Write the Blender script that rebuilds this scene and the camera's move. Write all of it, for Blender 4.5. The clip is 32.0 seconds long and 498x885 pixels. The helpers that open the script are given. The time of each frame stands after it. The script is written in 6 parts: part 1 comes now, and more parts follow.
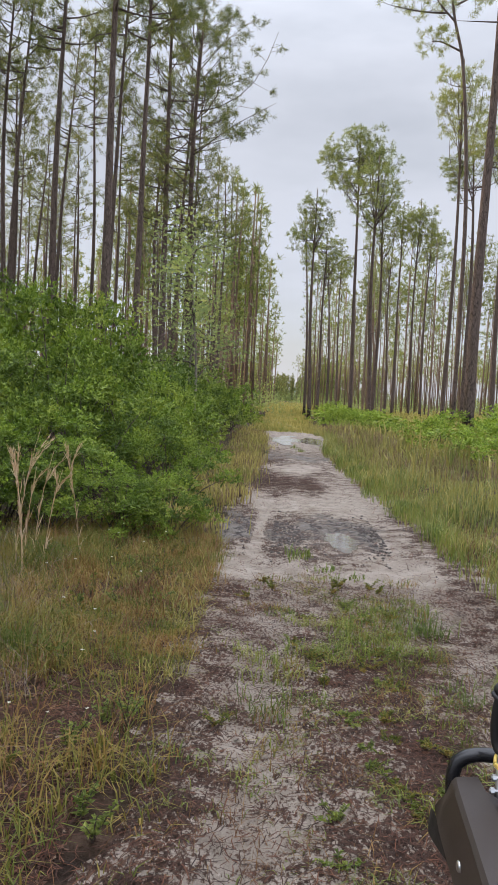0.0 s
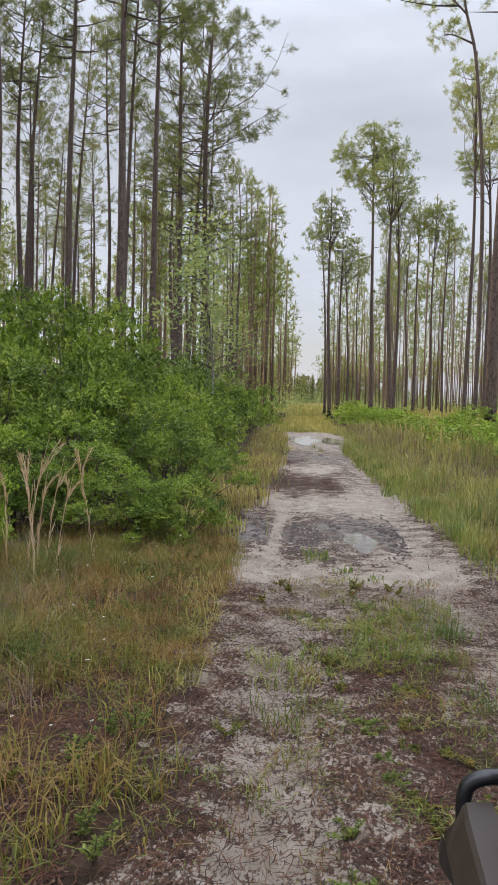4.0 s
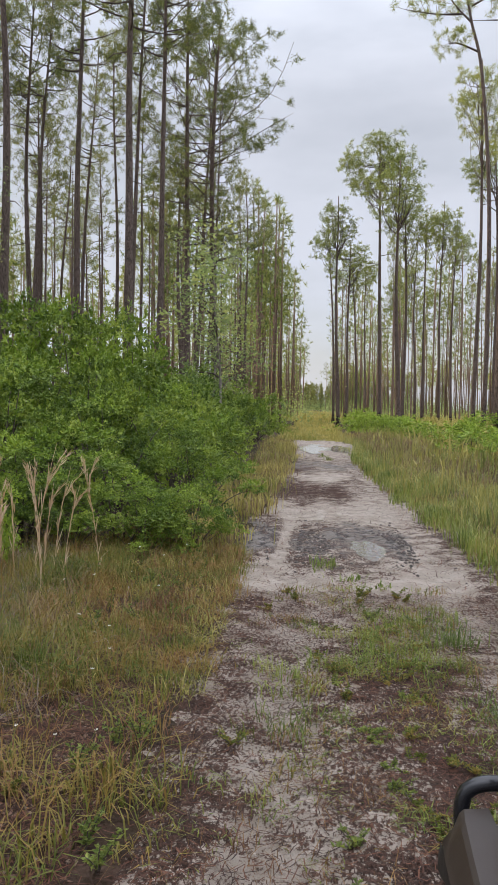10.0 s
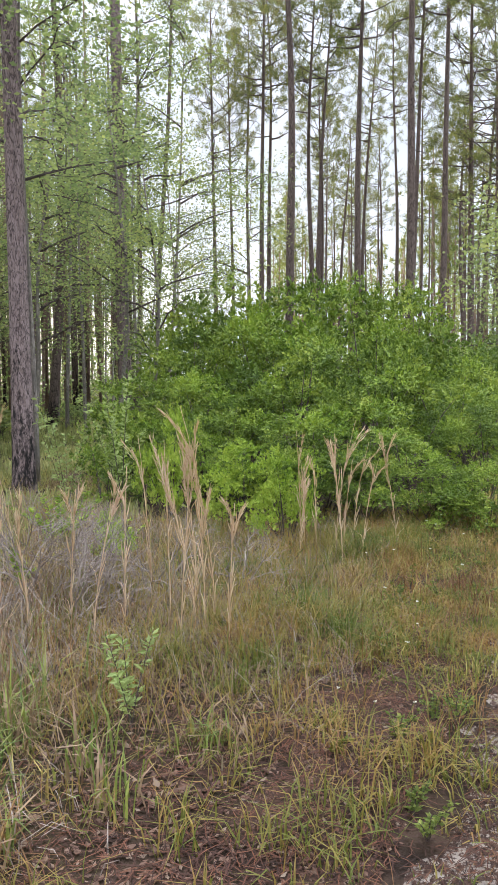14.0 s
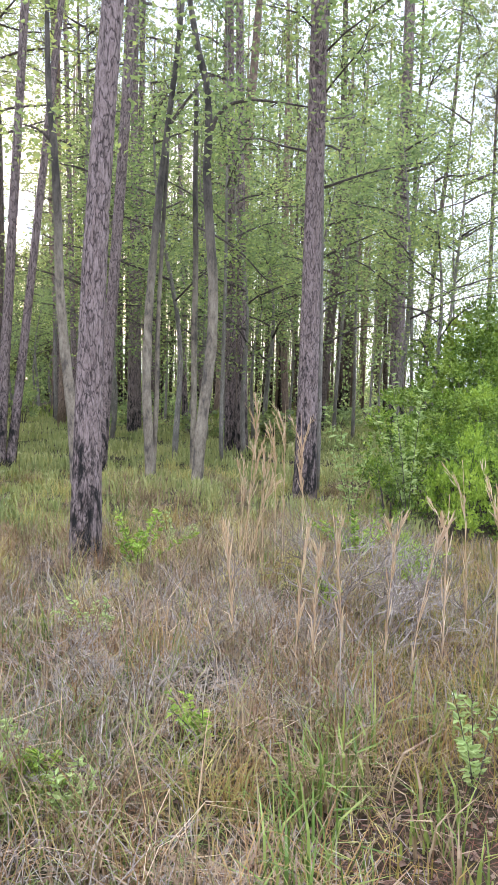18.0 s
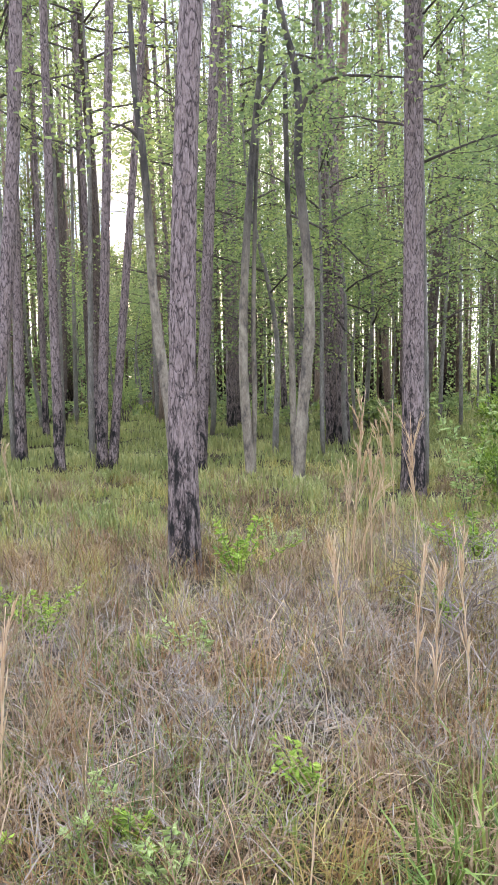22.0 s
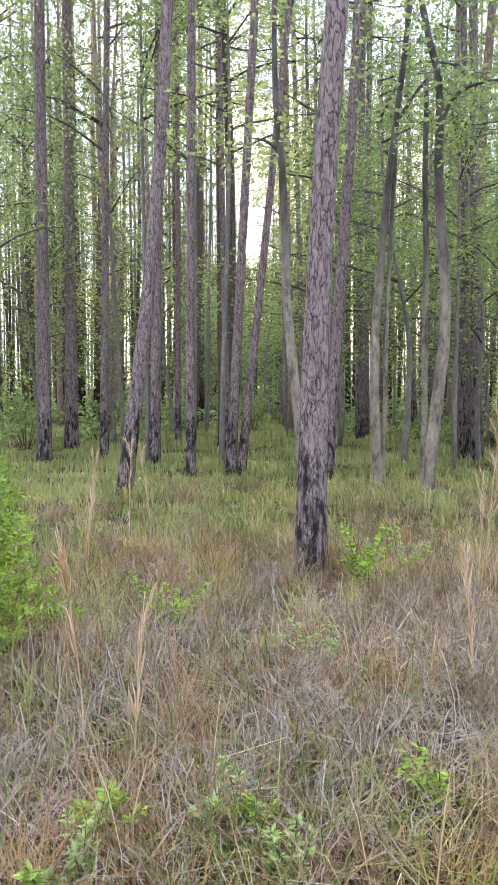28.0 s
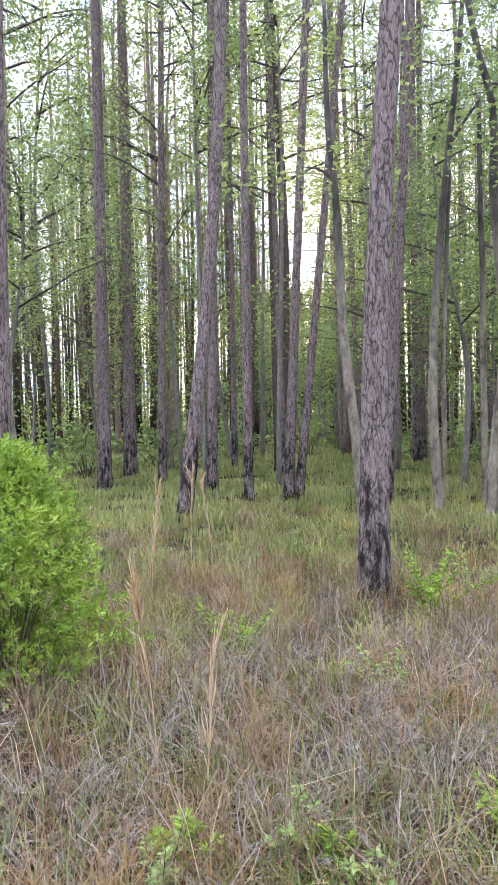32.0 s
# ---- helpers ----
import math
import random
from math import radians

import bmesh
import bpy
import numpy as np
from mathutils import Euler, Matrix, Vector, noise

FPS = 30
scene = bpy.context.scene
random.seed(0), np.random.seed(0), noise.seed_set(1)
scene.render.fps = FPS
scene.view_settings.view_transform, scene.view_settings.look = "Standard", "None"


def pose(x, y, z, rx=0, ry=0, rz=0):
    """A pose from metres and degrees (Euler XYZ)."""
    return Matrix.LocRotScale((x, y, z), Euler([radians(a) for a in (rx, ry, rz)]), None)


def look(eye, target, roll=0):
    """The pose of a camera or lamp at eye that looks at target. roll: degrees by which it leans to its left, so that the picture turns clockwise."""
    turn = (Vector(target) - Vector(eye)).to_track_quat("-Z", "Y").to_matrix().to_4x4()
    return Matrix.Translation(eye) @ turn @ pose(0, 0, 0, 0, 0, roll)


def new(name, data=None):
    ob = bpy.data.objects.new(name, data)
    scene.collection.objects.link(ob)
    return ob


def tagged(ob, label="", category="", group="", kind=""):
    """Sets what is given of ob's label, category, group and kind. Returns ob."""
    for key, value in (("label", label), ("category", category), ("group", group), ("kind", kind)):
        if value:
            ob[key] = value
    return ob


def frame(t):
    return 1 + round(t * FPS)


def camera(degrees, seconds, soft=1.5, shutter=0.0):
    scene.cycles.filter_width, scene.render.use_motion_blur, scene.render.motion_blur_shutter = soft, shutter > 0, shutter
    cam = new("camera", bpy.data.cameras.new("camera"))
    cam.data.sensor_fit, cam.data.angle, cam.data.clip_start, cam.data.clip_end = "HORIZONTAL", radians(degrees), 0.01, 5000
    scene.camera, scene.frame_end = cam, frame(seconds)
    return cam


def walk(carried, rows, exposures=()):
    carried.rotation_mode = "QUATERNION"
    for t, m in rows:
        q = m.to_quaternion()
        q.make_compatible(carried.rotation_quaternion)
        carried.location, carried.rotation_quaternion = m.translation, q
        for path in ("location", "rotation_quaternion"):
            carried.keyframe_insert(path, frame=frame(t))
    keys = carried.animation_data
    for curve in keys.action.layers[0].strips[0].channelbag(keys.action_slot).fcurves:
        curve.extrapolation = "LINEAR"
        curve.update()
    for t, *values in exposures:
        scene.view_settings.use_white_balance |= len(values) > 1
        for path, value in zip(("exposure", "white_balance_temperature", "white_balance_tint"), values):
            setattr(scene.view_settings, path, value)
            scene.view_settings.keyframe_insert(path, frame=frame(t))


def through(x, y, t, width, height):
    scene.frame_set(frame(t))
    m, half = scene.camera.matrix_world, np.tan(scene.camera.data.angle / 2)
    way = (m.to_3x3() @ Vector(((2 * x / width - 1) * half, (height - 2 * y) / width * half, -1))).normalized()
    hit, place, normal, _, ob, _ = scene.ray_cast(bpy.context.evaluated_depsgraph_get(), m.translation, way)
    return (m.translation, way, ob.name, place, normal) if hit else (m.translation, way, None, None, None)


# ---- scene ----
# camera: seconds, place, then yaw to the left of the road, pitch and roll in degrees
cam = camera(37.13, 32.0)
PATH = [
    (0, -0.071, 0.004, 1.590, 2.61, -3.48, 2.85),
    (0.5, -0.080, -0.013, 1.599, 3.45, -3.19, 3.05),
    (1, -0.074, -0.012, 1.594, 4.23, -2.68, 2.56),
    (1.5, -0.050, 0.016, 1.577, 4.09, -1.85, 1.75),
    (2, -0.011, 0.066, 1.583, 3.58, -1.27, 1.23),
    (2.5, 0.002, 0.117, 1.580, 3.39, -1.67, 1.21),
    (3, 0.006, 0.156, 1.572, 3.28, -2.52, 1.21),
    (3.5, 0.016, 0.163, 1.570, 3.78, -3.32, 1.09),
    (5.5, -0.082, 0.010, 1.580, 5.16, -3.48, 1.95),
    (6, -0.060, 0.024, 1.583, 4.48, -3.63, 1.86),
    (6.5, -0.024, 0.062, 1.593, 3.41, -3.61, 1.45),
    (7, 0.016, 0.099, 1.570, 2.92, -3.51, 0.70),
    (7.5, 0.008, 0.097, 1.573, 2.80, -3.17, 0.24),
    (8, -0.002, 0.053, 1.579, 2.69, -2.99, 0.26),
    (8.5, -0.007, 0.010, 1.591, 2.78, -3.31, 0.47),
    (9, 0.000, -0.000, 1.600, 2.90, -3.27, 0.54),
    (9.5, 0.019, 0.062, 1.590, 3.51, -2.85, 0.56),
    (10, 0.029, 0.138, 1.567, 5.00, -2.72, 0.84),
    (10.5, -0.006, 0.158, 1.552, 5.75, -2.60, 1.47),
    (11, -0.021, 0.094, 1.575, 6.30, -2.28, 1.83),
    (11.5, -0.043, 0.024, 1.583, 6.60, -2.03, 1.90),
    (12, -0.050, 0.003, 1.583, 6.37, -2.40, 1.81),
    (12.5, -0.068, 0.019, 1.578, 7.84, -3.07, 1.40),
    (13, -0.060, 0.093, 1.578, 12.00, -3.70, 0.16),
    (13.5, -0.084, 0.079, 1.576, 18.89, -4.25, -0.55),
    (14, -0.128, 0.051, 1.582, 26.22, -4.66, -0.66),
    (14.5, -0.165, 0.045, 1.579, 31.70, -4.98, -0.25),
    (15, -0.230, -0.005, 1.588, 35.48, -5.13, 0.61),
    (15.5, -0.325, -0.063, 1.590, 39.65, -4.89, 0.84),
    (17.5, -0.587, 0.053, 1.633, 42.41, -5.88, 1.85),
    (18, -0.679, 0.066, 1.672, 45.50, -4.52, 1.28),
    (18.5, -0.716, 0.173, 1.686, 49.15, -3.55, 0.49),
    (19, -0.712, 0.266, 1.688, 52.26, -3.13, -0.20),
    (19.5, -0.728, 0.290, 1.688, 53.32, -3.38, -0.11),
    (20, -0.797, 0.270, 1.698, 51.95, -3.69, 0.36),
    (20.5, -0.901, 0.211, 1.709, 50.47, -3.89, 0.33),
    (21, -0.961, 0.198, 1.713, 50.99, -4.39, -0.34),
    (21.5, -0.984, 0.274, 1.726, 52.37, -4.95, -1.04),
    (22, -0.995, 0.352, 1.728, 53.35, -5.27, -1.34),
    (22.5, -0.999, 0.397, 1.720, 54.00, -5.47, -1.45),
    (23, -1.002, 0.420, 1.715, 55.41, -5.84, -1.58),
    (23.5, -1.025, 0.414, 1.707, 57.65, -5.73, -1.51),
    (24, -1.021, 0.368, 1.714, 59.36, -5.30, -1.08),
    (24.5, -1.002, 0.268, 1.706, 60.11, -4.79, -0.25),
    (25, -0.984, 0.167, 1.700, 60.46, -4.79, 0.09),
    (25.5, -0.966, 0.138, 1.689, 60.92, -4.91, 0.15),
    (27.5, -0.986, 0.287, 1.683, 62.97, -4.42, -0.81),
    (28, -0.967, 0.286, 1.683, 63.05, -4.22, -0.18),
    (28.5, -0.941, 0.225, 1.705, 63.91, -3.55, 0.23),
    (29, -0.977, 0.161, 1.715, 65.20, -2.85, -0.03),
    (29.5, -1.001, 0.202, 1.712, 66.38, -2.65, -0.83),
    (30, -0.998, 0.203, 1.702, 67.57, -2.73, -1.36),
    (30.5, -0.961, 0.148, 1.711, 68.60, -2.55, -1.61),
    (31, -0.943, 0.124, 1.714, 68.80, -2.24, -1.57),
    (31.5, -0.948, 0.157, 1.710, 68.07, -1.99, -1.39),
    (32, -0.957, 0.220, 1.703, 67.22, -2.28, -1.32),
]
# seconds, stops, white balance, tint: the picture brightens as it turns into the dark wood
EXPOSURES = [(0.0, 0.0, 7150, 15), (12.5, 0.0, 7150, 15), (13.5, 0.13, 7100, 15), (14.0, 0.68, 6950, 14), (14.5, 0.95, 6900, 14),
             (15.5, 1.0, 6600, 14), (18.0, 1.08, 6450, 14), (25.0, 1.13, 6450, 14), (29.0, 1.0, 6350, 15), (32.0, 1.0, 6300, 15)]
walk(cam, [(t, pose(x, y, z, 90 + p, 0, w) @ pose(0, 0, 0, 0, 0, r)) for t, x, y, z, w, p, r in PATH], EXPOSURES)

# ---- world and sun ----
SUN_LEFT, SUN_UP = 63.0, 10.8
sun_way = Vector((-math.sin(radians(SUN_LEFT)) * math.cos(radians(SUN_UP)),
                  math.cos(radians(SUN_LEFT)) * math.cos(radians(SUN_UP)), math.sin(radians(SUN_UP))))
world = bpy.data.worlds.new("world")
scene.world = world
world.use_nodes = True
wt = world.node_tree
wt.nodes.clear()
w_out = wt.nodes.new("ShaderNodeOutputWorld")
w_bg = wt.nodes.new("ShaderNodeBackground")
w_sky = wt.nodes.new("ShaderNodeTexSky")
w_sky.sky_type = "NISHITA"
w_sky.sun_disc = False
w_sky.sun_elevation = radians(SUN_UP)
w_sky.sun_rotation = radians(-SUN_LEFT)
w_sky.air_density, w_sky.dust_density, w_sky.ozone_density = 1.0, 1.5, 1.0
# thin high cloud over the blue: soft, stretched sideways
w_co = wt.nodes.new("ShaderNodeTexCoord")
w_map = wt.nodes.new("ShaderNodeMapping")
w_map.inputs["Scale"].default_value = (1.6, 1.6, 5.0)
w_no = wt.nodes.new("ShaderNodeTexNoise")
w_no.inputs["Scale"].default_value = 1.4
w_no.inputs["Detail"].default_value = 5.0
w_ra = wt.nodes.new("ShaderNodeValToRGB")
w_ra.color_ramp.elements[0].position, w_ra.color_ramp.elements[0].color = 0.34, (0.6, 0.6, 0.6, 1)
w_ra.color_ramp.elements[1].position, w_ra.color_ramp.elements[1].color = 0.6, (1, 1, 1, 1)
w_mix = wt.nodes.new("ShaderNodeMix")
w_mix.data_type = "RGBA"
# the cloud sheet is far brighter overhead than near the horizon, and glows round the sun
w_sep = wt.nodes.new("ShaderNodeSeparateXYZ")
wt.links.new(w_co.outputs["Generated"], w_sep.inputs[0])
w_up = wt.nodes.new("ShaderNodeMapRange")
w_up.interpolation_type = "SMOOTHSTEP"
for key, val in (("From Min", 0.33), ("From Max", 0.97), ("To Min", 1.0), ("To Max", 5.2)):
    w_up.inputs[key].default_value = val
wt.links.new(w_sep.outputs["Z"], w_up.inputs["Value"])
w_dot = wt.nodes.new("ShaderNodeVectorMath")
w_dot.operation = "DOT_PRODUCT"
w_dot.inputs[1].default_value = sun_way
wt.links.new(w_co.outputs["Generated"], w_dot.inputs[0])
w_near = wt.nodes.new("ShaderNodeMapRange")
w_near.interpolation_type = "SMOOTHERSTEP"
for key, val in (("From Min", 0.975), ("From Max", 1.0), ("To Min", 0.0), ("To Max", 0.25)):
    w_near.inputs[key].default_value = val
wt.links.new(w_dot.outputs["Value"], w_near.inputs["Value"])
w_sum = wt.nodes.new("ShaderNodeMath")
w_sum.operation = "ADD"
w_low = wt.nodes.new("ShaderNodeMapRange")
w_low.interpolation_type = "SMOOTHSTEP"
for key, val in (("From Min", 0.0), ("From Max", 0.4), ("To Min", 0.12), ("To Max", 0.0)):
    w_low.inputs[key].default_value = val
wt.links.new(w_sep.outputs["Z"], w_low.inputs["Value"])
w_hor = wt.nodes.new("ShaderNodeMath")
w_hor.operation = "ADD"
wt.links.new(w_up.outputs["Result"], w_hor.inputs[0])
wt.links.new(w_low.outputs["Result"], w_hor.inputs[1])
wt.links.new(w_hor.outputs[0], w_sum.inputs[0])
wt.links.new(w_near.outputs["Result"], w_sum.inputs[1])
w_cloud = wt.nodes.new("ShaderNodeVectorMath")
w_cloud.operation = "SCALE"
w_cloud.inputs[0].default_value = (5.17, 5.95, 7.2)
wt.links.new(w_sum.outputs[0], w_cloud.inputs["Scale"])
wt.links.new(w_cloud.outputs["Vector"], w_mix.inputs["B"])
wt.links.new(w_co.outputs["Generated"], w_map.inputs["Vector"])
wt.links.new(w_map.outputs["Vector"], w_no.inputs["Vector"])
wt.links.new(w_no.outputs["Fac"], w_ra.inputs["Fac"])
wt.links.new(w_ra.outputs["Color"], w_mix.inputs["Factor"])
wt.links.new(w_sky.outputs["Color"], w_mix.inputs["A"])
wt.links.new(w_mix.outputs["Result"], w_bg.inputs["Color"])
wt.links.new(w_bg.outputs["Background"], w_out.inputs["Surface"])
w_bg.inputs["Strength"].default_value = 0.12

sun_data = bpy.data.lights.new("sun", "SUN")
sun_data.energy, sun_data.angle, sun_data.color = 4.5, radians(3.0), (1.0, 0.84, 0.62)
new("sun", sun_data).matrix_world = look(sun_way * 200, (0, 0, 0))


# ---- materials ----
def material(name):
    m = bpy.data.materials.new(name)
    m.use_nodes = True
    t = m.node_tree
    return m, t, t.nodes["Principled BSDF"], t.nodes["Material Output"]


def node(t, kind, **values):
    n = t.nodes.new(kind)
    for k, v in values.items():
        n.inputs[k.replace("_", " ")].default_value = v
    return n


def ramp(t, source, stops):
    r = t.nodes.new("ShaderNodeValToRGB")
    e = r.color_ramp.elements
    while len(e) < len(stops):
        e.new(0.5)
    for s, (p, c) in zip(e, stops):
        s.position, s.color = p, (*c, 1)
    t.links.new(source, r.inputs["Fac"])
    return r.outputs["Color"]


def mix(t, fac, a, b, mode="MIX"):
    n = t.nodes.new("ShaderNodeMix")
    n.data_type, n.blend_type = "RGBA", mode
    for key, v in (("Factor", fac), ("A", a), ("B", b)):
        if isinstance(v, (int, float)):
            n.inputs[key].default_value = v
        elif isinstance(v, tuple):
            n.inputs[key].default_value = (*v, 1)
        else:
            t.links.new(v, n.inputs[key])
    return n.outputs["Result"]


def noise_fac(t, scale, detail=4.0, stretch=None, rough=0.55):
    co = t.nodes.new("ShaderNodeTexCoord")
    src = co.outputs["Object"]
    if stretch:
        mp = t.nodes.new("ShaderNodeMapping")
        mp.inputs["Scale"].default_value = stretch
        t.links.new(src, mp.inputs["Vector"])
        src = mp.outputs["Vector"]
    n = node(t, "ShaderNodeTexNoise", Scale=scale, Detail=detail, Roughness=rough)
    t.links.new(src, n.inputs["Vector"])
    return n.outputs["Fac"]


def bump(t, bsdf, height, strength, distance=0.02):
    b = node(t, "ShaderNodeBump", Strength=strength, Distance=distance)
    t.links.new(height, b.inputs["Height"])
    t.links.new(b.outputs["Normal"], bsdf.inputs["Normal"])


def math_node(t, op, a, b=0.0, clamp=False):
    n = t.nodes.new("ShaderNodeMath")
    n.operation, n.use_clamp = op, clamp
    for i, v in enumerate((a, b)):
        if isinstance(v, (int, float)):
            n.inputs[i].default_value = v
        else:
            t.links.new(v, n.inputs[i])
    return n.outputs[0]


def leaf_material(name, stops, through=0.4, gloss=0.45, patch=0.0, speck=0.62):
    """Leaves, needles and blades: each its own tint, light passing through."""
    m, t, p, out = material(name)
    geo = t.nodes.new("ShaderNodeNewGeometry")
    info = t.nodes.new("ShaderNodeObjectInfo")
    v = math_node(t, "ADD", math_node(t, "MULTIPLY", geo.outputs["Random Per Island"], 0.8),
                  math_node(t, "MULTIPLY", info.outputs["Random"], 0.2))
    if patch:
        co = t.nodes.new("ShaderNodeTexCoord")
        n = node(t, "ShaderNodeTexNoise", Scale=patch, Detail=2.0)
        t.links.new(co.outputs["Object"], n.inputs["Vector"])
        v = math_node(t, "ADD", math_node(t, "MULTIPLY", v, speck), math_node(t, "SUBTRACT", math_node(t, "MULTIPLY", n.outputs["Fac"], 1.7), 0.33 + 0.5 * speck), True)
    col = ramp(t, v, stops)
    t.links.new(col, p.inputs["Base Color"])
    p.inputs["Roughness"].default_value = gloss
    p.inputs["Specular IOR Level"].default_value = 0.22
    tr = t.nodes.new("ShaderNodeBsdfTranslucent")
    warm = mix(t, 1.0, col, (1.1, 1.12, 0.77), "MULTIPLY")
    t.links.new(warm, tr.inputs["Color"])
    ms = t.nodes.new("ShaderNodeMixShader")
    ms.inputs["Fac"].default_value = through
    t.links.new(p.outputs["BSDF"], ms.inputs[1])
    t.links.new(tr.outputs["BSDF"], ms.inputs[2])
    t.links.new(ms.outputs["Shader"], out.inputs["Surface"])
    return m


def bark_material(name, light, dark, scorch=True, scale=20.0, stretch=(1, 1, 0.3)):
    m, t, p, out = material(name)
    co = t.nodes.new("ShaderNodeTexCoord")
    mp = t.nodes.new("ShaderNodeMapping")
    mp.inputs["Scale"].default_value = stretch
    t.links.new(co.outputs["Object"], mp.inputs["Vector"])
    wob = node(t, "ShaderNodeTexNoise", Scale=9.0, Detail=3.0)
    t.links.new(mp.outputs["Vector"], wob.inputs["Vector"])
    add = mix(t, 0.2, mp.outputs["Vector"], wob.outputs["Color"])
    vo = t.nodes.new("ShaderNodeTexVoronoi")
    vo.feature = "DISTANCE_TO_EDGE"
    vo.inputs["Scale"].default_value = scale
    t.links.new(add, vo.inputs["Vector"])
    cell = t.nodes.new("ShaderNodeTexVoronoi")
    cell.inputs["Scale"].default_value = scale
    t.links.new(add, cell.inputs["Vector"])
    ragged = noise_fac(t, 55.0, 4.0, (1, 1, 0.35), 0.7)
    gap = math_node(t, "ADD", vo.outputs["Distance"], math_node(t, "MULTIPLY", math_node(t, "SUBTRACT", ragged, 0.5), 0.16))
    edge = ramp(t, gap, [(0.0, (0, 0, 0)), (0.04, (0.45, 0.45, 0.45)), (0.10, (1, 1, 1))])
    fade = ramp(t, noise_fac(t, 9.0, 4.0, (1, 1, 0.5), 0.65), [(0.50, (0, 0, 0)), (0.66, (0.7, 0.7, 0.7))])
    edge = math_node(t, "MAXIMUM", edge, fade)
    fine = noise_fac(t, 40.0, 5.0, (1, 1, 0.4))
    big = noise_fac(t, 1.3, 3.0)
    plate = mix(t, fine, tuple(c * 0.6 for c in light), tuple(min(1, c * 1.3) for c in light))
    plate = mix(t, math_node(t, "MULTIPLY", cell.outputs["Color"], 0.5), plate, tuple(c * 0.75 for c in (light[0] * 1.15, light[1], light[2] * 0.9)))
    flake = t.nodes.new("ShaderNodeTexVoronoi")
    flake.inputs["Scale"].default_value = scale * 2.6
    t.links.new(mix(t, 0.25, mp.outputs["Vector"], wob.outputs["Color"]), flake.inputs["Vector"])
    plate = mix(t, ramp(t, flake.outputs["Color"], [(0.2, (0, 0, 0)), (0.8, (0.75, 0.75, 0.75))]), plate, tuple(min(1, c * 1.3) for c in light))
    streak = ramp(t, noise_fac(t, 26.0, 6.0, (1, 1, 0.09), 0.7), [(0.38, (0.6, 0.6, 0.6)), (0.5, (1, 1, 1))])
    col = mix(t, math_node(t, "MULTIPLY", edge, streak), dark, plate)
    col = mix(t, math_node(t, "MULTIPLY", big, 0.35), col, tuple(c * 0.8 for c in light))
    mottle = ramp(t, noise_fac(t, 58.0, 6.0, (1, 1, 0.26), 0.8), [(0.36, (0.38, 0.35, 0.35)), (0.47, (0.78, 0.77, 0.77)), (0.58, (1, 1, 1))])
    col = mix(t, 1.0, col, mottle, "MULTIPLY")
    if scorch:
        sep = t.nodes.new("ShaderNodeSeparateXYZ")
        t.links.new(co.outputs["Object"], sep.inputs[0])
        n2 = noise_fac(t, 1.1, 3.0)
        low = math_node(t, "MULTIPLY", math_node(t, "SUBTRACT", math_node(t, "ADD", 0.1, math_node(t, "MULTIPLY", n2, 3.4)), sep.outputs["Z"]), 0.13)
        low = math_node(t, "MINIMUM", low, 0.105)
        blot = ramp(t, math_node(t, "ADD", noise_fac(t, 13.0, 7.0, (1, 1, 0.3), 0.75), low), [(0.54, (0, 0, 0)), (0.66, (1, 1, 1))])
        col = mix(t, blot, col, (0.018, 0.016, 0.015))
    if not scorch:
        col = mix(t, ramp(t, noise_fac(t, 5.0, 6.0, (1, 1, 0.5), 0.65), [(0.42, (0.75, 0.75, 0.75)), (0.56, (0, 0, 0))]), col, tuple(c * 0.45 for c in light))
    t.links.new(col, p.inputs["Base Color"])
    p.inputs["Roughness"].default_value = 0.9
    p.inputs["Specular IOR Level"].default_value = 0.2
    bump(t, p, math_node(t, "ADD", math_node(t, "MULTIPLY", edge, 0.6), math_node(t, "ADD", math_node(t, "MULTIPLY", fine, 0.35), math_node(t, "MULTIPLY", cell.outputs["Color"], 0.25))), 0.8, 0.014)
    return m


M_PINE = bark_material("pine_bark", (0.30, 0.232, 0.22), (0.03, 0.021, 0.02), stretch=(1, 1, 0.27))
# bark of the farther pines, its colour darkened for the shade on them
M_PINE_FAR = bark_material("pine_bark_shaded", (0.185, 0.14, 0.12), (0.04, 0.03, 0.027), scale=11.0)
# paler copy of the pine bark: sun and distance haze put into its colour
M_PINE_LIT = bark_material("lit_pine_bark", (0.37, 0.265, 0.205), (0.09, 0.06, 0.05), scorch=False, scale=11.0)
M_PALE = bark_material("pale_smooth_bark", (0.34, 0.305, 0.265), (0.17, 0.15, 0.125), scorch=False, scale=24.0, stretch=(1, 1, 0.15))
M_TWIG = bark_material("dark_limb_bark", (0.16, 0.13, 0.115), (0.07, 0.055, 0.05), scorch=False, scale=20.0)


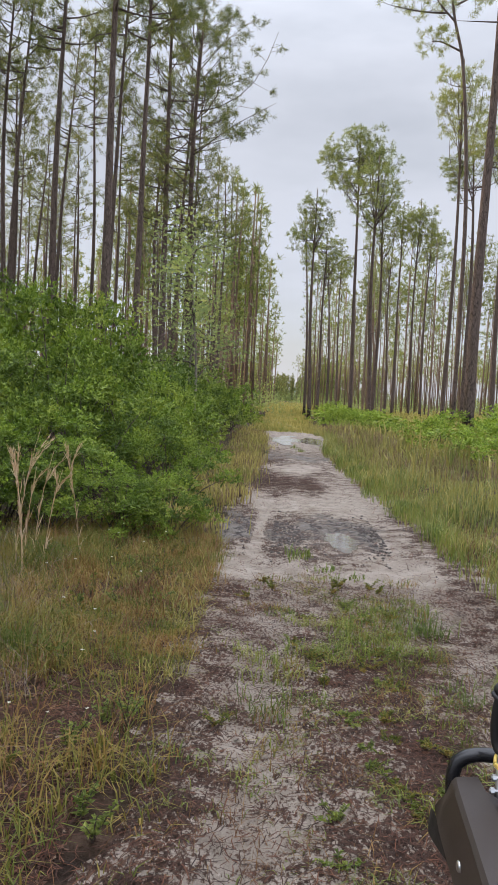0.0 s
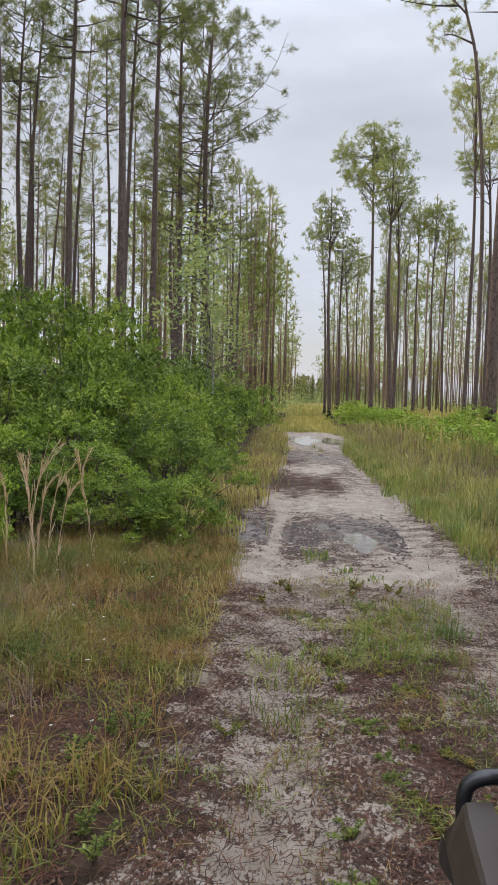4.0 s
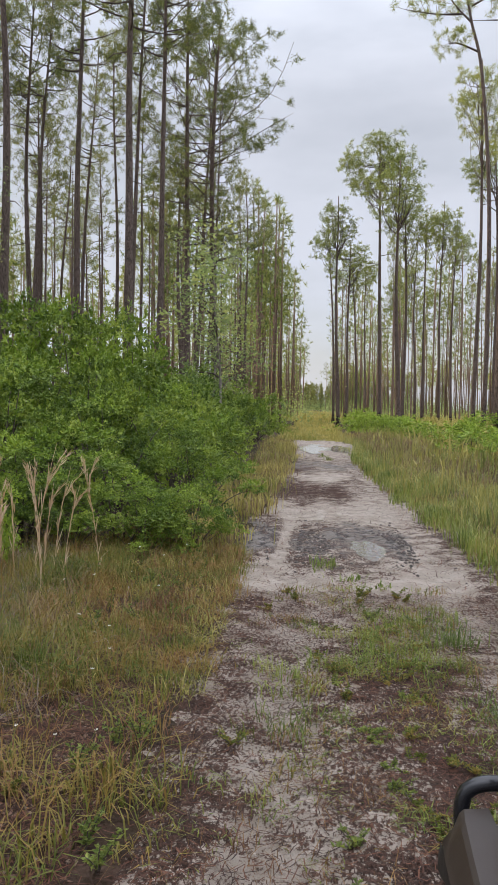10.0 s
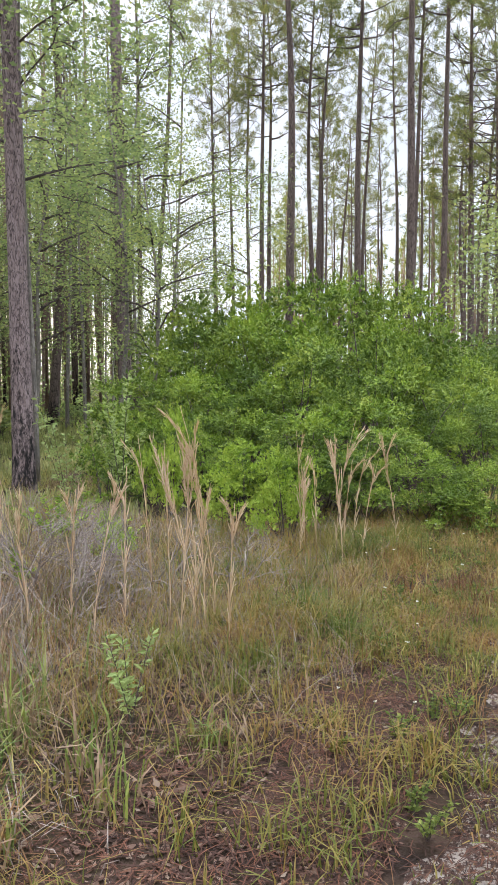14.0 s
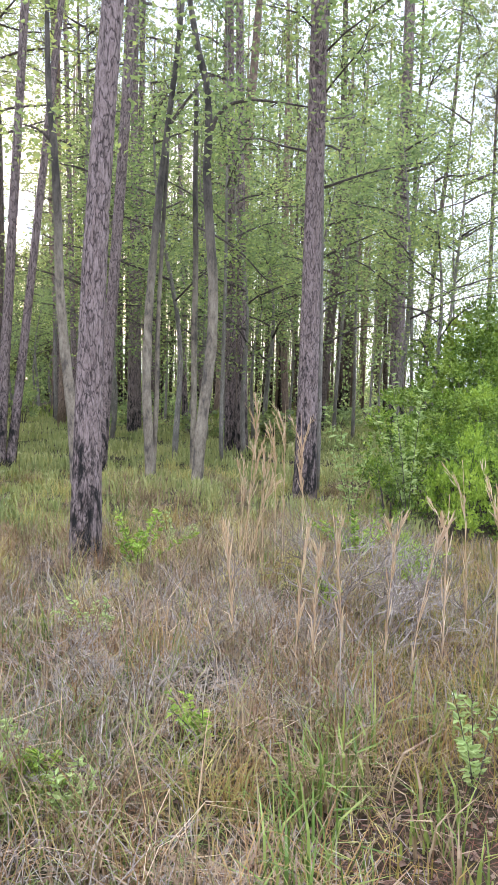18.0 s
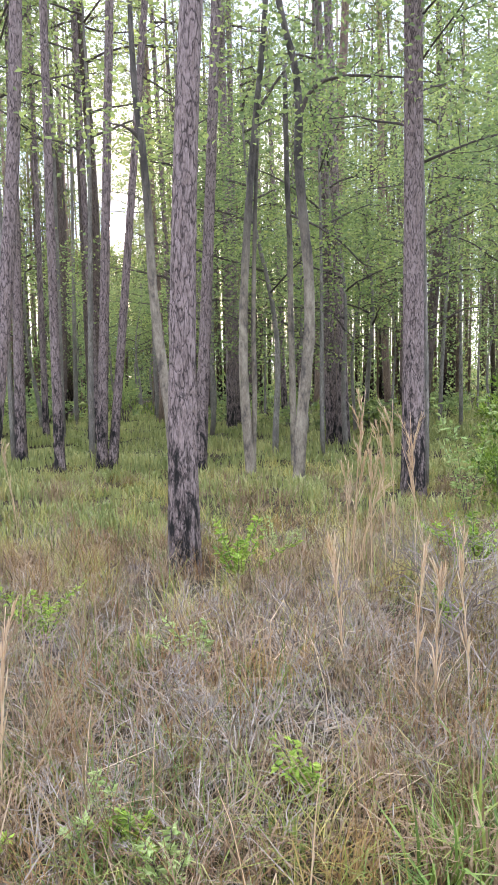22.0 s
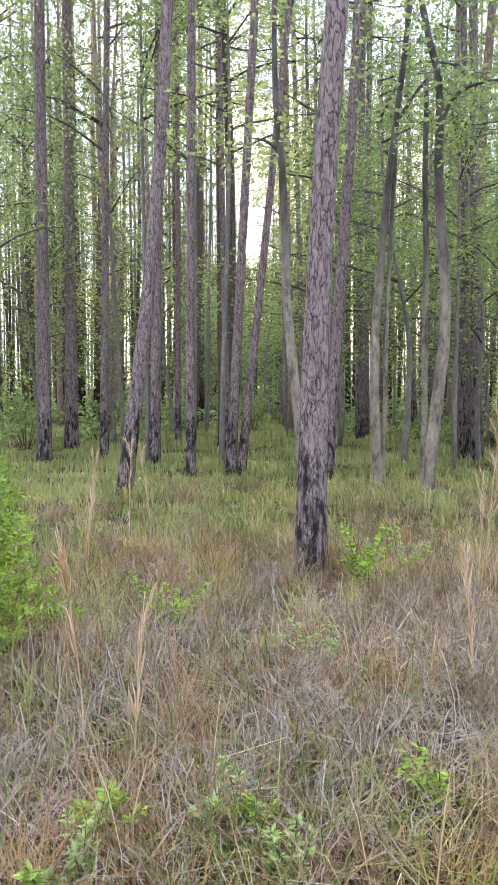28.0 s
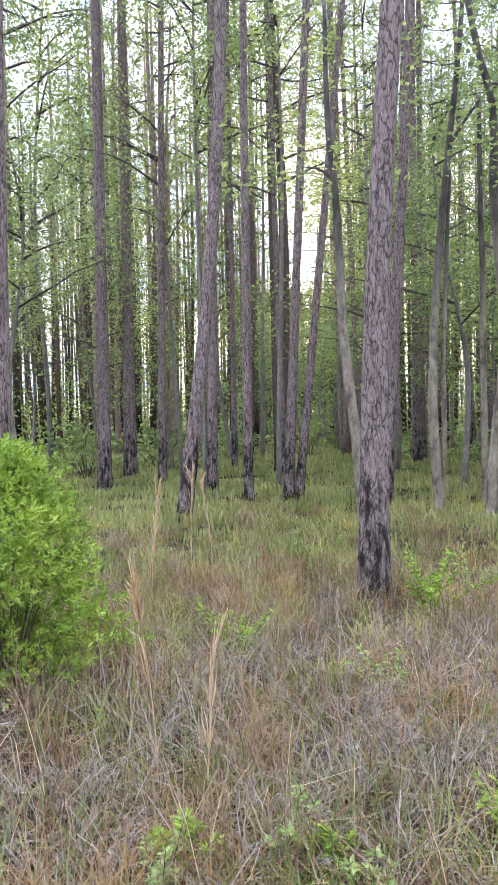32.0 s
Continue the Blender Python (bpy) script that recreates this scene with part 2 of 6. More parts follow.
def two_tone():
    """Pale and lichened below, dark above, as on young swamp trees."""
    m, t, p, out = material("pale_to_dark_bark")
    co = t.nodes.new("ShaderNodeTexCoord")
    sep = t.nodes.new("ShaderNodeSeparateXYZ")
    t.links.new(co.outputs["Object"], sep.inputs[0])
    n, fine = noise_fac(t, 6.0, 7.0, (1, 1, 0.45), 0.75), noise_fac(t, 30.0, 6.0, (1, 1, 0.2), 0.7)
    pale = ramp(t, n, [(0.38, (0.11, 0.09, 0.075)), (0.5, (0.33, 0.265, 0.20)), (0.62, (0.50, 0.42, 0.32))])
    h = math_node(t, "ADD", sep.outputs["Z"], math_node(t, "MULTIPLY", n, 2.5))
    up = ramp(t, math_node(t, "MULTIPLY", h, 0.1), [(0.42, (0, 0, 0)), (0.58, (1, 1, 1))])
    col = mix(t, up, pale, mix(t, fine, ramp(t, n, [(0.4, (0.03, 0.024, 0.02)), (0.6, (0.12, 0.10, 0.085))]), ramp(t, n, [(0.4, (0.09, 0.075, 0.065)), (0.6, (0.24, 0.20, 0.17))])))
    t.links.new(mix(t, fine, mix(t, 1.0, col, (0.4, 0.4, 0.4), "MULTIPLY"), col), p.inputs["Base Color"])
    p.inputs["Roughness"].default_value = 0.9
    bump(t, p, fine, 0.6, 0.02)
    return m


M_TWO = two_tone()
M_NEEDLE = leaf_material("pine_needles", [(0.0, (0.05, 0.075, 0.035)), (0.4, (0.135, 0.16, 0.065)), (0.85, (0.28, 0.285, 0.11)), (1.0, (0.36, 0.30, 0.14))], 0.55)
# lighter, yellower copy of the needles, with sunlight on the crowns in its colour
M_NEEDLE_LIT = leaf_material("lit_pine_needles", [(0.0, (0.08, 0.115, 0.045)), (0.4, (0.195, 0.235, 0.09)), (0.85, (0.36, 0.375, 0.14)), (1.0, (0.45, 0.39, 0.17))], 0.6)
M_LEAF = leaf_material("broad_leaves", [(0.0, (0.12, 0.165, 0.09)), (0.45, (0.235, 0.295, 0.145)), (0.8, (0.38, 0.425, 0.19)), (1.0, (0.5, 0.51, 0.21))], 0.65, 0.45, 0.7)
M_SHRUB = leaf_material("shrub_leaves", [(0.0, (0.035, 0.065, 0.014)), (0.3, (0.08, 0.135, 0.024)), (0.6, (0.185, 0.265, 0.042)), (1.0, (0.38, 0.44, 0.08))], 0.25, 0.4, 1.6, 0.36)
M_YELLOW = leaf_material("yellow_green_leaves", [(0.0, (0.07, 0.12, 0.016)), (0.45, (0.22, 0.33, 0.045)), (1.0, (0.41, 0.50, 0.09))], 0.3, 0.45, 3.5)
# new growth, also lightened to imitate lit tops on the shrub bunches
M_TIP = leaf_material("lit_new_shrub_growth", [(0.0, (0.06, 0.11, 0.018)), (0.45, (0.17, 0.265, 0.035)), (1.0, (0.35, 0.44, 0.075))], 0.28, 0.42, 1.6)
M_BLADE = leaf_material("long_green_blades", [(0.0, (0.06, 0.10, 0.022)), (0.5, (0.135, 0.205, 0.045)), (0.8, (0.23, 0.29, 0.08)), (1.0, (0.36, 0.26, 0.11))], 0.3, 0.5)
M_FRESH = leaf_material("fresh_green_leaves", [(0.0, (0.12, 0.20, 0.028)), (0.4, (0.27, 0.38, 0.055)), (1.0, (0.46, 0.53, 0.11))], 0.4, 0.45, 1.0)
M_STRAW = leaf_material("straw_grass", [(0.0, (0.12, 0.14, 0.05)), (0.22, (0.14, 0.085, 0.055)), (0.45, (0.25, 0.165, 0.10)), (0.7, (0.33, 0.235, 0.15)), (0.85, (0.22, 0.12, 0.08)), (1.0, (0.34, 0.28, 0.225))], 0.25, 0.6, 2.0)
M_OLIVE = leaf_material("olive_grass", [(0.0, (0.07, 0.11, 0.02)), (0.4, (0.155, 0.17, 0.04)), (0.7, (0.29, 0.21, 0.062)), (1.0, (0.28, 0.145, 0.065))], 0.4, 0.6, 2.2)
M_DEAD_LEAF = leaf_material("fallen_leaves", [(0.0, (0.08, 0.045, 0.03)), (0.5, (0.17, 0.10, 0.07)), (0.8, (0.22, 0.155, 0.11)), (1.0, (0.31, 0.25, 0.2))], 0.05, 0.75)
M_RUST = leaf_material("rusty_grass", [(0.0, (0.09, 0.045, 0.025)), (0.5, (0.21, 0.11, 0.05)), (1.0, (0.34, 0.21, 0.08))], 0.25, 0.6, 2.2)
M_GOLD = leaf_material("golden_grass", [(0.0, (0.17, 0.21, 0.06)), (0.5, (0.38, 0.33, 0.11)), (1.0, (0.54, 0.43, 0.17))], 0.35, 0.6, 0.4)
M_GREEN = leaf_material("green_grass", [(0.0, (0.07, 0.11, 0.03)), (0.45, (0.17, 0.22, 0.06)), (0.8, (0.29, 0.32, 0.08)), (1.0, (0.36, 0.32, 0.14))], 0.4, 0.5, 1.5)
M_GREY = leaf_material("dead_grey_twigs", [(0.0, (0.14, 0.105, 0.085)), (0.6, (0.27, 0.22, 0.185)), (1.0, (0.41, 0.35, 0.30))], 0.05, 0.8)
M_PLUME = leaf_material("dry_plume_grass", [(0.0, (0.46, 0.30, 0.19)), (0.6, (0.62, 0.45, 0.33)), (1.0, (0.72, 0.59, 0.47))], 0.45, 0.7)
M_PALE_GRASS = leaf_material("pale_woodland_grass", [(0.0, (0.15, 0.185, 0.07)), (0.5, (0.30, 0.315, 0.13)), (1.0, (0.47, 0.43, 0.20))], 0.4, 0.6, 0.6)
M_LITTER = leaf_material("brown_needle_litter", [(0.0, (0.025, 0.015, 0.012)), (0.5, (0.075, 0.034, 0.023)), (0.85, (0.17, 0.072, 0.04)), (1.0, (0.24, 0.15, 0.11))], 0.0, 0.8)


def ground_material():
    m, t, p, out = material("forest_floor")
    a = noise_fac(t, 0.35, 4.0)
    b = noise_fac(t, 3.5, 6.0)
    c = noise_fac(t, 38.0, 5.0)
    col = ramp(t, b, [(0.3, (0.016, 0.010, 0.008)), (0.5, (0.046, 0.029, 0.020)), (0.7, (0.10, 0.064, 0.045))])
    col = mix(t, ramp(t, a, [(0.42, (0, 0, 0)), (0.6, (0.8, 0.8, 0.8))]), col, (0.038, 0.034, 0.012))
    col = mix(t, c, mix(t, 1.0, col, (0.55, 0.5, 0.5), "MULTIPLY"), mix(t, 1.0, col, (1.5, 1.5, 1.5), "MULTIPLY"))
    t.links.new(col, p.inputs["Base Color"])
    p.inputs["Roughness"].default_value = 0.95
    p.inputs["Specular IOR Level"].default_value = 0.15
    bump(t, p, c, 0.8, 0.04)
    return m


def road_material():
    """Pale sand under dark needle litter; how much litter and damp lies where comes with the mesh."""
    m, t, p, out = material("sandy_track")
    lit = t.nodes.new("ShaderNodeAttribute")
    lit.attribute_name = "litter"
    wet = t.nodes.new("ShaderNodeAttribute")
    wet.attribute_name = "damp"
    a = noise_fac(t, 3.4, 8.0, (1.0, 1.3, 1.0), 0.7)
    b = noise_fac(t, 44.0, 6.0, None, 0.75)
    c = noise_fac(t, 90.0, 4.0)
    sand = ramp(t, noise_fac(t, 4.0, 5.0), [(0.3, (0.29, 0.24, 0.195)), (0.7, (0.47, 0.405, 0.345))])
    sand = mix(t, c, mix(t, 1.0, sand, (0.8, 0.79, 0.78), "MULTIPLY"), sand)
    dark = ramp(t, b, [(0.34, (0.012, 0.008, 0.007)), (0.48, (0.045, 0.027, 0.021)), (0.58, (0.10, 0.058, 0.043)), (0.72, (0.19, 0.12, 0.09))])
    needle = noise_fac(t, 60.0, 4.0, (1.0, 0.4, 1.0), 0.7)
    v = math_node(t, "ADD", math_node(t, "MULTIPLY", a, 2.0), math_node(t, "MULTIPLY", b, 2.0))
    v = math_node(t, "ADD", v, math_node(t, "SUBTRACT", math_node(t, "MULTIPLY", needle, 1.5), 1.90))
    v = math_node(t, "ADD", v, math_node(t, "SUBTRACT", lit.outputs["Fac"], 0.5))
    cover = ramp(t, v, [(0.74, (0, 0, 0)), (0.92, (1, 1, 1))])
    col = mix(t, cover, sand, dark)
    mire = ramp(t, math_node(t, "ADD", math_node(t, "MULTIPLY", noise_fac(t, 7.0, 7.0, None, 0.72), 1.5), math_node(t, "MULTIPLY", b, 0.6)), [(0.8, (0.018, 0.015, 0.013)), (1.0, (0.06, 0.05, 0.045)), (1.25, (0.17, 0.145, 0.125))])
    soak = ramp(t, math_node(t, "ADD", wet.outputs["Fac"], math_node(t, "MULTIPLY", math_node(t, "SUBTRACT", a, 0.5), 1.2)), [(0.3, (0, 0, 0)), (0.55, (1, 1, 1))])
    col = mix(t, soak, col, mire)
    t.links.new(col, p.inputs["Base Color"])
    t.links.new(ramp(t, math_node(t, "MULTIPLY", soak, noise_fac(t, 9.0, 5.0)), [(0.0, (0.95, 0.95, 0.95)), (0.45, (0.75, 0.75, 0.75)), (0.7, (0.42, 0.42, 0.42))]), p.inputs["Roughness"])
    t.links.new(ramp(t, soak, [(0.0, (0.08, 0.08, 0.08)), (1.0, (0.3, 0.3, 0.3))]), p.inputs["Specular IOR Level"])
    bump(t, p, math_node(t, "ADD", a, math_node(t, "MULTIPLY", b, 0.5)), 0.9, 0.05)
    return m


M_GROUND, M_ROAD = ground_material(), road_material()


def plain(name, colour, rough, metal=0.0, grain=30.0, amount=0.25, lift=0.1):
    m, t, p, out = material(name)
    n = noise_fac(t, grain, 4.0)
    col = mix(t, n, tuple(c * (1 - amount) for c in colour), tuple(min(1, c * (1 + amount)) for c in colour))
    t.links.new(col, p.inputs["Base Color"])
    p.inputs["Roughness"].default_value, p.inputs["Metallic"].default_value = rough, metal
    bump(t, p, n, lift, 0.004)
    return m


M_WATER = plain("shallow_brown_water", (0.20, 0.18, 0.155), 0.1, 0.0, 3.0, 0.25, 0.02)
M_FENDER = plain("matt_grey_brown_plastic", (0.030, 0.020, 0.016), 0.42, 0.0, 400.0, 0.15, 0.08)
M_BLACK = plain("black_rubber", (0.012, 0.012, 0.013), 0.55, 0.0, 80.0, 0.3, 0.3)
M_TUBE = plain("black_painted_steel_tube", (0.012, 0.012, 0.014), 0.25, 0.0, 60.0, 0.2, 0.05)
M_STEEL = plain("zinc_plated_steel", (0.55, 0.56, 0.58), 0.3, 1.0, 90.0, 0.15, 0.05)
M_CORD = plain("yellow_cord", (0.68, 0.48, 0.12), 0.6, 0.0, 200.0, 0.3, 0.4)


# ---- mesh tools ----
def mesh_from(name, verts, tris, mat, smooth=False):
    """A mesh from arrays of places and triangles."""
    verts = np.asarray(verts, np.float32).reshape(-1, 3)
    tris = np.asarray(tris, np.int32).reshape(-1, 3)
    me = bpy.data.meshes.new(name)
    me.vertices.add(len(verts))
    me.vertices.foreach_set("co", verts.ravel())
    me.loops.add(len(tris) * 3)
    me.loops.foreach_set("vertex_index", tris.ravel())
    me.polygons.add(len(tris))
    me.polygons.foreach_set("loop_start", np.arange(0, len(tris) * 3, 3, dtype=np.int32))
    me.polygons.foreach_set("use_smooth", np.full(len(tris), smooth))
    me.update(calc_edges=True)
    me.validate()
    if mat:
        me.materials.append(mat)
    return me


def child(name, mesh, parent, label=""):
    ob = new(name, mesh)
    ob.parent = parent
    return tagged(ob, label)


def part(name, bm, mat, parent, label=""):
    me = bpy.data.meshes.new(name)
    bm.to_mesh(me)
    bm.free()
    me.materials.append(mat)
    return child(name, me, parent, label)


class Bag:
    """Collects pieces of one mesh."""

    def __init__(self):
        self.v, self.t, self.n = [], [], 0

    def add(self, v, t):
        v = np.asarray(v, float).reshape(-1, 3)
        self.v.append(v)
        self.t.append(np.asarray(t, int).reshape(-1, 3) + self.n)
        self.n += len(v)

    def mesh(self, name, mat, smooth=False):
        return mesh_from(name, np.concatenate(self.v), np.concatenate(self.t), mat, smooth)


def tube_arrays(line, radii, sides):
    """A tube along a line of places."""
    line, radii = np.asarray(line, float), np.asarray(radii, float)
    n = len(line)
    d = np.gradient(line, axis=0)
    d /= np.linalg.norm(d, axis=1)[:, None] + 1e-9
    ref = np.array((0.0, 0.0, 1.0)) if abs(d[:, 2]).mean() < 0.7 else np.array((1.0, 0.0, 0.0))
    u = np.cross(d, ref)
    u /= np.linalg.norm(u, axis=1)[:, None] + 1e-9
    w = np.cross(d, u)
    a = np.linspace(0, 2 * math.pi, sides, endpoint=False)
    v = line[:, None] + radii[:, None, None] * (np.cos(a)[None, :, None] * u[:, None] + np.sin(a)[None, :, None] * w[:, None])
    i = np.arange(n - 1)[:, None] * sides
    j = np.arange(sides)[None]
    k = (j + 1) % sides
    p, q, r, s = (i + j).ravel(), (i + k).ravel(), (i + sides + k).ravel(), (i + sides + j).ravel()
    t = np.concatenate([np.stack([p, q, r], 1), np.stack([p, r, s], 1)])
    v = v.reshape(-1, 3)
    caps = [[(n - 1) * sides, (n - 1) * sides + m, (n - 1) * sides + m + 1] for m in range(1, sides - 1)]
    caps += [[0, m + 1, m] for m in range(1, sides - 1)]
    return v, np.concatenate([t, np.array(caps)])


def unit(v):
    return v / (np.linalg.norm(v, axis=-1, keepdims=True) + 1e-9)


def leaves_arrays(rng, at, size, flat=0.5, along=None, narrow=0.45, fold=0.12, face=None):
    """A folded, pointed leaf at each place."""
    n = len(at)
    d = unit(rng.normal(size=(n, 3)) * (1, 1, flat) if along is None else along + rng.normal(size=(n, 3)) * 0.5)
    s = unit(np.cross(d, rng.normal(size=(n, 3)) if face is None else face + rng.normal(size=(n, 3)) * 0.45))
    up = np.cross(d, s)
    L = (size * rng.uniform(0.6, 1.3, n))[:, None]
    v = np.stack([at, at + d * L * 0.5 + s * L * narrow * 0.5 + up * L * fold, at + d * L, at + d * L * 0.5 - s * L * narrow * 0.5 + up * L * fold], 1)
    b = np.arange(n)[:, None] * 4
    t = np.concatenate([b + (0, 1, 2), b + (0, 2, 3)])
    return v.reshape(-1, 3), t


def blades_arrays(rng, at, height, width, bend=0.5):
    """Grass blades: a bent strip that ends in a point."""
    n = len(at)
    h = height * rng.uniform(0.5, 1.15, n)
    lumps = np.random.default_rng(77).normal(size=(9, 3)) * (2.6, 2.6, 3.0)
    h = h * np.clip(0.8 + 0.16 * sum(np.sin(at[:, 0] * p + at[:, 1] * q + r) for p, q, r in lumps), 0.35, 1.5)
    a = rng.uniform(0, 2 * math.pi, n)
    d = np.stack([np.cos(a), np.sin(a), np.zeros(n)], 1)
    s = np.stack([-np.sin(a), np.cos(a), np.zeros(n)], 1) * (width * rng.uniform(0.6, 1.3, n))[:, None]
    k = rng.uniform(0.1, 1.0, n) * bend
    z = np.array((0, 0, 1.0))
    base = at - z * 0.02
    mid = base + z * (h * 0.58)[:, None] + d * (h * k * 0.3)[:, None]
    tip = base + z * (h * (1 - 0.35 * k))[:, None] + d * (h * k)[:, None]
    v = np.stack([base - s * 0.5, base + s * 0.5, mid - s * 0.4, mid + s * 0.4, tip], 1)
    b = np.arange(n)[:, None] * 5
    t = np.concatenate([b + (0, 1, 3), b + (0, 3, 2), b + (2, 3, 4)])
    return v.reshape(-1, 3), t


def arched_arrays(rng, at, length, width, droop=1.0, size=1.0):
    """Long fine blades that arch over and hang."""
    n = len(at)
    L = length * size * rng.uniform(0.45, 1.2, n)
    a = rng.uniform(0, 2 * math.pi, n)
    d = np.stack([np.cos(a), np.sin(a), np.zeros(n)], 1)
    s = np.stack([-np.sin(a), np.cos(a), np.zeros(n)], 1) * (width * 0.5 * rng.uniform(0.6, 1.4, n))[:, None]
    start, turn = rng.uniform(0.0, 0.9, n), rng.uniform(0.3, 1.9, n) * droop
    p, rows = at - (0, 0, 0.02), []
    for i in range(3):
        rows += [p - s * (1 - 0.28 * i), p + s * (1 - 0.28 * i)]
        b = start + turn * i / 2
        p = p + (d * np.sin(b)[:, None] + np.array((0, 0, 1.0)) * np.cos(b)[:, None]) * (L / 3)[:, None]
    v = np.stack(rows + [p], 1)
    b = np.arange(n)[:, None] * 7
    t = np.concatenate([b + q for q in ((0, 1, 3), (0, 3, 2), (2, 3, 5), (2, 5, 4), (4, 5, 6))])
    return v.reshape(-1, 3), t


def hill(x, y):
    """Height of the ground: nearly flat, with soft swells, a shallow wheel track and a low verge."""
    x, y = np.asarray(x, float), np.asarray(y, float)
    h = 0.035 * np.sin(x * 0.9 + 0.4 * y) * np.sin(0.7 * y - 0.3 * x) + 0.02 * np.sin(2.3 * x + 1.0) * np.sin(1.9 * y)
    off = np.clip((np.abs(x - 0.55) - 1.2) / 1.5, 0, 1)
    return h * np.clip(off + 0.15, 0, 1) + 0.05 * off * np.exp(-np.abs(y) / 200)


def on_ground(xy):
    return np.column_stack([xy, hill(xy[:, 0], xy[:, 1])])


# ---- ground, track and water ----
def spread(*stretches):
    """Steps along an axis: (from, to, step) each."""
    out = []
    for a, b, s in stretches:
        out += list(np.arange(a, b, s))
    return np.array(out + [stretches[-1][1]])


def grid_mesh(name, X, Y, Z, mat):
    ny, nx = X.shape
    v = np.stack([X, Y, Z], -1).reshape(-1, 3)
    i = (np.arange(ny - 1)[:, None] * nx + np.arange(nx - 1)[None]).ravel()
    t = np.concatenate([np.stack([i, i + 1, i + nx + 1], 1), np.stack([i, i + nx + 1, i + nx], 1)])
    return mesh_from(name, v, t, mat, True)


gx = spread((-2500, -400, 300), (-400, -60, 34), (-60, -20, 2), (-20, -6, 0.5), (-6, 4, 0.2), (4, 20, 1), (20, 60, 4), (60, 400, 34), (400, 2500, 300))
gy = spread((-2500, -400, 300), (-400, -40, 36), (-40, -4, 2), (-4, 16, 0.25), (16, 60, 1), (60, 400, 17), (400, 2500, 300))
GX, GY = np.meshgrid(gx, gy)
EDGE_Y = [-8, 2.6, 3.4, 5.3, 7.1, 8.3, 11.2, 14.9, 23, 32, 40, 60, 400]
EDGE_L = [-0.6, -0.56, -0.62, -0.69, -0.66, -0.83, -0.65, -0.59, -0.48, -0.91, -0.8, -0.8, -0.8]
EDGE_R = [2.1, 2.0, 1.95, 1.9, 1.84, 1.83, 1.68, 1.53, 1.35, 1.7, 0.9, 0.6, 0.6]


def side(y, edge):
    return np.interp(y, EDGE_Y, edge)


bed = np.clip((GX - side(GY, EDGE_L) - 0.05) / 0.3, 0, 1) * np.clip((side(GY, EDGE_R) - 0.05 - GX) / 0.3, 0, 1) * (GY > -8) * (GY < 72)
tagged(new("ground", grid_mesh("ground", GX, GY, hill(GX, GY) - 0.12 * bed, M_GROUND)), "flat sandy forest floor of brown earth and thatch", "ground", kind="structure")

def bell(v, mid, wide):
    return np.exp(-((v - mid) / wide) ** 2)


ry = spread((-8, 0, 0.3), (0, 14, 0.07), (14, 40, 0.25), (40, 74, 2))
ru = np.linspace(-0.12, 1.12, 64)
RU, RY = np.meshgrid(ru, ry)
wob = 0.09 * np.sin(RY * 2.1 + 1) + 0.06 * np.sin(RY * 5.3) + 0.05 * np.sin(RY * 0.8 + 2)
RX = side(RY, EDGE_L) + wob + RU * (side(RY, EDGE_R) - side(RY, EDGE_L) + 0.7 * wob)
rim = np.clip(np.minimum(RU + 0.12, 1.12 - RU) / 0.14, 0, 1)
rut = -0.03 * (bell(RX, -0.15, 0.22) + bell(RX, 1.2, 0.25))
crumb = 0.012 * np.sin(RX * 21 + 3 * np.sin(RY * 3)) * np.sin(RY * 17 + 2 * np.sin(RX * 5)) * np.clip(1 - RY / 30, 0, 1)
mudz = np.clip(1.5 - np.abs(RY - 8.8) * 0.85, 0, 1) * np.clip((1.35 - RX) * 4, 0, 1)
tread = bell(RX, -0.30 + 0.02 * (RY - 8.9), 0.06) * mudz
crumb = crumb * (1 + 1.3 * mudz) + 0.014 * mudz * np.sin(RX * 13 + 4 * np.sin(RY * 1.3)) + 0.016 * tread * np.sign(np.sin(RY * 34 + 9 * np.abs(RX + 0.27) * 4))
crumb = crumb * (1 - 0.9 * bell(RX, 0.65, 0.24) * bell(RY, 8.6, 0.8)) - 0.04 * bell(RX, 0.66, 0.2) * bell(RY, 8.6, 0.75)
RZ = hill(RX, RY) + 0.035 * rim - 0.025 + (rut + crumb) * rim
road = grid_mesh("road", RX, RY, RZ, M_ROAD)
LIT = 0.45 + 0.0 * RX
RYT, RXT = RY, RX
RY = RY + 0.35 * np.sin(2.1 * RX + 0.6) + 0.2 * np.sin(5.2 * RX + 0.8 * RY) + 0.12 * np.sin(11 * RX - 1.3 * RY) + 0.05 * np.sin(23 * RX + 2 * RY)
RX = RX + 0.05 * np.sin(3.1 * RYT + 1) + 0.03 * np.sin(8.3 * RYT)
# near: bare wheel tracks, needles on the crown and both edges
LIT += -0.12 * bell(RX, -0.05, 0.25) * (RY < 5.5) + 0.24 * bell(RX, 0.62, 0.42) * (RY < 5.2)
LIT += 0.2 * bell(RU, -0.02, 0.12) * (RY < 6.2) + 0.14 * bell(RX, 1.62, 0.17) * (RY < 13)
# the sand bank, the mud behind it, and the bands of litter further on
LIT -= 0.36 * bell(RY, 6.7, 0.6) * (RX < 1.45) + 0.25 * bell(RX, 1.15, 0.3) * bell(RY, 7.6, 2.6)
MUD = np.clip(1.5 - np.abs(RY - 9.0) * 0.8, 0, 1) * np.clip((1.15 + 0.12 * (RY - 7.5) - RX) * 3, 0, 1) * (0.72 + 0.28 * np.sin(3.4 * RX + 1.2 * RY))
LIT += 0.26 * MUD
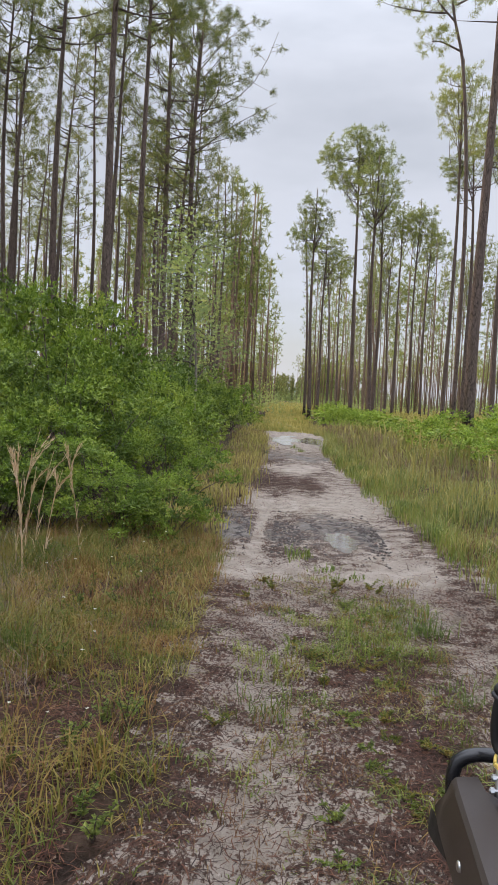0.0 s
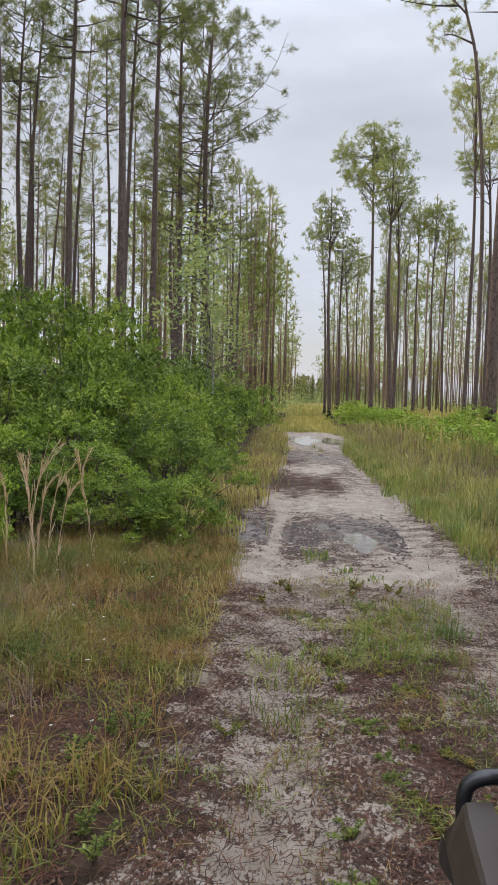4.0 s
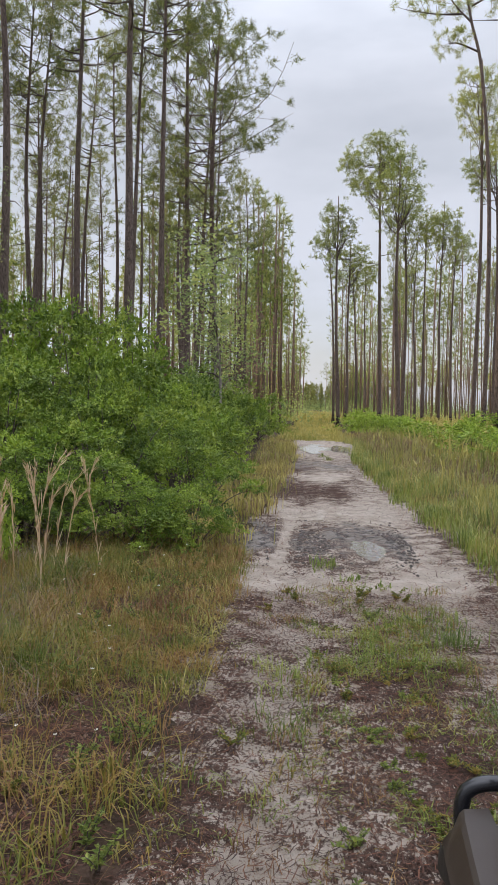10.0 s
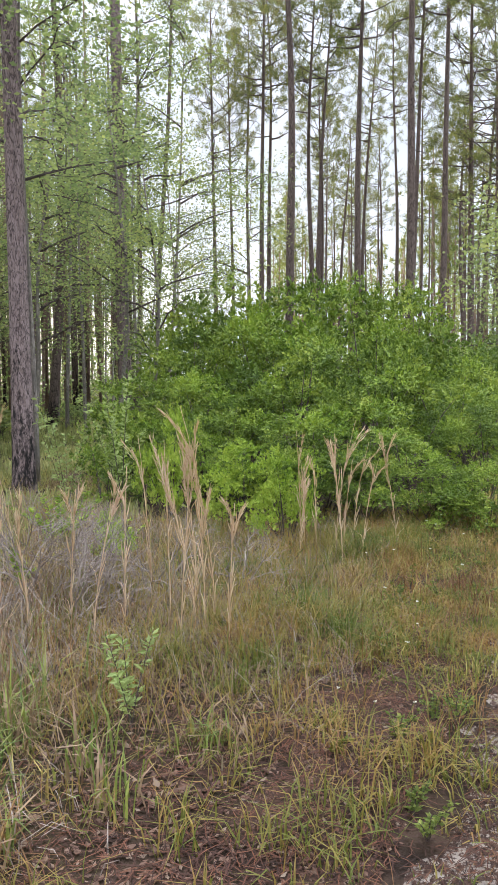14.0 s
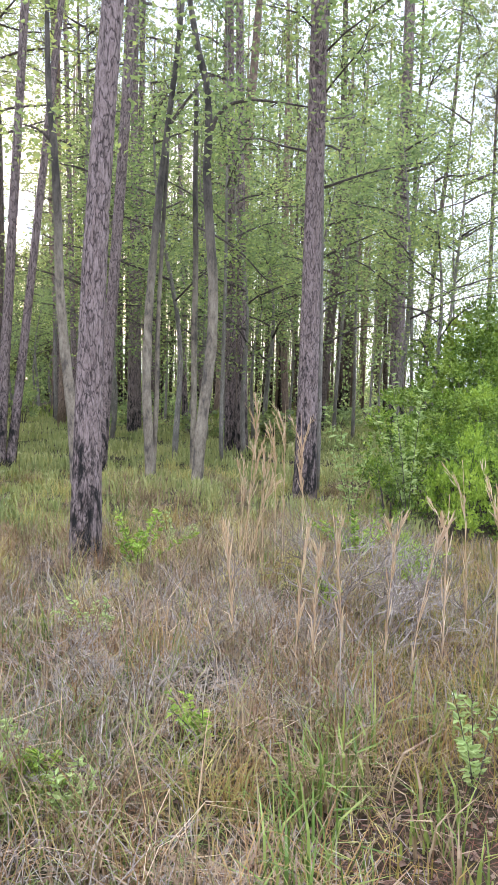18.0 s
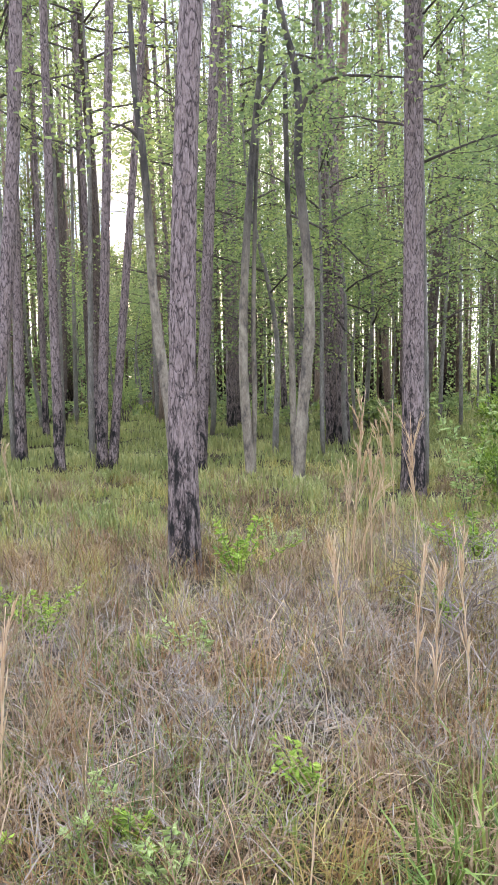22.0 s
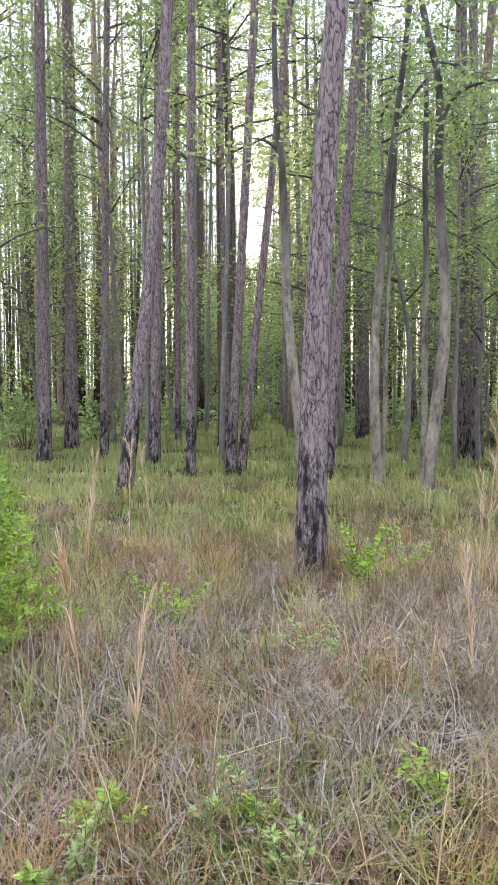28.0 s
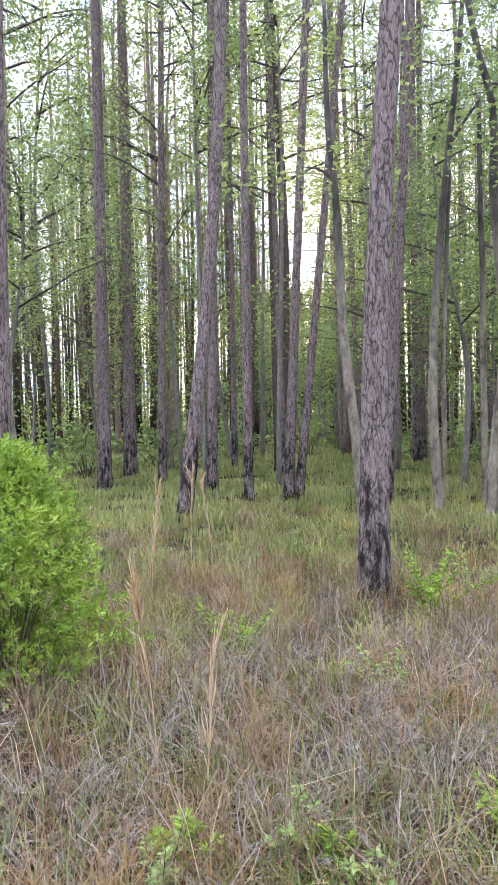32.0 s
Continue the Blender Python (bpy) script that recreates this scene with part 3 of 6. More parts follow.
TREAD = bell(RXT, -0.30 + 0.02 * (RYT - 8.9), 0.06) * np.clip(2.2 - np.abs(RYT - 8.9), 0, 1)
LIT -= 0.6 * TREAD
LIT -= 0.35 * bell(RY, 11.5, 0.75) + 0.35 * bell(RY, 17.3, 0.8) + 0.25 * bell(RX, 1.0, 0.4) * bell(RY, 12.5, 2.5)
LIT += 0.34 * bell(RY, 14.3, 1.3) * np.clip((1.1 - RX) * 2, 0, 1) + 0.45 * bell(RX, 0.95, 0.2) * bell(RY, 17.2, 0.9) + 0.3 * bell(RX, -0.4, 0.3) * bell(RY, 19, 3) + 0.1 * bell(RY, 21, 2)
LIT -= 0.14 * np.clip((RY - 20) / 8, 0, 1)
DAMP = 0.85 * MUD + 0.2 * bell(RY, 14.3, 1.2) + 0.55 * bell(RY, 20.5, 2.0) + 0.5 * bell(RYT, 29.5, 4.5) + 0.15 * bell(RX, 1.7, 0.15) * (RY < 12)
DAMP *= 1 - 0.95 * np.clip(TREAD, 0, 1)
DAMP *= 0.85 + 0.35 * np.sin(5 * RX + 2 * np.sin(2 * RY)) * np.sin(3.4 * RY + RX)
RX = RXT
RY = RYT
for key, val in (("litter", LIT), ("damp", np.clip(DAMP, 0, 1))):
    road.attributes.new(key, "FLOAT", "POINT").data.foreach_set("value", np.clip(val, 0, 1).astype(np.float32).ravel())
tagged(new("road", road), "pale sandy two-track forest road with dark needle litter", "track", kind="structure")


def puddle(x, y, rx, ry_, seed, label, up=0.013):
    rng = np.random.default_rng(seed)
    a = np.linspace(0, 2 * math.pi, 48, endpoint=False)
    ph = rng.uniform(0, 6, 4)
    r = 1 + 0.18 * np.sin(2 * a + ph[0]) + 0.14 * np.sin(3 * a + ph[1]) + 0.1 * np.sin(5 * a + ph[2]) + 0.06 * np.sin(9 * a + ph[3])
    z0 = float(hill(x, y)) + up
    v = np.concatenate([[(x, y, z0)], np.stack([x + rx * r * np.cos(a), y + ry_ * r * np.sin(a), np.full(48, z0)], 1)])
    t = [(0, 1 + i, 1 + (i + 1) % 48) for i in range(48)]
    tagged(new("puddle", mesh_from("puddle", v, t, M_WATER, True)), label, "puddle", kind="structure")


puddle(0.66, 8.4, 0.20, 0.62, 1, "shallow muddy puddle in the sandy track", -0.006)
puddle(0.4, 29.0, 0.85, 3.3, 2, "wide brown rain puddle reflecting the sky on the track", 0.016)


# ---- trees ----
def wander(rng, n, amount):
    """A sideways drift along a stem."""
    k = np.linspace(0, 1, n)[:, None]
    w = sum(rng.normal(size=2) / f ** 1.5 * (np.sin(f * math.pi * k + rng.uniform(0, 6, 2))) for f in (1, 2, 3))
    w = w - w[0]
    return w / (np.abs(w).max() + 1e-6) * amount


def needle_tufts(rng, at, way, length, count=11, width=0.03):
    n = len(at)
    d = unit(way[:, None] * 0.55 + rng.normal(size=(n, count, 3)))
    L = length * rng.uniform(0.6, 1.15, (n, count, 1))
    b = np.repeat(at[:, None], count, 1) + d * 0.04
    s = unit(np.cross(d, rng.normal(size=(n, count, 3)))) * width * 0.5
    v = np.stack([b - s, b + s, b + d * L], 2).reshape(-1, 3)
    return v, np.arange(len(v)).reshape(-1, 3)


def pine_parts(seed, H=24.0, crown=0.6, reach=3.0, boughs=24, sway=0.35, stubs=7, tufts=8, split=False, twigs=5, needle=(13, 0.024), dome=False, bark=None, green=None):
    """The three meshes of a tall pine: trunk, boughs and needles."""
    rng = np.random.default_rng(seed)
    zs = np.linspace(-0.1, H, 20)
    drift = wander(rng, 20, sway)
    line = np.column_stack([drift, zs])
    rad = 0.19 * (1 - 0.8 * np.clip(zs / H, 0, 1) ** 1.15)
    rad[0] *= 1.25
    trunk = Bag()
    trunk.add(*tube_arrays(line, rad, 12))
    limbs, single, tuft_at, tuft_way = Bag(), [], [], []

    def stem(z):
        return np.array([np.interp(z, zs, line[:, 0]), np.interp(z, zs, line[:, 1]), z])

    for i in range(boughs):
        u = (i + rng.uniform(0, 1)) / boughs
        z = H * (crown + (1 - crown) * u) - 0.3
        a = rng.uniform(0, 2 * math.pi)
        L = reach * (0.35 + 0.85 * math.sin(math.pi * min(1, 0.22 + 0.78 * u)) ** 0.8) * rng.uniform(0.55, 1.15)
        rise = rng.uniform(0.05, 0.5) + 0.6 * u
        if dome:
            # limbs sweep up from the stem to an umbrella of needles
            L = reach * math.sqrt(rng.uniform(0.03, 1.0))
            z = H * rng.uniform(crown, 0.93)
            top_z = H * (crown + 0.09 + (0.91 - crown) * math.sqrt(max(0.0, 1 - (L / reach) ** 2))) - rng.uniform(0, 1.6)
            rise = (max(top_z, z + 0.3) - z) / L
        k = np.linspace(0, 1, 6)
        p0 = stem(z)
        out = np.array([math.cos(a), math.sin(a), 0])
        bow = rng.uniform(-0.25, 0.25)
        pts = p0 + k[:, None] * L * out + np.outer(L * (rise * k ** 1.4), (0, 0, 1)) + np.outer(np.sin(k * math.pi) * L * bow, (-out[1], out[0], 0))
        one = Bag()
        one.add(*tube_arrays(pts, 0.038 * (1 - 0.8 * k) * (1.2 - 0.5 * u), 4 if split else 3))
        for s in range(twigs):
            kk = rng.uniform(0.45, 1.0)
            q0 = p0 + kk * L * out + np.array((0, 0, L * rise * kk ** 1.4)) + math.sin(kk * math.pi) * L * bow * np.array((-out[1], out[0], 0))
            w = unit(out * rng.uniform(0.2, 1) + rng.normal(size=3) * 0.7 + (0, 0, 0.35))
            l2 = rng.uniform(0.4, 1.0) * (0.5 + 0.5 * L / reach)
            one.add(*tube_arrays(np.stack([q0, q0 + w * l2 * 0.5, q0 + w * l2] if split else [q0, q0 + w * l2]), np.array((0.012, 0.009, 0.005) if split else (0.014, 0.006)), 3))
            m = tufts
            tuft_at.append(q0 + w * l2 + rng.normal(size=(m, 3)) * (0.15, 0.15, 0.1))
            tuft_way.append(np.repeat(w[None], m, 0))
        single.append(("bough", one.mesh("bough", M_TWIG, True)) if split else one)
    for i in range(stubs):
        z = H * rng.uniform(0.3, crown)
        a = rng.uniform(0, 2 * math.pi)
        L = rng.uniform(0.3, 1.6)
        out = np.array([math.cos(a), math.sin(a), rng.uniform(-0.2, 0.3)])
        limbs.add(*tube_arrays(np.stack([stem(z), stem(z) + out * L * 0.6, stem(z) + out * L + (0, 0, rng.uniform(-0.3, 0.3))]), np.array((0.035, 0.022, 0.008)), 3))
    needles = Bag()
    needles.add(*needle_tufts(rng, np.concatenate(tuft_at), np.concatenate(tuft_way), 0.26, *needle))
    base = (("trunk", trunk.mesh("trunk", bark or M_PINE_FAR, True)), ("needles", needles.mesh("needles", green or M_NEEDLE)))
    if split:
        return base + tuple(single) + (("stubwork", limbs.mesh("stubwork", M_TWIG, True)),)
    for one in single:
        limbs.add(np.concatenate(one.v), np.concatenate(one.t))
    return base + (("branchwork", limbs.mesh("branchwork", M_TWIG, True)),)


PINE_FORMS = [dict(seed=11, crown=0.66), dict(seed=12, crown=0.7, reach=2.4), dict(seed=13, crown=0.64, reach=2.9, boughs=28), dict(seed=14, crown=0.74, reach=2.2, boughs=18, sway=0.5), dict(seed=15, crown=0.7, reach=2.6, sway=0.5)]
PINES = [pine_parts(tufts=5, twigs=4, needle=(11, 0.03), **f) for f in PINE_FORMS]
ROUND_FORMS = [dict(seed=41, crown=0.66, reach=2.5), dict(seed=42, crown=0.72, reach=2.2, boughs=26), dict(seed=43, crown=0.68, reach=2.7, boughs=34), dict(seed=44, crown=0.74, reach=2.3, boughs=22), dict(seed=46, crown=0.7, reach=2.6)]
LIT_PINES = [pine_parts(tufts=5, twigs=4, needle=(12, 0.032), bark=M_PINE_LIT, green=M_NEEDLE_LIT, dome=True, stubs=3, **f) for f in ROUND_FORMS]
OPEN_PINES = [pine_parts(split=True, tufts=6, twigs=5, needle=(12, 0.027), green=M_NEEDLE_LIT, dome=True, stubs=4, **f) for f in ROUND_FORMS]
SPLIT_PINES = [pine_parts(split=True, tufts=7, stubs=5, **{**f, "boughs": f.get("boughs", 24) + 4}) for f in PINE_FORMS]
ROUND_PINE = pine_parts(16, crown=0.70, reach=3.5, boughs=56, sway=0.2, stubs=4, split=True, tufts=6, twigs=6, needle=(12, 0.028), dome=True, green=M_NEEDLE_LIT)
DENSE_PINE = pine_parts(17, crown=0.42, reach=3.8, boughs=44, stubs=4, split=True)
LIGHT_PINES = [pine_parts(18, crown=0.55, boughs=16, tufts=4, stubs=2, bark=M_PINE_LIT), pine_parts(19, crown=0.52, reach=2.6, boughs=16, tufts=4, stubs=2)]


def place(name, parts, x, y, turn, width, tall, lean, label, category, group=""):
    """One plant from shared meshes: an Empty at its foot with its parts."""
    foot = new(name)
    foot.empty_display_size = 0.3
    tilt = Vector((lean[0], lean[1], 1)).to_track_quat("Z", "Y").to_matrix().to_4x4()
    foot.matrix_world = Matrix.Translation((x, y, float(hill(x, y)) - 0.02)) @ tilt @ pose(0, 0, 0, 0, 0, turn)
    foot.scale = (width, width, tall)
    for key, me in parts:
        tagged(child(key, me, foot), kind="" if key in ("trunk", "bough") else "stuff")
    return tagged(foot, label, category, group)


PINE_LABEL = "tall pine with bare grey-brown trunk and high crown"
# along the left of the road behind the thicket: x, y, trunk width, lean x, lean y
LEFT_A = [(-21.8, 31.2, 0.29, 0.010, 0.007), (-16.6, 25.1, 0.23, 0.056, 0.035), (-21.2, 38.7, 0.30, 0.009, 0.005),
          (-21.2, 41.0, 0.25, 0.002, 0.001), (-20.3, 41.4, 0.25, -0.014, -0.007), (-18.0, 38.1, 0.35, 0.003, 0.001),
          (-19.7, 41.7, 0.32, 0.022, 0.010), (-11.4, 26.8, 0.38, -0.006, -0.003), (-15.3, 39.2, 0.35, -0.012, -0.005),
          (-18.1, 46.7, 0.30, 0.019, 0.007), (-11.2, 34.3, 0.38, 0.002, 0.001), (-15.5, 47.6, 0.30, 0.041, 0.013)]
LEFT_B = [(-12.5, 46.4, 0.29, 0.004, 0.001), (-6.97, 27.2, 0.38, 0.014, 0.004), (-8.25, 32.1, 0.25, 0.044, 0.011),
          (-6.41, 29.4, 0.30, 0.013, 0.003), (-7.5, 45.5, 0.28, 0.052, 0.008), (-14.6, 37.2, 0.30, 0.029, 0.011)]
RIGHT_A = [(2.11, 66.0, 0.35, -0.019, 0.001),
           (3.12, 74.9, 0.34, -0.009, 0.0), (4.65, 84.9, 0.32, -0.033, 0.002), (2.03, 80.0, 0.30, -0.038, 0.001),
           (6.85, 61.6, 0.42, -0.018, 0.002), (8.07, 69.5, 0.37, -0.004, 0.0), (10.1, 71.3, 0.27, 0.0, 0.0),
           (11.3, 69.1, 0.27, -0.006, 0.001), (13.8, 76.8, 0.30, 0.002, 0.0), (6.44, 94.8, 0.29, -0.007, 0.0)]
RIGHT_B = [(10.5, 79.3, 0.30, -0.013, 0.002), (13.2, 48.2, 0.34, -0.036, 0.010), (13.3, 56.6, 0.40, -0.032, 0.007)]
rng = np.random.default_rng(5)
for rows in (LEFT_A, LEFT_B, RIGHT_A, RIGHT_B):
    for x, y, dia, lx, ly in rows:
        tall = rng.uniform(0.88, 1.05) * (1.0 if rows in (LEFT_A, LEFT_B) else 0.86)
        place("pine_tree", (SPLIT_PINES if rows in (LEFT_A, LEFT_B) else OPEN_PINES)[rng.integers(5)], x, y, rng.uniform(0, 360), dia / 0.38, tall, (lx, ly), PINE_LABEL, "tree", "pines beside the road")
place("pine_tree", ROUND_PINE, 5.75, 66.8, 40, 1.05, 1.07, (-0.011, 0.001), "lone tall pine with a broad rounded crown", "tree", "pines beside the road")
place("pine_tree", SPLIT_PINES[1], 7.36, 30.3, 100, 1.22, 1.15, (-0.004, 0.001), "stout tall pine standing in shrubs by the road", "tree", "pines beside the road")
place("pine_tree", OPEN_PINES[2], 11.2, 53.8, 60, 0.9, 1.07, (0.001, 0.0), PINE_LABEL, "tree", "pines beside the road")
place("pine_tree", DENSE_PINE, -6.77, 39.5, 10, 1.05, 1.0, (-0.002, 0), "tall pine with dense dark needles on low boughs", "tree", "pines beside the road")
place("pine_tree", DENSE_PINE, -5.5, 41.7, 130, 1.15, 0.95, (-0.008, 0), "tall pine with dense dark needles on low boughs", "tree", "pines beside the road")


def bent_pine(x, y, line, limbs, dia, label):
    """A pine whose stem and limbs follow given bends, with needles round the limbs' ends."""
    rng = np.random.default_rng(27)
    foot = new("pine_tree")
    foot.location = (x, y, float(hill(x, y)))
    o = np.array(foot.location)

    def bent(pts):
        p = np.array(pts, float) - o
        k = np.linspace(0, len(p) - 1, (len(p) - 1) * 5 + 1)
        q = np.stack([np.interp(k, np.arange(len(p)), p[:, i]) for i in range(3)], 1)
        for _ in range(4):
            q[1:-1] = (q[:-2] + 2 * q[1:-1] + q[2:]) / 4
        return q

    q = bent(line)
    b = Bag()
    b.add(*tube_arrays(q, dia / 2 * np.linspace(1.0, 0.35, len(q)), 10))
    child("trunk", b.mesh("trunk", M_PINE_FAR, True), foot)
    at, way = [], []
    for pts in limbs:
        q = bent(pts)
        one = Bag()
        one.add(*tube_arrays(q, np.linspace(0.07, 0.02, len(q)), 5))
        for c in q[len(q) // 3:]:
            for _ in range(2):
                w = unit(rng.normal(size=3) * (1, 1, 0.6) + (0, 0, 0.4))
                l2 = rng.uniform(0.35, 0.95)
                one.add(*tube_arrays(np.stack([c, c + w * l2]), np.array((0.014, 0.006)), 3))
                at.append(c + w * l2 + rng.normal(size=(7, 3)) * 0.13)
                way.append(np.repeat(w[None], 7, 0))
        child("bough", one.mesh("bough", M_TWIG, True), foot)
    g = Bag()
    g.add(*needle_tufts(rng, np.concatenate(at), np.concatenate(way), 0.29, 13, 0.024))
    tagged(child("needles", g.mesh("needles", M_NEEDLE_LIT), foot), kind="stuff")
    tagged(foot, label, "tree", "pines beside the road")


bent_pine(10.0, 45.0, [(10.0, 45, -0.1), (10.05, 45, 7.05), (10.0, 45, 13.1), (9.7, 45, 17.7), (9.25, 45.1, 22.1), (8.65, 45.2, 24.1), (8.3, 45.3, 26.5), (8.7, 45.2, 29.0)],
          [[(8.66, 45.2, 24.1), (7.8, 45.4, 25.1), (6.55, 45.6, 27.0)], [(8.2, 45.3, 24.6), (6.8, 45.5, 24.7), (5.0, 45.8, 25.2)], [(9.2, 45.1, 22.3), (7.95, 45.3, 23.0), (7.4, 45.0, 22.8)],
           [(8.3, 45.3, 26.5), (7.4, 45.9, 27.6), (6.4, 46.4, 28.3)], [(8.7, 45.2, 25.0), (9.6, 45.0, 25.4), (10.4, 44.8, 25.6)], [(8.4, 45.3, 27.0), (9.2, 44.4, 28.0), (9.9, 44.0, 28.6)],
           [(8.7, 45.2, 28.8), (8.1, 45.6, 30.0), (7.3, 45.8, 30.6)], [(8.7, 45.2, 28.8), (9.3, 45.0, 30.0), (10.0, 44.8, 30.6)]], 0.28, "tall pine with a crooked top and long upswept boughs")


def scatter_trees(seed, count, xr, yr, gap, keep, sizes, group, forms=None):
    """Fill a stretch of wood with pines that keep their distance."""
    rng = np.random.default_rng(seed)
    got = []
    for _ in range(count * 30):
        p = np.array((rng.uniform(*xr), rng.uniform(*yr)))
        if not keep(*p) or any(np.hypot(*(p - q)) < gap for q in got):
            continue
        got.append(p)
        place("pine_tree", (forms or PINES)[rng.integers(len(forms or PINES))], p[0], p[1], rng.uniform(0, 360), rng.uniform(*sizes), rng.uniform(0.75, 1.0), tuple(rng.normal(size=2) * 0.015), PINE_LABEL, "tree", group)
        if len(got) == count:
            return


scatter_trees(21, 34, (-45, -4), (46, 90), 3.0, lambda x, y: -0.43 * y < x < -5.2, (0.6, 0.95), "pines in the wood")
scatter_trees(22, 34, (4, 60), (76, 130), 4.0, lambda x, y: x > 4 and x < 0.45 * y, (0.36, 0.52), "pines in the wood", LIT_PINES)
scatter_trees(23, 40, (-48, -17), (4, 34), 2.6, lambda x, y: x * x + y * y > 20 ** 2 and abs(math.degrees(math.atan2(-x - 1, y - 0.3)) - 63) > 1.6 and not (-24 < x < -10 and y > 24), (0.45, 0.95), "pines in the wood", LIGHT_PINES)


# far woods: trunks and crowns of many trees in one mesh
def far_woods(seed, count, where, under=0.5, top=1.5, leaf=0.42, girth=1.0, n=26, base=0.62, tuft=0.75, cap=9.0, bark=None):
    rng = np.random.default_rng(seed)
    wood, green, low = Bag(), Bag(), Bag()
    for _ in range(count):
        x, y = where(rng)
        H = min(rng.uniform(16, 23), cap * math.hypot(x, y))
        r = rng.uniform(0.11, 0.2) * girth
        dx, dy = rng.normal(size=2) * 0.25
        wood.add(*tube_arrays([(x, y, -0.2), (x + dx, y + dy, H * 0.55), (x + dx * 1.5, y + dy, H)], np.array((r, r * 0.75, 0.05)), 4))
        a, u = rng.uniform(0, 6.283, n), rng.uniform(0, 1, n)
        rr = 2.1 * np.sin(np.pi * np.clip(0.15 + 0.85 * u, 0, 1)) ** 0.7 * rng.uniform(0.2, 1, n)
        at = np.stack([x + dx + rr * np.cos(a), y + dy + rr * np.sin(a), H * (base + (1.02 - base) * u)], 1)
        green.add(*needle_tufts(rng, at, np.tile((0, 0, 0.5), (n, 1)), 0.7 * tuft, 13, 0.085 * tuft))
        if rng.uniform() < under:
            m = int(75 * top)
            at = np.stack([x + rng.normal(size=m) * 2.2, y + rng.normal(size=m) * 2.2, np.abs(rng.normal(size=m)) * top], 1)
            low.add(*leaves_arrays(rng, at, leaf * 0.55, 0.7, narrow=0.7))
    return wood.mesh("far_woods", bark or M_PINE_FAR, True), green.mesh("far_woods", M_NEEDLE_LIT if bark else M_NEEDLE), low.mesh("far_woods", M_LEAF)


def far_right(rng):
    while True:
        y = 95 + 260 * rng.uniform() ** 1.3
        x = rng.uniform(3.5, 0.5 * y)
        if x > 3.5 + 0.0 * y:
            return x, y


def far_left(rng):
    y = 70 + 260 * rng.uniform() ** 1.3
    return (rng.uniform(-0.46 * y, -3.2) if rng.uniform() < 0.8 else rng.uniform(-0.1 * y, -3.0)), y


def far_west(rng):
    a, d = rng.uniform(radians(35), radians(100)), rng.uniform(38, 120)
    while abs(math.degrees(a) - 63) * d < (150 if d < 55 else 80):
        a = rng.uniform(radians(35), radians(100))
    return -d * math.sin(a), d * math.cos(a)


def far_sunward(rng):
    a, d = radians(rng.uniform(58, 68)), rng.uniform(58, 112)
    return -d * math.sin(a), d * math.cos(a)


def far_behind(rng):
    a, d = rng.uniform(radians(100), radians(332)), rng.uniform(25, 130)
    return -d * math.sin(a), d * math.cos(a)


def far_end(rng):
    if rng.uniform() < 0.4:
        return rng.normal() * 16, rng.uniform(600, 720)
    return rng.choice((-1, 1)) * (8 + abs(rng.normal()) * 26), rng.uniform(330, 470)


def far_line(rng):
    y = rng.uniform(240, 420)
    return rng.uniform(6, 0.6 * y), y


FAR = [(31, 340, far_right, 0.7, 0.8, 0.5, 0.55, 38, 0.66, 0.85, 9), (32, 340, far_left, 0.8, 1.8, 0.45, 0.8, 42, 0.55, 0.95, 9),
       (33, 400, far_west, 0.85, 3.2, 0.36, 0.9, 34, 0.42, 0.8, 9), (38, 400, far_west, 0.25, 1.6, 0.3, 0.6, 28, 0.6, 0.6, 9), (37, 70, far_sunward, 1.0, 3.0, 0.5, 0.8, 50, 0.2, 0.9, 0.178),
       (34, 120, far_behind, 0.3, 1.0, 0.8, 1.2, 26, 0.62, 0.75, 9), (35, 230, far_end, 1.0, 4.0, 1.3, 1.0, 44, 0.2, 2.4, 9), (36, 230, far_line, 1.0, 2.6, 0.9, 0.8, 30, 0.6, 1.5, 9)]
for seed, count, where, under, top, leaf, girth, n, base, tuft, cap in FAR:
    w, g, u = far_woods(seed, count, where, under, top, leaf, girth, n, base, tuft, cap, M_PINE_LIT if where in (far_right, far_left, far_line) or seed == 38 else None)
    ob = tagged(new("far_woods", w), "distant pine forest of slender straight trunks", "woods", kind="stuff")
    tagged(child("needles", g, ob), kind="stuff")
    tagged(child("undergrowth", u, ob), kind="stuff")


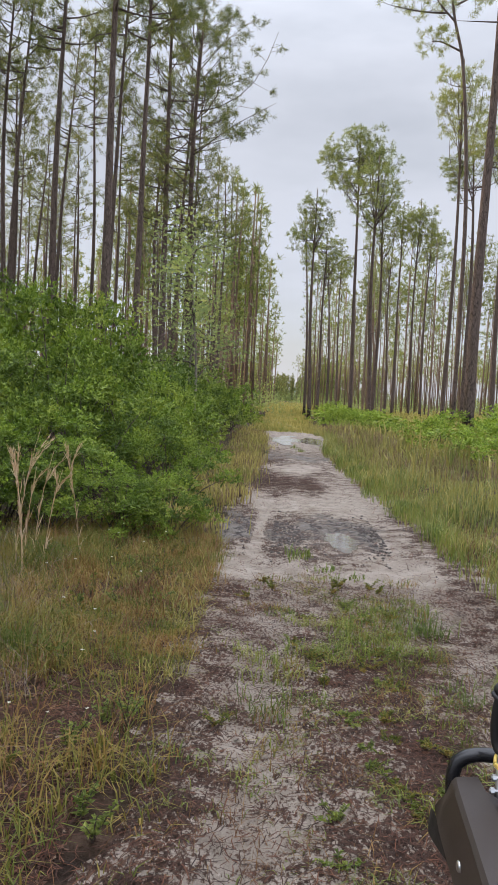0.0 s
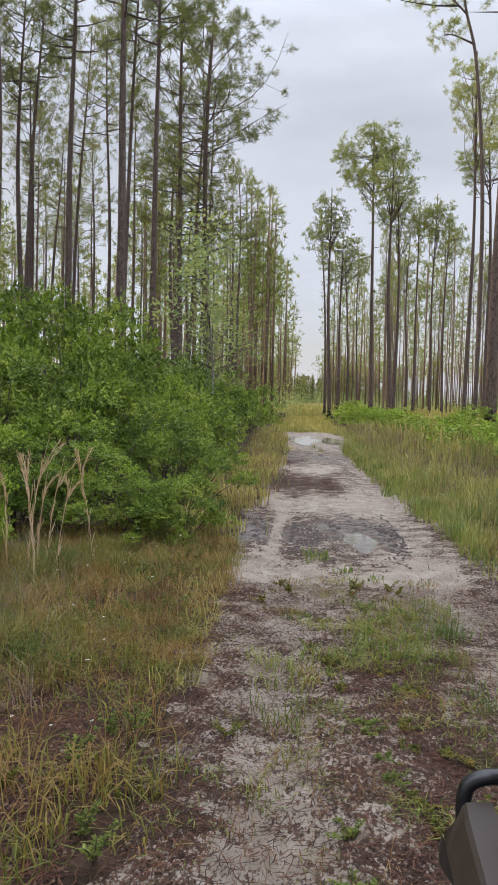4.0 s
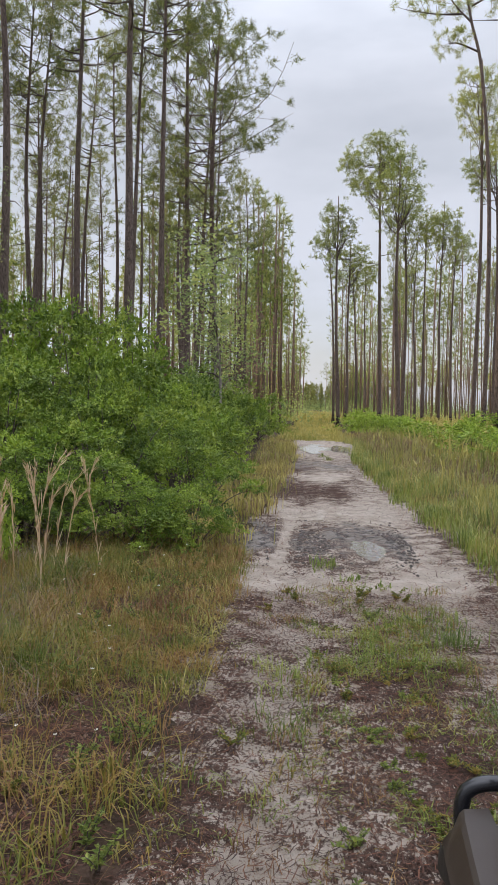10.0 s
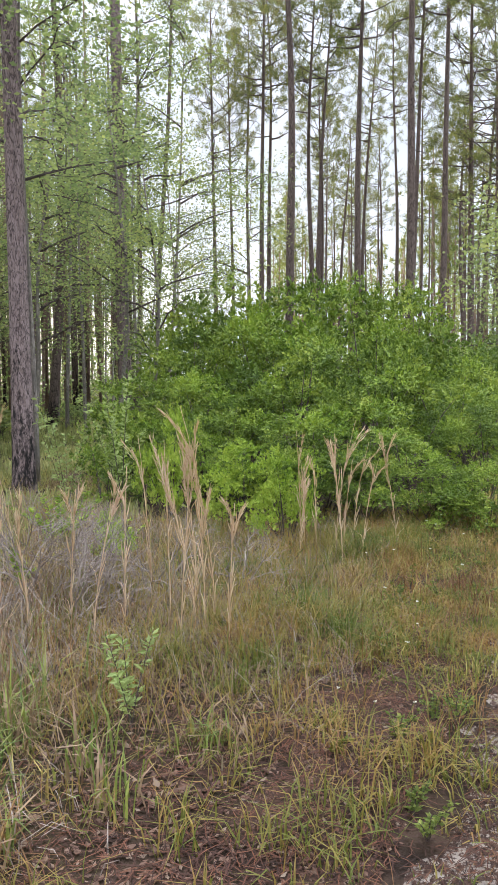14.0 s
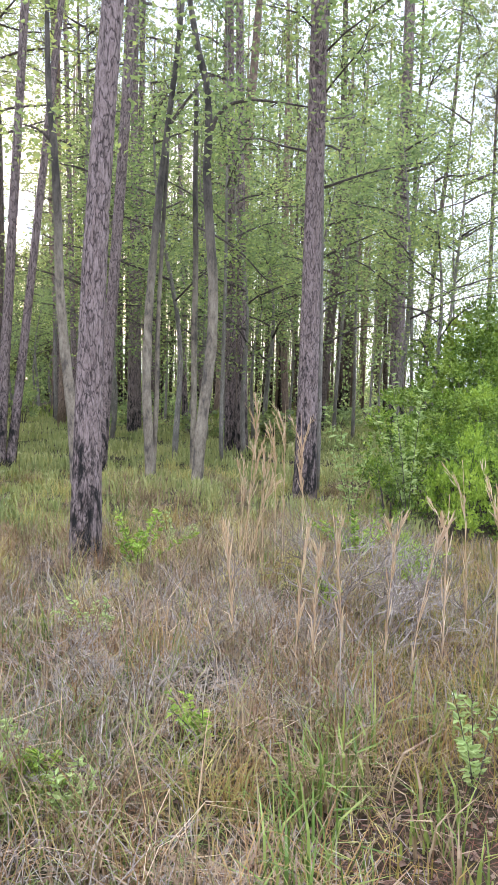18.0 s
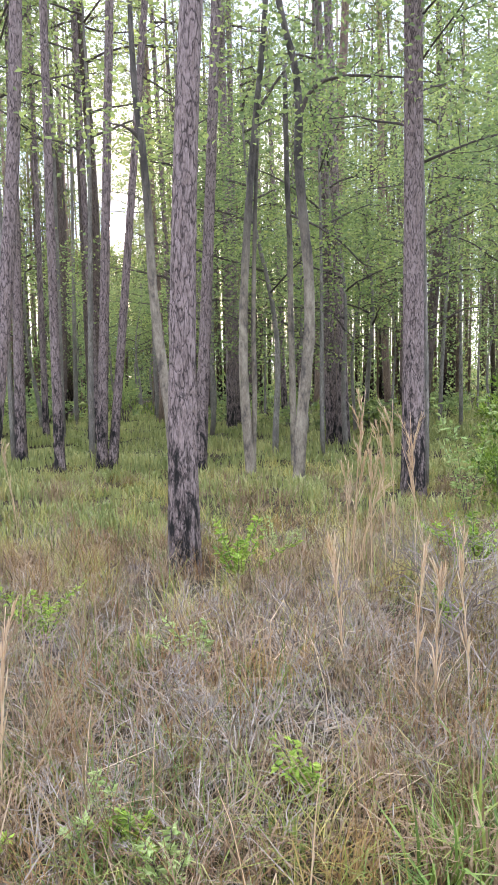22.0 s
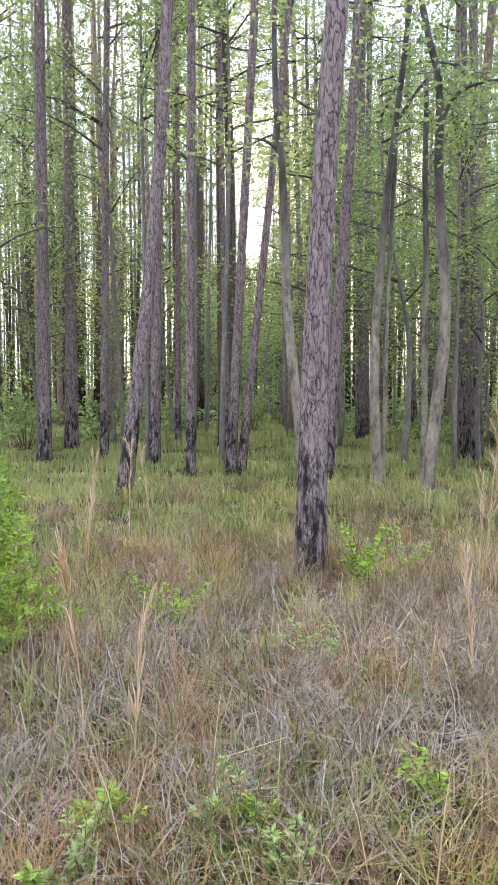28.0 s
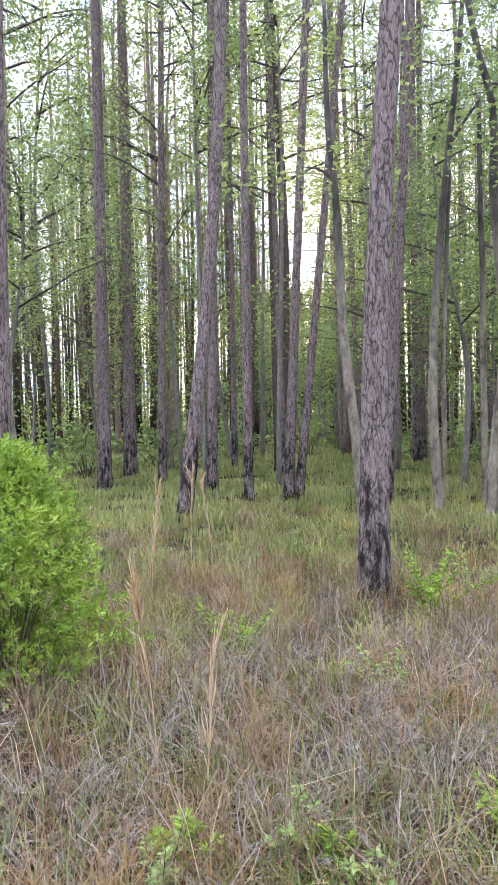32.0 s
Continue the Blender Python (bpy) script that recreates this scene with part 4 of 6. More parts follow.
# near trunks of the wood, each with its own bark relief
def near_trunk(seed, top, r, lean, bow=0.0, flare=1.12, rough=1.0, sides=36, plates=13.0, taper=0.35, swell=0.26, curve=(0.0, 0.0)):
    """A trunk with raised bark plates; fine near the ground, coarse above."""
    rng = np.random.default_rng(seed)
    zs = np.concatenate([np.arange(-0.15, 7.5, 0.055), np.arange(7.5, top, 0.8)])
    drift = np.column_stack([np.interp(zs, np.linspace(-0.2, top, 9), c) for c in wander(rng, 9, 0.04).T])
    cx = lean[0] * zs + drift[:, 0] + bow * np.sin(np.clip(zs / 9, 0, 1) * math.pi) * lean[0]
    cy = lean[1] * zs + drift[:, 1] + bow * np.sin(np.clip(zs / 9, 0, 1) * math.pi) * lean[1]
    arc = np.where(zs < 6, zs * np.abs(zs), 12 * zs - 36)
    cx, cy = cx + curve[0] * arc, cy + curve[1] * arc
    a = np.linspace(0, 2 * math.pi, sides, endpoint=False)
    rad = 1.04 * r * (1 - swell + swell * np.exp(-np.clip(zs, 0, 30) / 2.6)) * (1 - taper * np.clip(zs / top, 0, 1)) * (1 + (flare - 1) * np.exp(-np.clip(zs, 0, 9) / 0.25))
    off = rng.uniform(0, 50, 3)
    D = np.zeros((len(zs), sides))
    if rough:
        for i, z in enumerate(zs):
            for j, t in enumerate(a):
                p = Vector((math.cos(t) * r * plates + off[0], math.sin(t) * r * plates + off[1], z * plates * 0.42 + off[2]))
                d = noise.voronoi(p)[0]
                D[i, j] = min(1.0, (d[1] - d[0]) * 8.0) + 0.25 * noise.noise(p * 4)
    R = rad[:, None] * (1 + 0.02 * np.sin(3 * a + 1)[None]) + rough * 0.011 * (D - 0.6)
    v = np.stack([cx[:, None] + R * np.cos(a), cy[:, None] + R * np.sin(a), np.repeat(zs[:, None], sides, 1)], -1).reshape(-1, 3)
    n = len(zs)
    i, j = np.arange(n - 1)[:, None] * sides, np.arange(sides)[None]
    k = (j + 1) % sides
    p, q, rr, s = (i + j).ravel(), (i + k).ravel(), (i + sides + k).ravel(), (i + sides + j).ravel()
    return v, np.concatenate([np.stack([p, q, rr], 1), np.stack([p, rr, s], 1)])


def crown_on(foot, parts, width, lift):
    for key, me in parts[1:]:
        c = tagged(child(key, me, foot), kind="stuff")
        c.scale = (width, width, 1)
        c.location = (lift[0], lift[1], lift[2])


# x, y, trunk width, lean x, lean y, relief
NEAR = [(-6.46, 3.69, 0.275, 0.001, 0.001, 1), (-7.62, 8.02, 0.31, 0.001, 0.0, 1), (-9.0, 0.74, 0.365, 0.002, 0.023, 1),
        (-11.7, 3.62, 0.24, 0.031, 0.088, 1), (-17.4, 3.62, 0.33, 0.002, 0.011, 0), (-13.2, 5.34, 0.18, 0.006, 0.013, 1),
        (-13.32, 6.18, 0.20, 0.027, 0.050, 1), (-13.24, 6.35, 0.17, 0.050, 0.094, 1), (-13.43, 12.0, 0.29, -0.016, -0.017, 1),
        (-13.0, 11.96, 0.26, -0.017, -0.018, 1), (-12.1, 16.8, 0.43, -0.006, -0.004, 0), (-11.95, 7.40, 0.235, 0.033, 0.05, 1), (-15.5, 5.48, 0.24, 0.008, 0.021, 0)]
NEAR_FAR = [(-20.4, 4.94, 0.37, 0.003, 0.011, 0), (-17.8, 5.07, 0.21, 0.006, 0.021, 0), (-19.6, 7.62, 0.18, 0.003, 0.008, 0),
            (-17.8, 8.25, 0.20, -0.006, -0.013, 0), (-23.1, 13.7, 0.24, -0.014, -0.023, 0), (-26.9, 15.2, 0.37, -0.006, -0.011, 0),
            (-19.1, 13.2, 0.30, 0.0, 0.0, 0), (-19.8, 13.9, 0.26, 0.001, 0.001, 0), (-23.5, 18.9, 0.25, -0.02, -0.024, 0)]
for n, (x, y, dia, lx, ly, relief) in enumerate(NEAR + NEAR_FAR):
    foot = new("pine_tree")
    foot.location = (x, y, float(hill(x, y)))
    bag = Bag()
    bow = 1.5 if n == 3 else 0.0
    bag.add(*near_trunk(100 + n, 22.0, dia / 2, (lx, ly), bow, rough=1.0 if relief else 0.0, sides=56 if n < 3 else 24 if relief else 14, swell=0.36 if n == 0 else 0.26, curve=(0.0042, 0.0068) if n == 0 else (0.0, 0.0)))
    child("trunk", bag.mesh("trunk", M_PINE, True), foot)
    crown_on(foot, LIGHT_PINES[n % 2], 0.85, (lx * 20 + (0.8 if n == 0 else 0), ly * 20 + (1.3 if n == 0 else 0), 0))
    tagged(foot, "leaning pine with scorched black bark at its foot" if n in (3, 7) else "pine with plated purplish-grey bark scorched at its foot", "tree", "pines in the clearing")


# ---- broad-leaved trees ----
def broad_parts(seed, H=8.0, first=0.35, limbs_n=10, reach=2.2, leaves=2400, size=0.11, mat=None, bark=None, r=0.07, sway=0.4):
    rng = np.random.default_rng(seed)
    zs = np.linspace(-0.1, H, 16)
    line = np.column_stack([wander(rng, 16, sway), zs])
    trunk, limbs, leaf = Bag(), Bag(), Bag()
    trunk.add(*tube_arrays(line, r * (1 - 0.85 * np.clip(zs / H, 0, 1)), 8))
    at = []
    per = leaves // (limbs_n * 5)
    for i in range(limbs_n):
        u = (i + rng.uniform(0, 1)) / limbs_n
        z = H * (first + (0.98 - first) * u)
        p0 = np.array([np.interp(z, zs, line[:, 0]), np.interp(z, zs, line[:, 1]), z])
        a = rng.uniform(0, 2 * math.pi)
        L = reach * (1.15 - 0.6 * u) * rng.uniform(0.6, 1.1)
        k = np.linspace(0, 1, 6)
        d = np.array([math.cos(a), math.sin(a), 0.0])
        pts = p0 + np.outer(k * L, d) + np.outer(L * (0.5 * k - 0.2 * k * k), (0, 0, 1)) + np.cumsum(rng.normal(size=(6, 3)) * 0.06, 0) * k[:, None]
        limbs.add(*tube_arrays(pts, r * 0.38 * (1 - 0.85 * k) + 0.003, 4))
        for s in range(5):
            kk = rng.uniform(0.25, 1.05)
            q = p0 + d * L * kk + (0, 0, L * (0.5 * kk - 0.2 * kk * kk)) + rng.normal(size=3) * (0.35, 0.35, 0.25)
            limbs.add(*tube_arrays(np.stack([p0 + d * L * min(kk, 0.95) * 0.8 + (0, 0, 0.25 * L * kk), q]), np.array((0.008, 0.003)), 3))
            c = rng.normal(size=(per, 3)) * (0.42, 0.42, 0.2) * rng.uniform(0.6, 1.2)
            at.append(q + c)
    leaf.add(*leaves_arrays(rng, np.concatenate(at), size, 0.35, narrow=0.6))
    return (("trunk", trunk.mesh("trunk", bark or M_PALE, True)), ("branchwork", limbs.mesh("branchwork", M_TWIG, True)), ("leaves", leaf.mesh("leaves", mat or M_LEAF)))


BROAD = [broad_parts(41, 9, 0.4, 12, 2.4, 4200, 0.09), broad_parts(42, 11, 0.42, 12, 2.6, 4200, 0.09, sway=0.25), broad_parts(43, 7, 0.3, 10, 2.0, 3600, 0.09), broad_parts(44, 12, 0.5, 11, 2.8, 4400, 0.09, sway=0.2), broad_parts(45, 5, 0.25, 9, 1.5, 1800, r=0.045)]
PARTED = broad_parts(46, 9.5, 0.46, 13, 1.9, 4600, 0.09, r=0.045, sway=0.15)
BROAD_LABEL = "slender broad-leaved tree with pale trunk and fresh leaves"
rng = np.random.default_rng(6)
# stems that stand out in the clearing: x, y, which shape, width, height, lean
for x, y, kind, wide, tall, lx, ly in [
                                       (-11.9, 10.3, 1, 0.7, 0.9, -0.016, -0.017), (-14.4, 6.5, 3, 0.9, 0.9, 0.01, 0.0), (-12.0, 18.6, 1, 0.85, 1.1, 0.07, 0.045),
                                       (-9.4, 12.8, 0, 0.8, 0.8, 0.03, 0.0), (-9.0, 13.4, 2, 0.8, 0.9, 0.0, 0.02)]:
    place("broadleaf_tree", BROAD[kind], x, y, rng.uniform(0, 360), wide, tall, (lx, ly), BROAD_LABEL, "tree", "broad-leaved trees in the wood")

place("broadleaf_tree", PARTED, -7.72, 8.4, 0, 1.0, 1.0, (0.01, -0.02), "thin broad-leaved tree with fresh leaves beside a pine trunk", "tree", "broad-leaved trees in the wood")
place("broadleaf_tree", PARTED, -11.2, 16.2, 130, 1.15, 1.1, (0.0, 0.0), "thin broad-leaved tree with fresh leaves beside a pine trunk", "tree", "broad-leaved trees in the wood")


def smooth_line(pts, steps=6, rounds=3):
    p = np.array(pts, float)
    k = np.linspace(0, len(p) - 1, (len(p) - 1) * steps + 1)
    q = np.stack([np.interp(k, np.arange(len(p)), p[:, i]) for i in range(3)], 1)
    for _ in range(rounds):
        q[1:-1] = (q[:-2] + 2 * q[1:-1] + q[2:]) / 4
    return q


def stem_tree(x, y, lower, upper, limbs, r, label, seed, leaves=1500):
    """A tree whose pale lower stem, dark upper stem and limbs follow given bends."""
    rng = np.random.default_rng(seed)
    foot = new("broadleaf_tree")
    foot.location = (x, y, float(hill(x, y)))
    o = np.array((x, y, foot.location[2]))

    def stem(name, pts, r0, r1, mat):
        q = smooth_line(np.array(pts) - o)
        b = Bag()
        rr = np.linspace(r0, r1, len(q)) * (1 + 0.05 * np.sin(np.arange(len(q)) * 1.7))
        b.add(*tube_arrays(q, rr, 14))
        child(name, b.mesh(name, mat, True), foot)
        return q

    tips = []
    whole = stem("trunk", lower + upper[1:], r * 1.15, r * (0.4 if upper else 0.75), M_TWO)
    if upper:
        tips.append(whole[len(whole) // 2:])
    for pts in limbs:
        tips.append(stem("limb", pts, r * 0.42, r * 0.12, M_TWIG))
    at = []
    for q in tips:
        for c in q[len(q) // 3::3]:
            c = c + rng.normal(size=3) * 0.35
            at.append(c + rng.normal(size=(leaves // (len(tips) * 12), 3)) * (0.5, 0.5, 0.22))
    if at:
        leaf = Bag()
        leaf.add(*leaves_arrays(rng, np.concatenate(at), 0.1, 0.35, narrow=0.6))
        tagged(child("leaves", leaf.mesh("leaves", M_LEAF), foot), kind="stuff")
    tagged(foot, label, "tree", "broad-leaved trees in the wood")


stem_tree(-9.58, 7.66, [(-9.58, 7.66, -0.05), (-9.53, 7.71, 1.04), (-9.44, 7.82, 2.25), (-9.44, 7.82, 3.27), (-9.49, 7.76, 4.11)],
          [(-9.49, 7.76, 4.11), (-9.53, 7.72, 4.94), (-9.51, 7.74, 5.52), (-9.53, 7.71, 6.17), (-9.64, 7.59, 6.74), (-9.85, 7.36, 8.4), (-9.9, 7.3, 10.0)],
          [[(-9.5, 7.74, 5.45), (-9.42, 7.82, 5.75), (-9.25, 7.95, 5.92), (-8.95, 8.15, 5.95), (-8.65, 8.4, 5.9), (-8.2, 8.75, 5.8)]], 0.085, "forked tree with pale lower trunk and one long dark limb", 801)
stem_tree(-10.67, 7.59, [(-10.67, 7.59, -0.1), (-10.73, 7.51, 1.56), (-10.71, 7.53, 2.84), (-10.66, 7.6, 4.02)],
          [(-10.66, 7.6, 4.02), (-10.59, 7.69, 5.18), (-10.49, 7.81, 6.49), (-10.41, 7.92, 7.78), (-10.35, 8.0, 10.0)],
          [[(-10.55, 7.75, 5.8), (-10.3, 8.0, 6.3), (-10.1, 8.3, 6.7)]], 0.075, "slender crooked tree, pale below and dark above", 802)
stem_tree(-10.75, 7.68, [(-10.75, 7.68, -0.05), (-10.7, 7.72, 1.56), (-10.7, 7.71, 2.48), (-10.67, 7.74, 3.58), (-10.6, 7.8, 5.5)], [], [], 0.04, "thin pale stem beside a crooked tree", 803)
stem_tree(-11.22, 8.97, [(-11.22, 8.97, -0.05), (-11.22, 8.97, 0.92), (-11.23, 8.96, 2.56), (-11.23, 8.97, 4.06), (-11.25, 8.94, 5.15), (-11.2, 8.9, 7.0)], [],
          [[(-11.23, 8.97, 4.5), (-10.55, 8.98, 4.21), (-10.25, 9.29, 3.91), (-10.01, 9.53, 3.52), (-9.87, 9.67, 3.47)]], 0.055, "straight pale smooth stem with a drooping dead limb", 804, 200)

stem_tree(-10.29, 5.93, [(-10.29, 5.93, -0.05), (-10.32, 5.88, 1.11), (-10.38, 5.77, 2.15), (-10.42, 5.71, 3.01)],
          [(-10.42, 5.71, 3.01), (-10.43, 5.69, 4.04), (-10.46, 5.64, 5.05), (-10.5, 5.58, 5.66), (-10.51, 5.56, 6.41), (-10.51, 5.56, 7.61)],
          [[(-10.46, 5.64, 5.02), (-10.53, 5.53, 5.16), (-10.58, 5.42, 5.22), (-10.67, 5.26, 5.25)]], 0.075, "bowed tree, pale below and dark above, with a crooked limb", 805, 1200)


def scatter_broad(seed, count, pick, gap, group, size=1.0):
    rng = np.random.default_rng(seed)
    got = []
    for _ in range(count * 40):
        a, d = pick(rng)
        p = np.array((-1 - d * math.sin(radians(a)), 0.3 + d * math.cos(radians(a))))
        if any(np.hypot(*(p - q)) < gap for q in got) or abs(a - 63) * d < 80:
            continue
        got.append(p)
        place("broadleaf_tree", BROAD[rng.integers(4)], p[0], p[1], rng.uniform(0, 360), size * rng.uniform(0.8, 1.25), size * rng.uniform(0.8, 1.25), tuple(rng.normal(size=2) * 0.03), BROAD_LABEL, "tree", group)
        if len(got) == count:
            return


scatter_broad(51, 30, lambda r: (r.uniform(36, 95), r.uniform(15, 30)), 1.8, "broad-leaved trees in the wood")
for x_a, x_d, kind, tall in ((59.5, 33, 2, 0.85), (61.5, 38, 2, 0.9), (63.2, 35, 2, 0.7), (64.8, 40, 2, 0.9), (66.5, 34, 2, 0.9), (61.6, 46, 0, 0.85), (65.5, 47, 0, 0.85), (60.5, 46, 0, 0.9), (58.6, 22, 3, 1.25), (67.3, 21, 3, 1.2), (66.3, 26, 3, 1.4)):
    place("broadleaf_tree", BROAD[kind], -1 - x_d * math.sin(radians(x_a)), 0.3 + x_d * math.cos(radians(x_a)), x_a * 50, 1.1, tall, (0.0, 0.0), BROAD_LABEL, "tree", "broad-leaved trees in the wood")
for x_a, x_d, kind, wide, tall in ((82.5, 22, 0, 1.2, 1.7), (86.5, 19, 1, 1.1, 1.6), (89, 17, 3, 1.0, 1.4), (92, 22, 0, 1.1, 1.6)):
    place("broadleaf_tree", BROAD[kind], -1 - x_d * math.sin(radians(x_a)), 0.3 + x_d * math.cos(radians(x_a)), x_a * 47, wide, tall, (0.0, 0.0), BROAD_LABEL, "tree", "broad-leaved trees in the wood")
scatter_broad(52, 16, lambda r: (r.uniform(24, 60), r.uniform(20, 36)), 2.2, "broad-leaved trees in the wood", 0.7)
place("broadleaf_tree", BROAD[2], -3.4, 24.0, 20, 0.8, 0.9, (0.0, 0.0), "young dark-stemmed broad-leaved tree at the thicket's edge", "tree", "broad-leaved trees in the wood")
place("broadleaf_tree", BROAD[4], -2.55, 20.4, 70, 1.15, 1.28, (0.0, 0.0), "young broad-leaved tree at the thicket's edge", "tree", "broad-leaved trees in the wood")


# ---- shrubs ----
def shoot_arrays(rng, at, way, each, size, reach, narrow=0.34):
    """Leafy shoots: narrow leaves set round a short twig, opening at its tip."""
    n = len(at)
    u = rng.uniform(0.05, 1.0, (n, each, 1))
    base = at[:, None] + way[:, None] * reach * u
    rad = unit(np.cross(np.repeat(way[:, None], each, 1), rng.normal(size=(n, each, 3))))
    along = way[:, None] * (0.35 + 0.8 * u) + rad * (1.15 - 0.55 * u)
    face = np.repeat(way[:, None], each, 1) + (0, 0, 0.5)
    return leaves_arrays(rng, base.reshape(-1, 3), size, along=along.reshape(-1, 3) * 2.4, narrow=narrow, fold=0.07, face=face.reshape(-1, 3))


def upright_bush(seed, tall=1.4, wide=0.68):
    """A bush that narrows to its top: stems, and leafy shoots in clumps over its outside."""
    rng = np.random.default_rng(seed)
    wood, leaf, at, out = Bag(), Bag(), [], []
    for i in range(260):
        z = 0.1 + (tall - 0.1) * (i + rng.uniform()) / 260
        f = z / tall
        R = wide * float(np.interp(f, (0, 0.15, 0.4, 0.65, 0.85, 1.0), (0.72, 0.95, 1.0, 0.8, 0.52, 0.08)))
        a = rng.uniform(0, 2 * math.pi)
        R *= (0.86 + 0.16 * math.sin(3 * a + 5 * z)) * rng.uniform(0.5, 1.05)
        q = np.array((R * math.cos(a), R * math.sin(a), z))
        foot = np.array((q[0] * 0.12, q[1] * 0.12, -0.05 + 0.45 * z * (i % 3 > 0)))
        k = np.linspace(0, 1, 5)[:, None]
        if i % 9 == 0:
            wood.add(*tube_arrays(foot + (q - foot) * k * 0.9 + np.array((0, 0, 0.1)) * np.sin(k * math.pi), 0.006 * (1 - 0.8 * k[:, 0]), 4))
        n = int(rng.integers(9, 16))
        at.append(q + rng.normal(size=(n, 3)) * (0.075, 0.075, 0.05))
        way = np.array((math.cos(a), math.sin(a), 0.45 + 0.7 * f))
        out.append(unit(unit(way) + rng.normal(size=(n, 3)) * 0.45))
    leaf.add(*shoot_arrays(rng, np.concatenate(at), np.concatenate(out), 14, 0.038, 0.095))
    return (("stemwork", wood.mesh("stemwork", M_TWIG, True)), ("leaves", leaf.mesh("leaves", M_YELLOW)))


def shrub_parts(seed, leaves=5200, size=0.075, mat=None, clumps=27, stems=14, bunch=(0.2, 0.36), tips=0.0):
    """A bush about a metre in radius and 1.6 m high: stems, and bunches of leaves with dark gaps between."""
    rng = np.random.default_rng(seed)
    wood, leaf, at, out = Bag(), Bag(), [], []
    d = unit(rng.normal(size=(clumps, 3)))
    d[:, 2] = np.abs(d[:, 2]) * 1.15 - 0.25
    c = d * rng.uniform(0.52, 1.16, (clumps, 1)) * (0.9, 0.9, 1.2) + (0, 0, 0.5)
    c[:, 2] = np.clip(c[:, 2], 0.14, None)
    for q in c[:stems]:
        k = np.linspace(0, 1, 5)[:, None]
        foot = np.array((q[0] * 0.2, q[1] * 0.2, -0.05))
        pts = foot + (q - foot) * k + np.array((0, 0, 0.15)) * np.sin(k * math.pi)
        wood.add(*tube_arrays(pts, 0.014 * (1 - 0.8 * k[:, 0]), 4))
    each = 12
    per = max(3, leaves // (clumps * each))
    for q in c:
        r = rng.uniform(*bunch)
        w = unit(rng.normal(size=(per, 3)))
        w[:, 2] = np.abs(w[:, 2]) * 0.95 - 0.22
        at.append(q + w * (r * rng.uniform(0.35, 0.95, per))[:, None])
        out.append(unit(w + rng.normal(size=(per, 3)) * 0.35 + (0, 0, 0.15)))
    w = unit(rng.normal(size=(leaves // 260, 3)))
    at.append(w * rng.uniform(0.1, 0.7, (len(w), 1)) * (0.9, 0.9, 1.1) + (0, 0, 0.55))
    out.append(unit(w + (0, 0, 0.4)))
    at, out = np.concatenate(at), np.concatenate(out)
    keep = at[:, 2] > 0.03
    # this year's shoots stand on top of some of the bunches, their lighter colour also imitating light there
    fresh = keep & np.append(np.repeat(rng.uniform(size=clumps) < tips, per), np.zeros(len(w), bool)) & (out[:, 2] > 0.3)
    keep &= ~fresh
    leaf.add(*shoot_arrays(rng, at[keep], out[keep], each, size, 2.2 * size, 0.5))
    made = (("stemwork", wood.mesh("stemwork", M_TWIG, True)), ("leaves", leaf.mesh("leaves", mat or M_SHRUB)))
    if fresh.any():
        young = Bag()
        young.add(*shoot_arrays(rng, at[fresh], out[fresh], each, size, 2.4 * size, 0.5))
        made += (("new_growth", young.mesh("new_growth", M_TIP)),)
    return made


SHRUBS = [shrub_parts(61, 15000, 0.04, clumps=19, bunch=(0.18, 0.34), tips=0.4), shrub_parts(62, 15000, 0.04, clumps=17, bunch=(0.2, 0.36), tips=0.4), shrub_parts(63, 15000, 0.041, clumps=22, bunch=(0.16, 0.32), tips=0.4), shrub_parts(64, 15000, 0.041, clumps=18, bunch=(0.2, 0.36), tips=0.4)]
FAR_SHRUBS = [shrub_parts(61 + k, 8000, 0.056, clumps=17 + k, bunch=(0.2, 0.36), tips=0.36) for k in range(4)]
DULL = [shrub_parts(67, 700, 0.17, M_LEAF, clumps=18), shrub_parts(60, 700, 0.16, M_LEAF, clumps=16)]
LOW = [shrub_parts(65, 900, 0.16, M_YELLOW, clumps=18), shrub_parts(66, 900, 0.15, M_YELLOW, clumps=16)]
TAWNY = [shrub_parts(53, 1500, 0.1, M_GOLD, clumps=18), shrub_parts(54, 1500, 0.1, M_OLIVE, clumps=16)]
RIGHT_SHRUBS = [shrub_parts(57, 3600, 0.09, M_YELLOW, clumps=22), shrub_parts(58, 3600, 0.09, M_YELLOW, clumps=19)]
THICKET = "dense green evergreen shrub in the roadside thicket"
rng = np.random.default_rng(7)
# x, y, radius, height
HEDGE_A = [(-1.3, 8.05, 0.55, 0.75), (-2.05, 8.0, 0.85, 1.1), (-3.2, 8.1, 1.0, 1.2), (-1.55, 9.9, 0.8, 1.15), (-2.9, 10.4, 1.2, 1.9), (-4.3, 10.0, 1.3, 2.3), (-5.6, 9.8, 1.2, 1.9), (-4.9, 8.9, 0.9, 1.4),
           (-2.4, 12.4, 1.1, 1.7), (-3.9, 12.6, 1.4, 2.5), (-5.6, 12.2, 1.5, 2.8), (-7.2, 12.0, 1.4, 2.5), (-2.5, 14.6, 1.0, 1.8), (-3.8, 15.4, 1.4, 2.5), (-6.0, 15.2, 1.7, 3.4),
           (-8.2, 14.8, 1.6, 3.5), (-6.9, 10.6, 1.1, 2.0)]
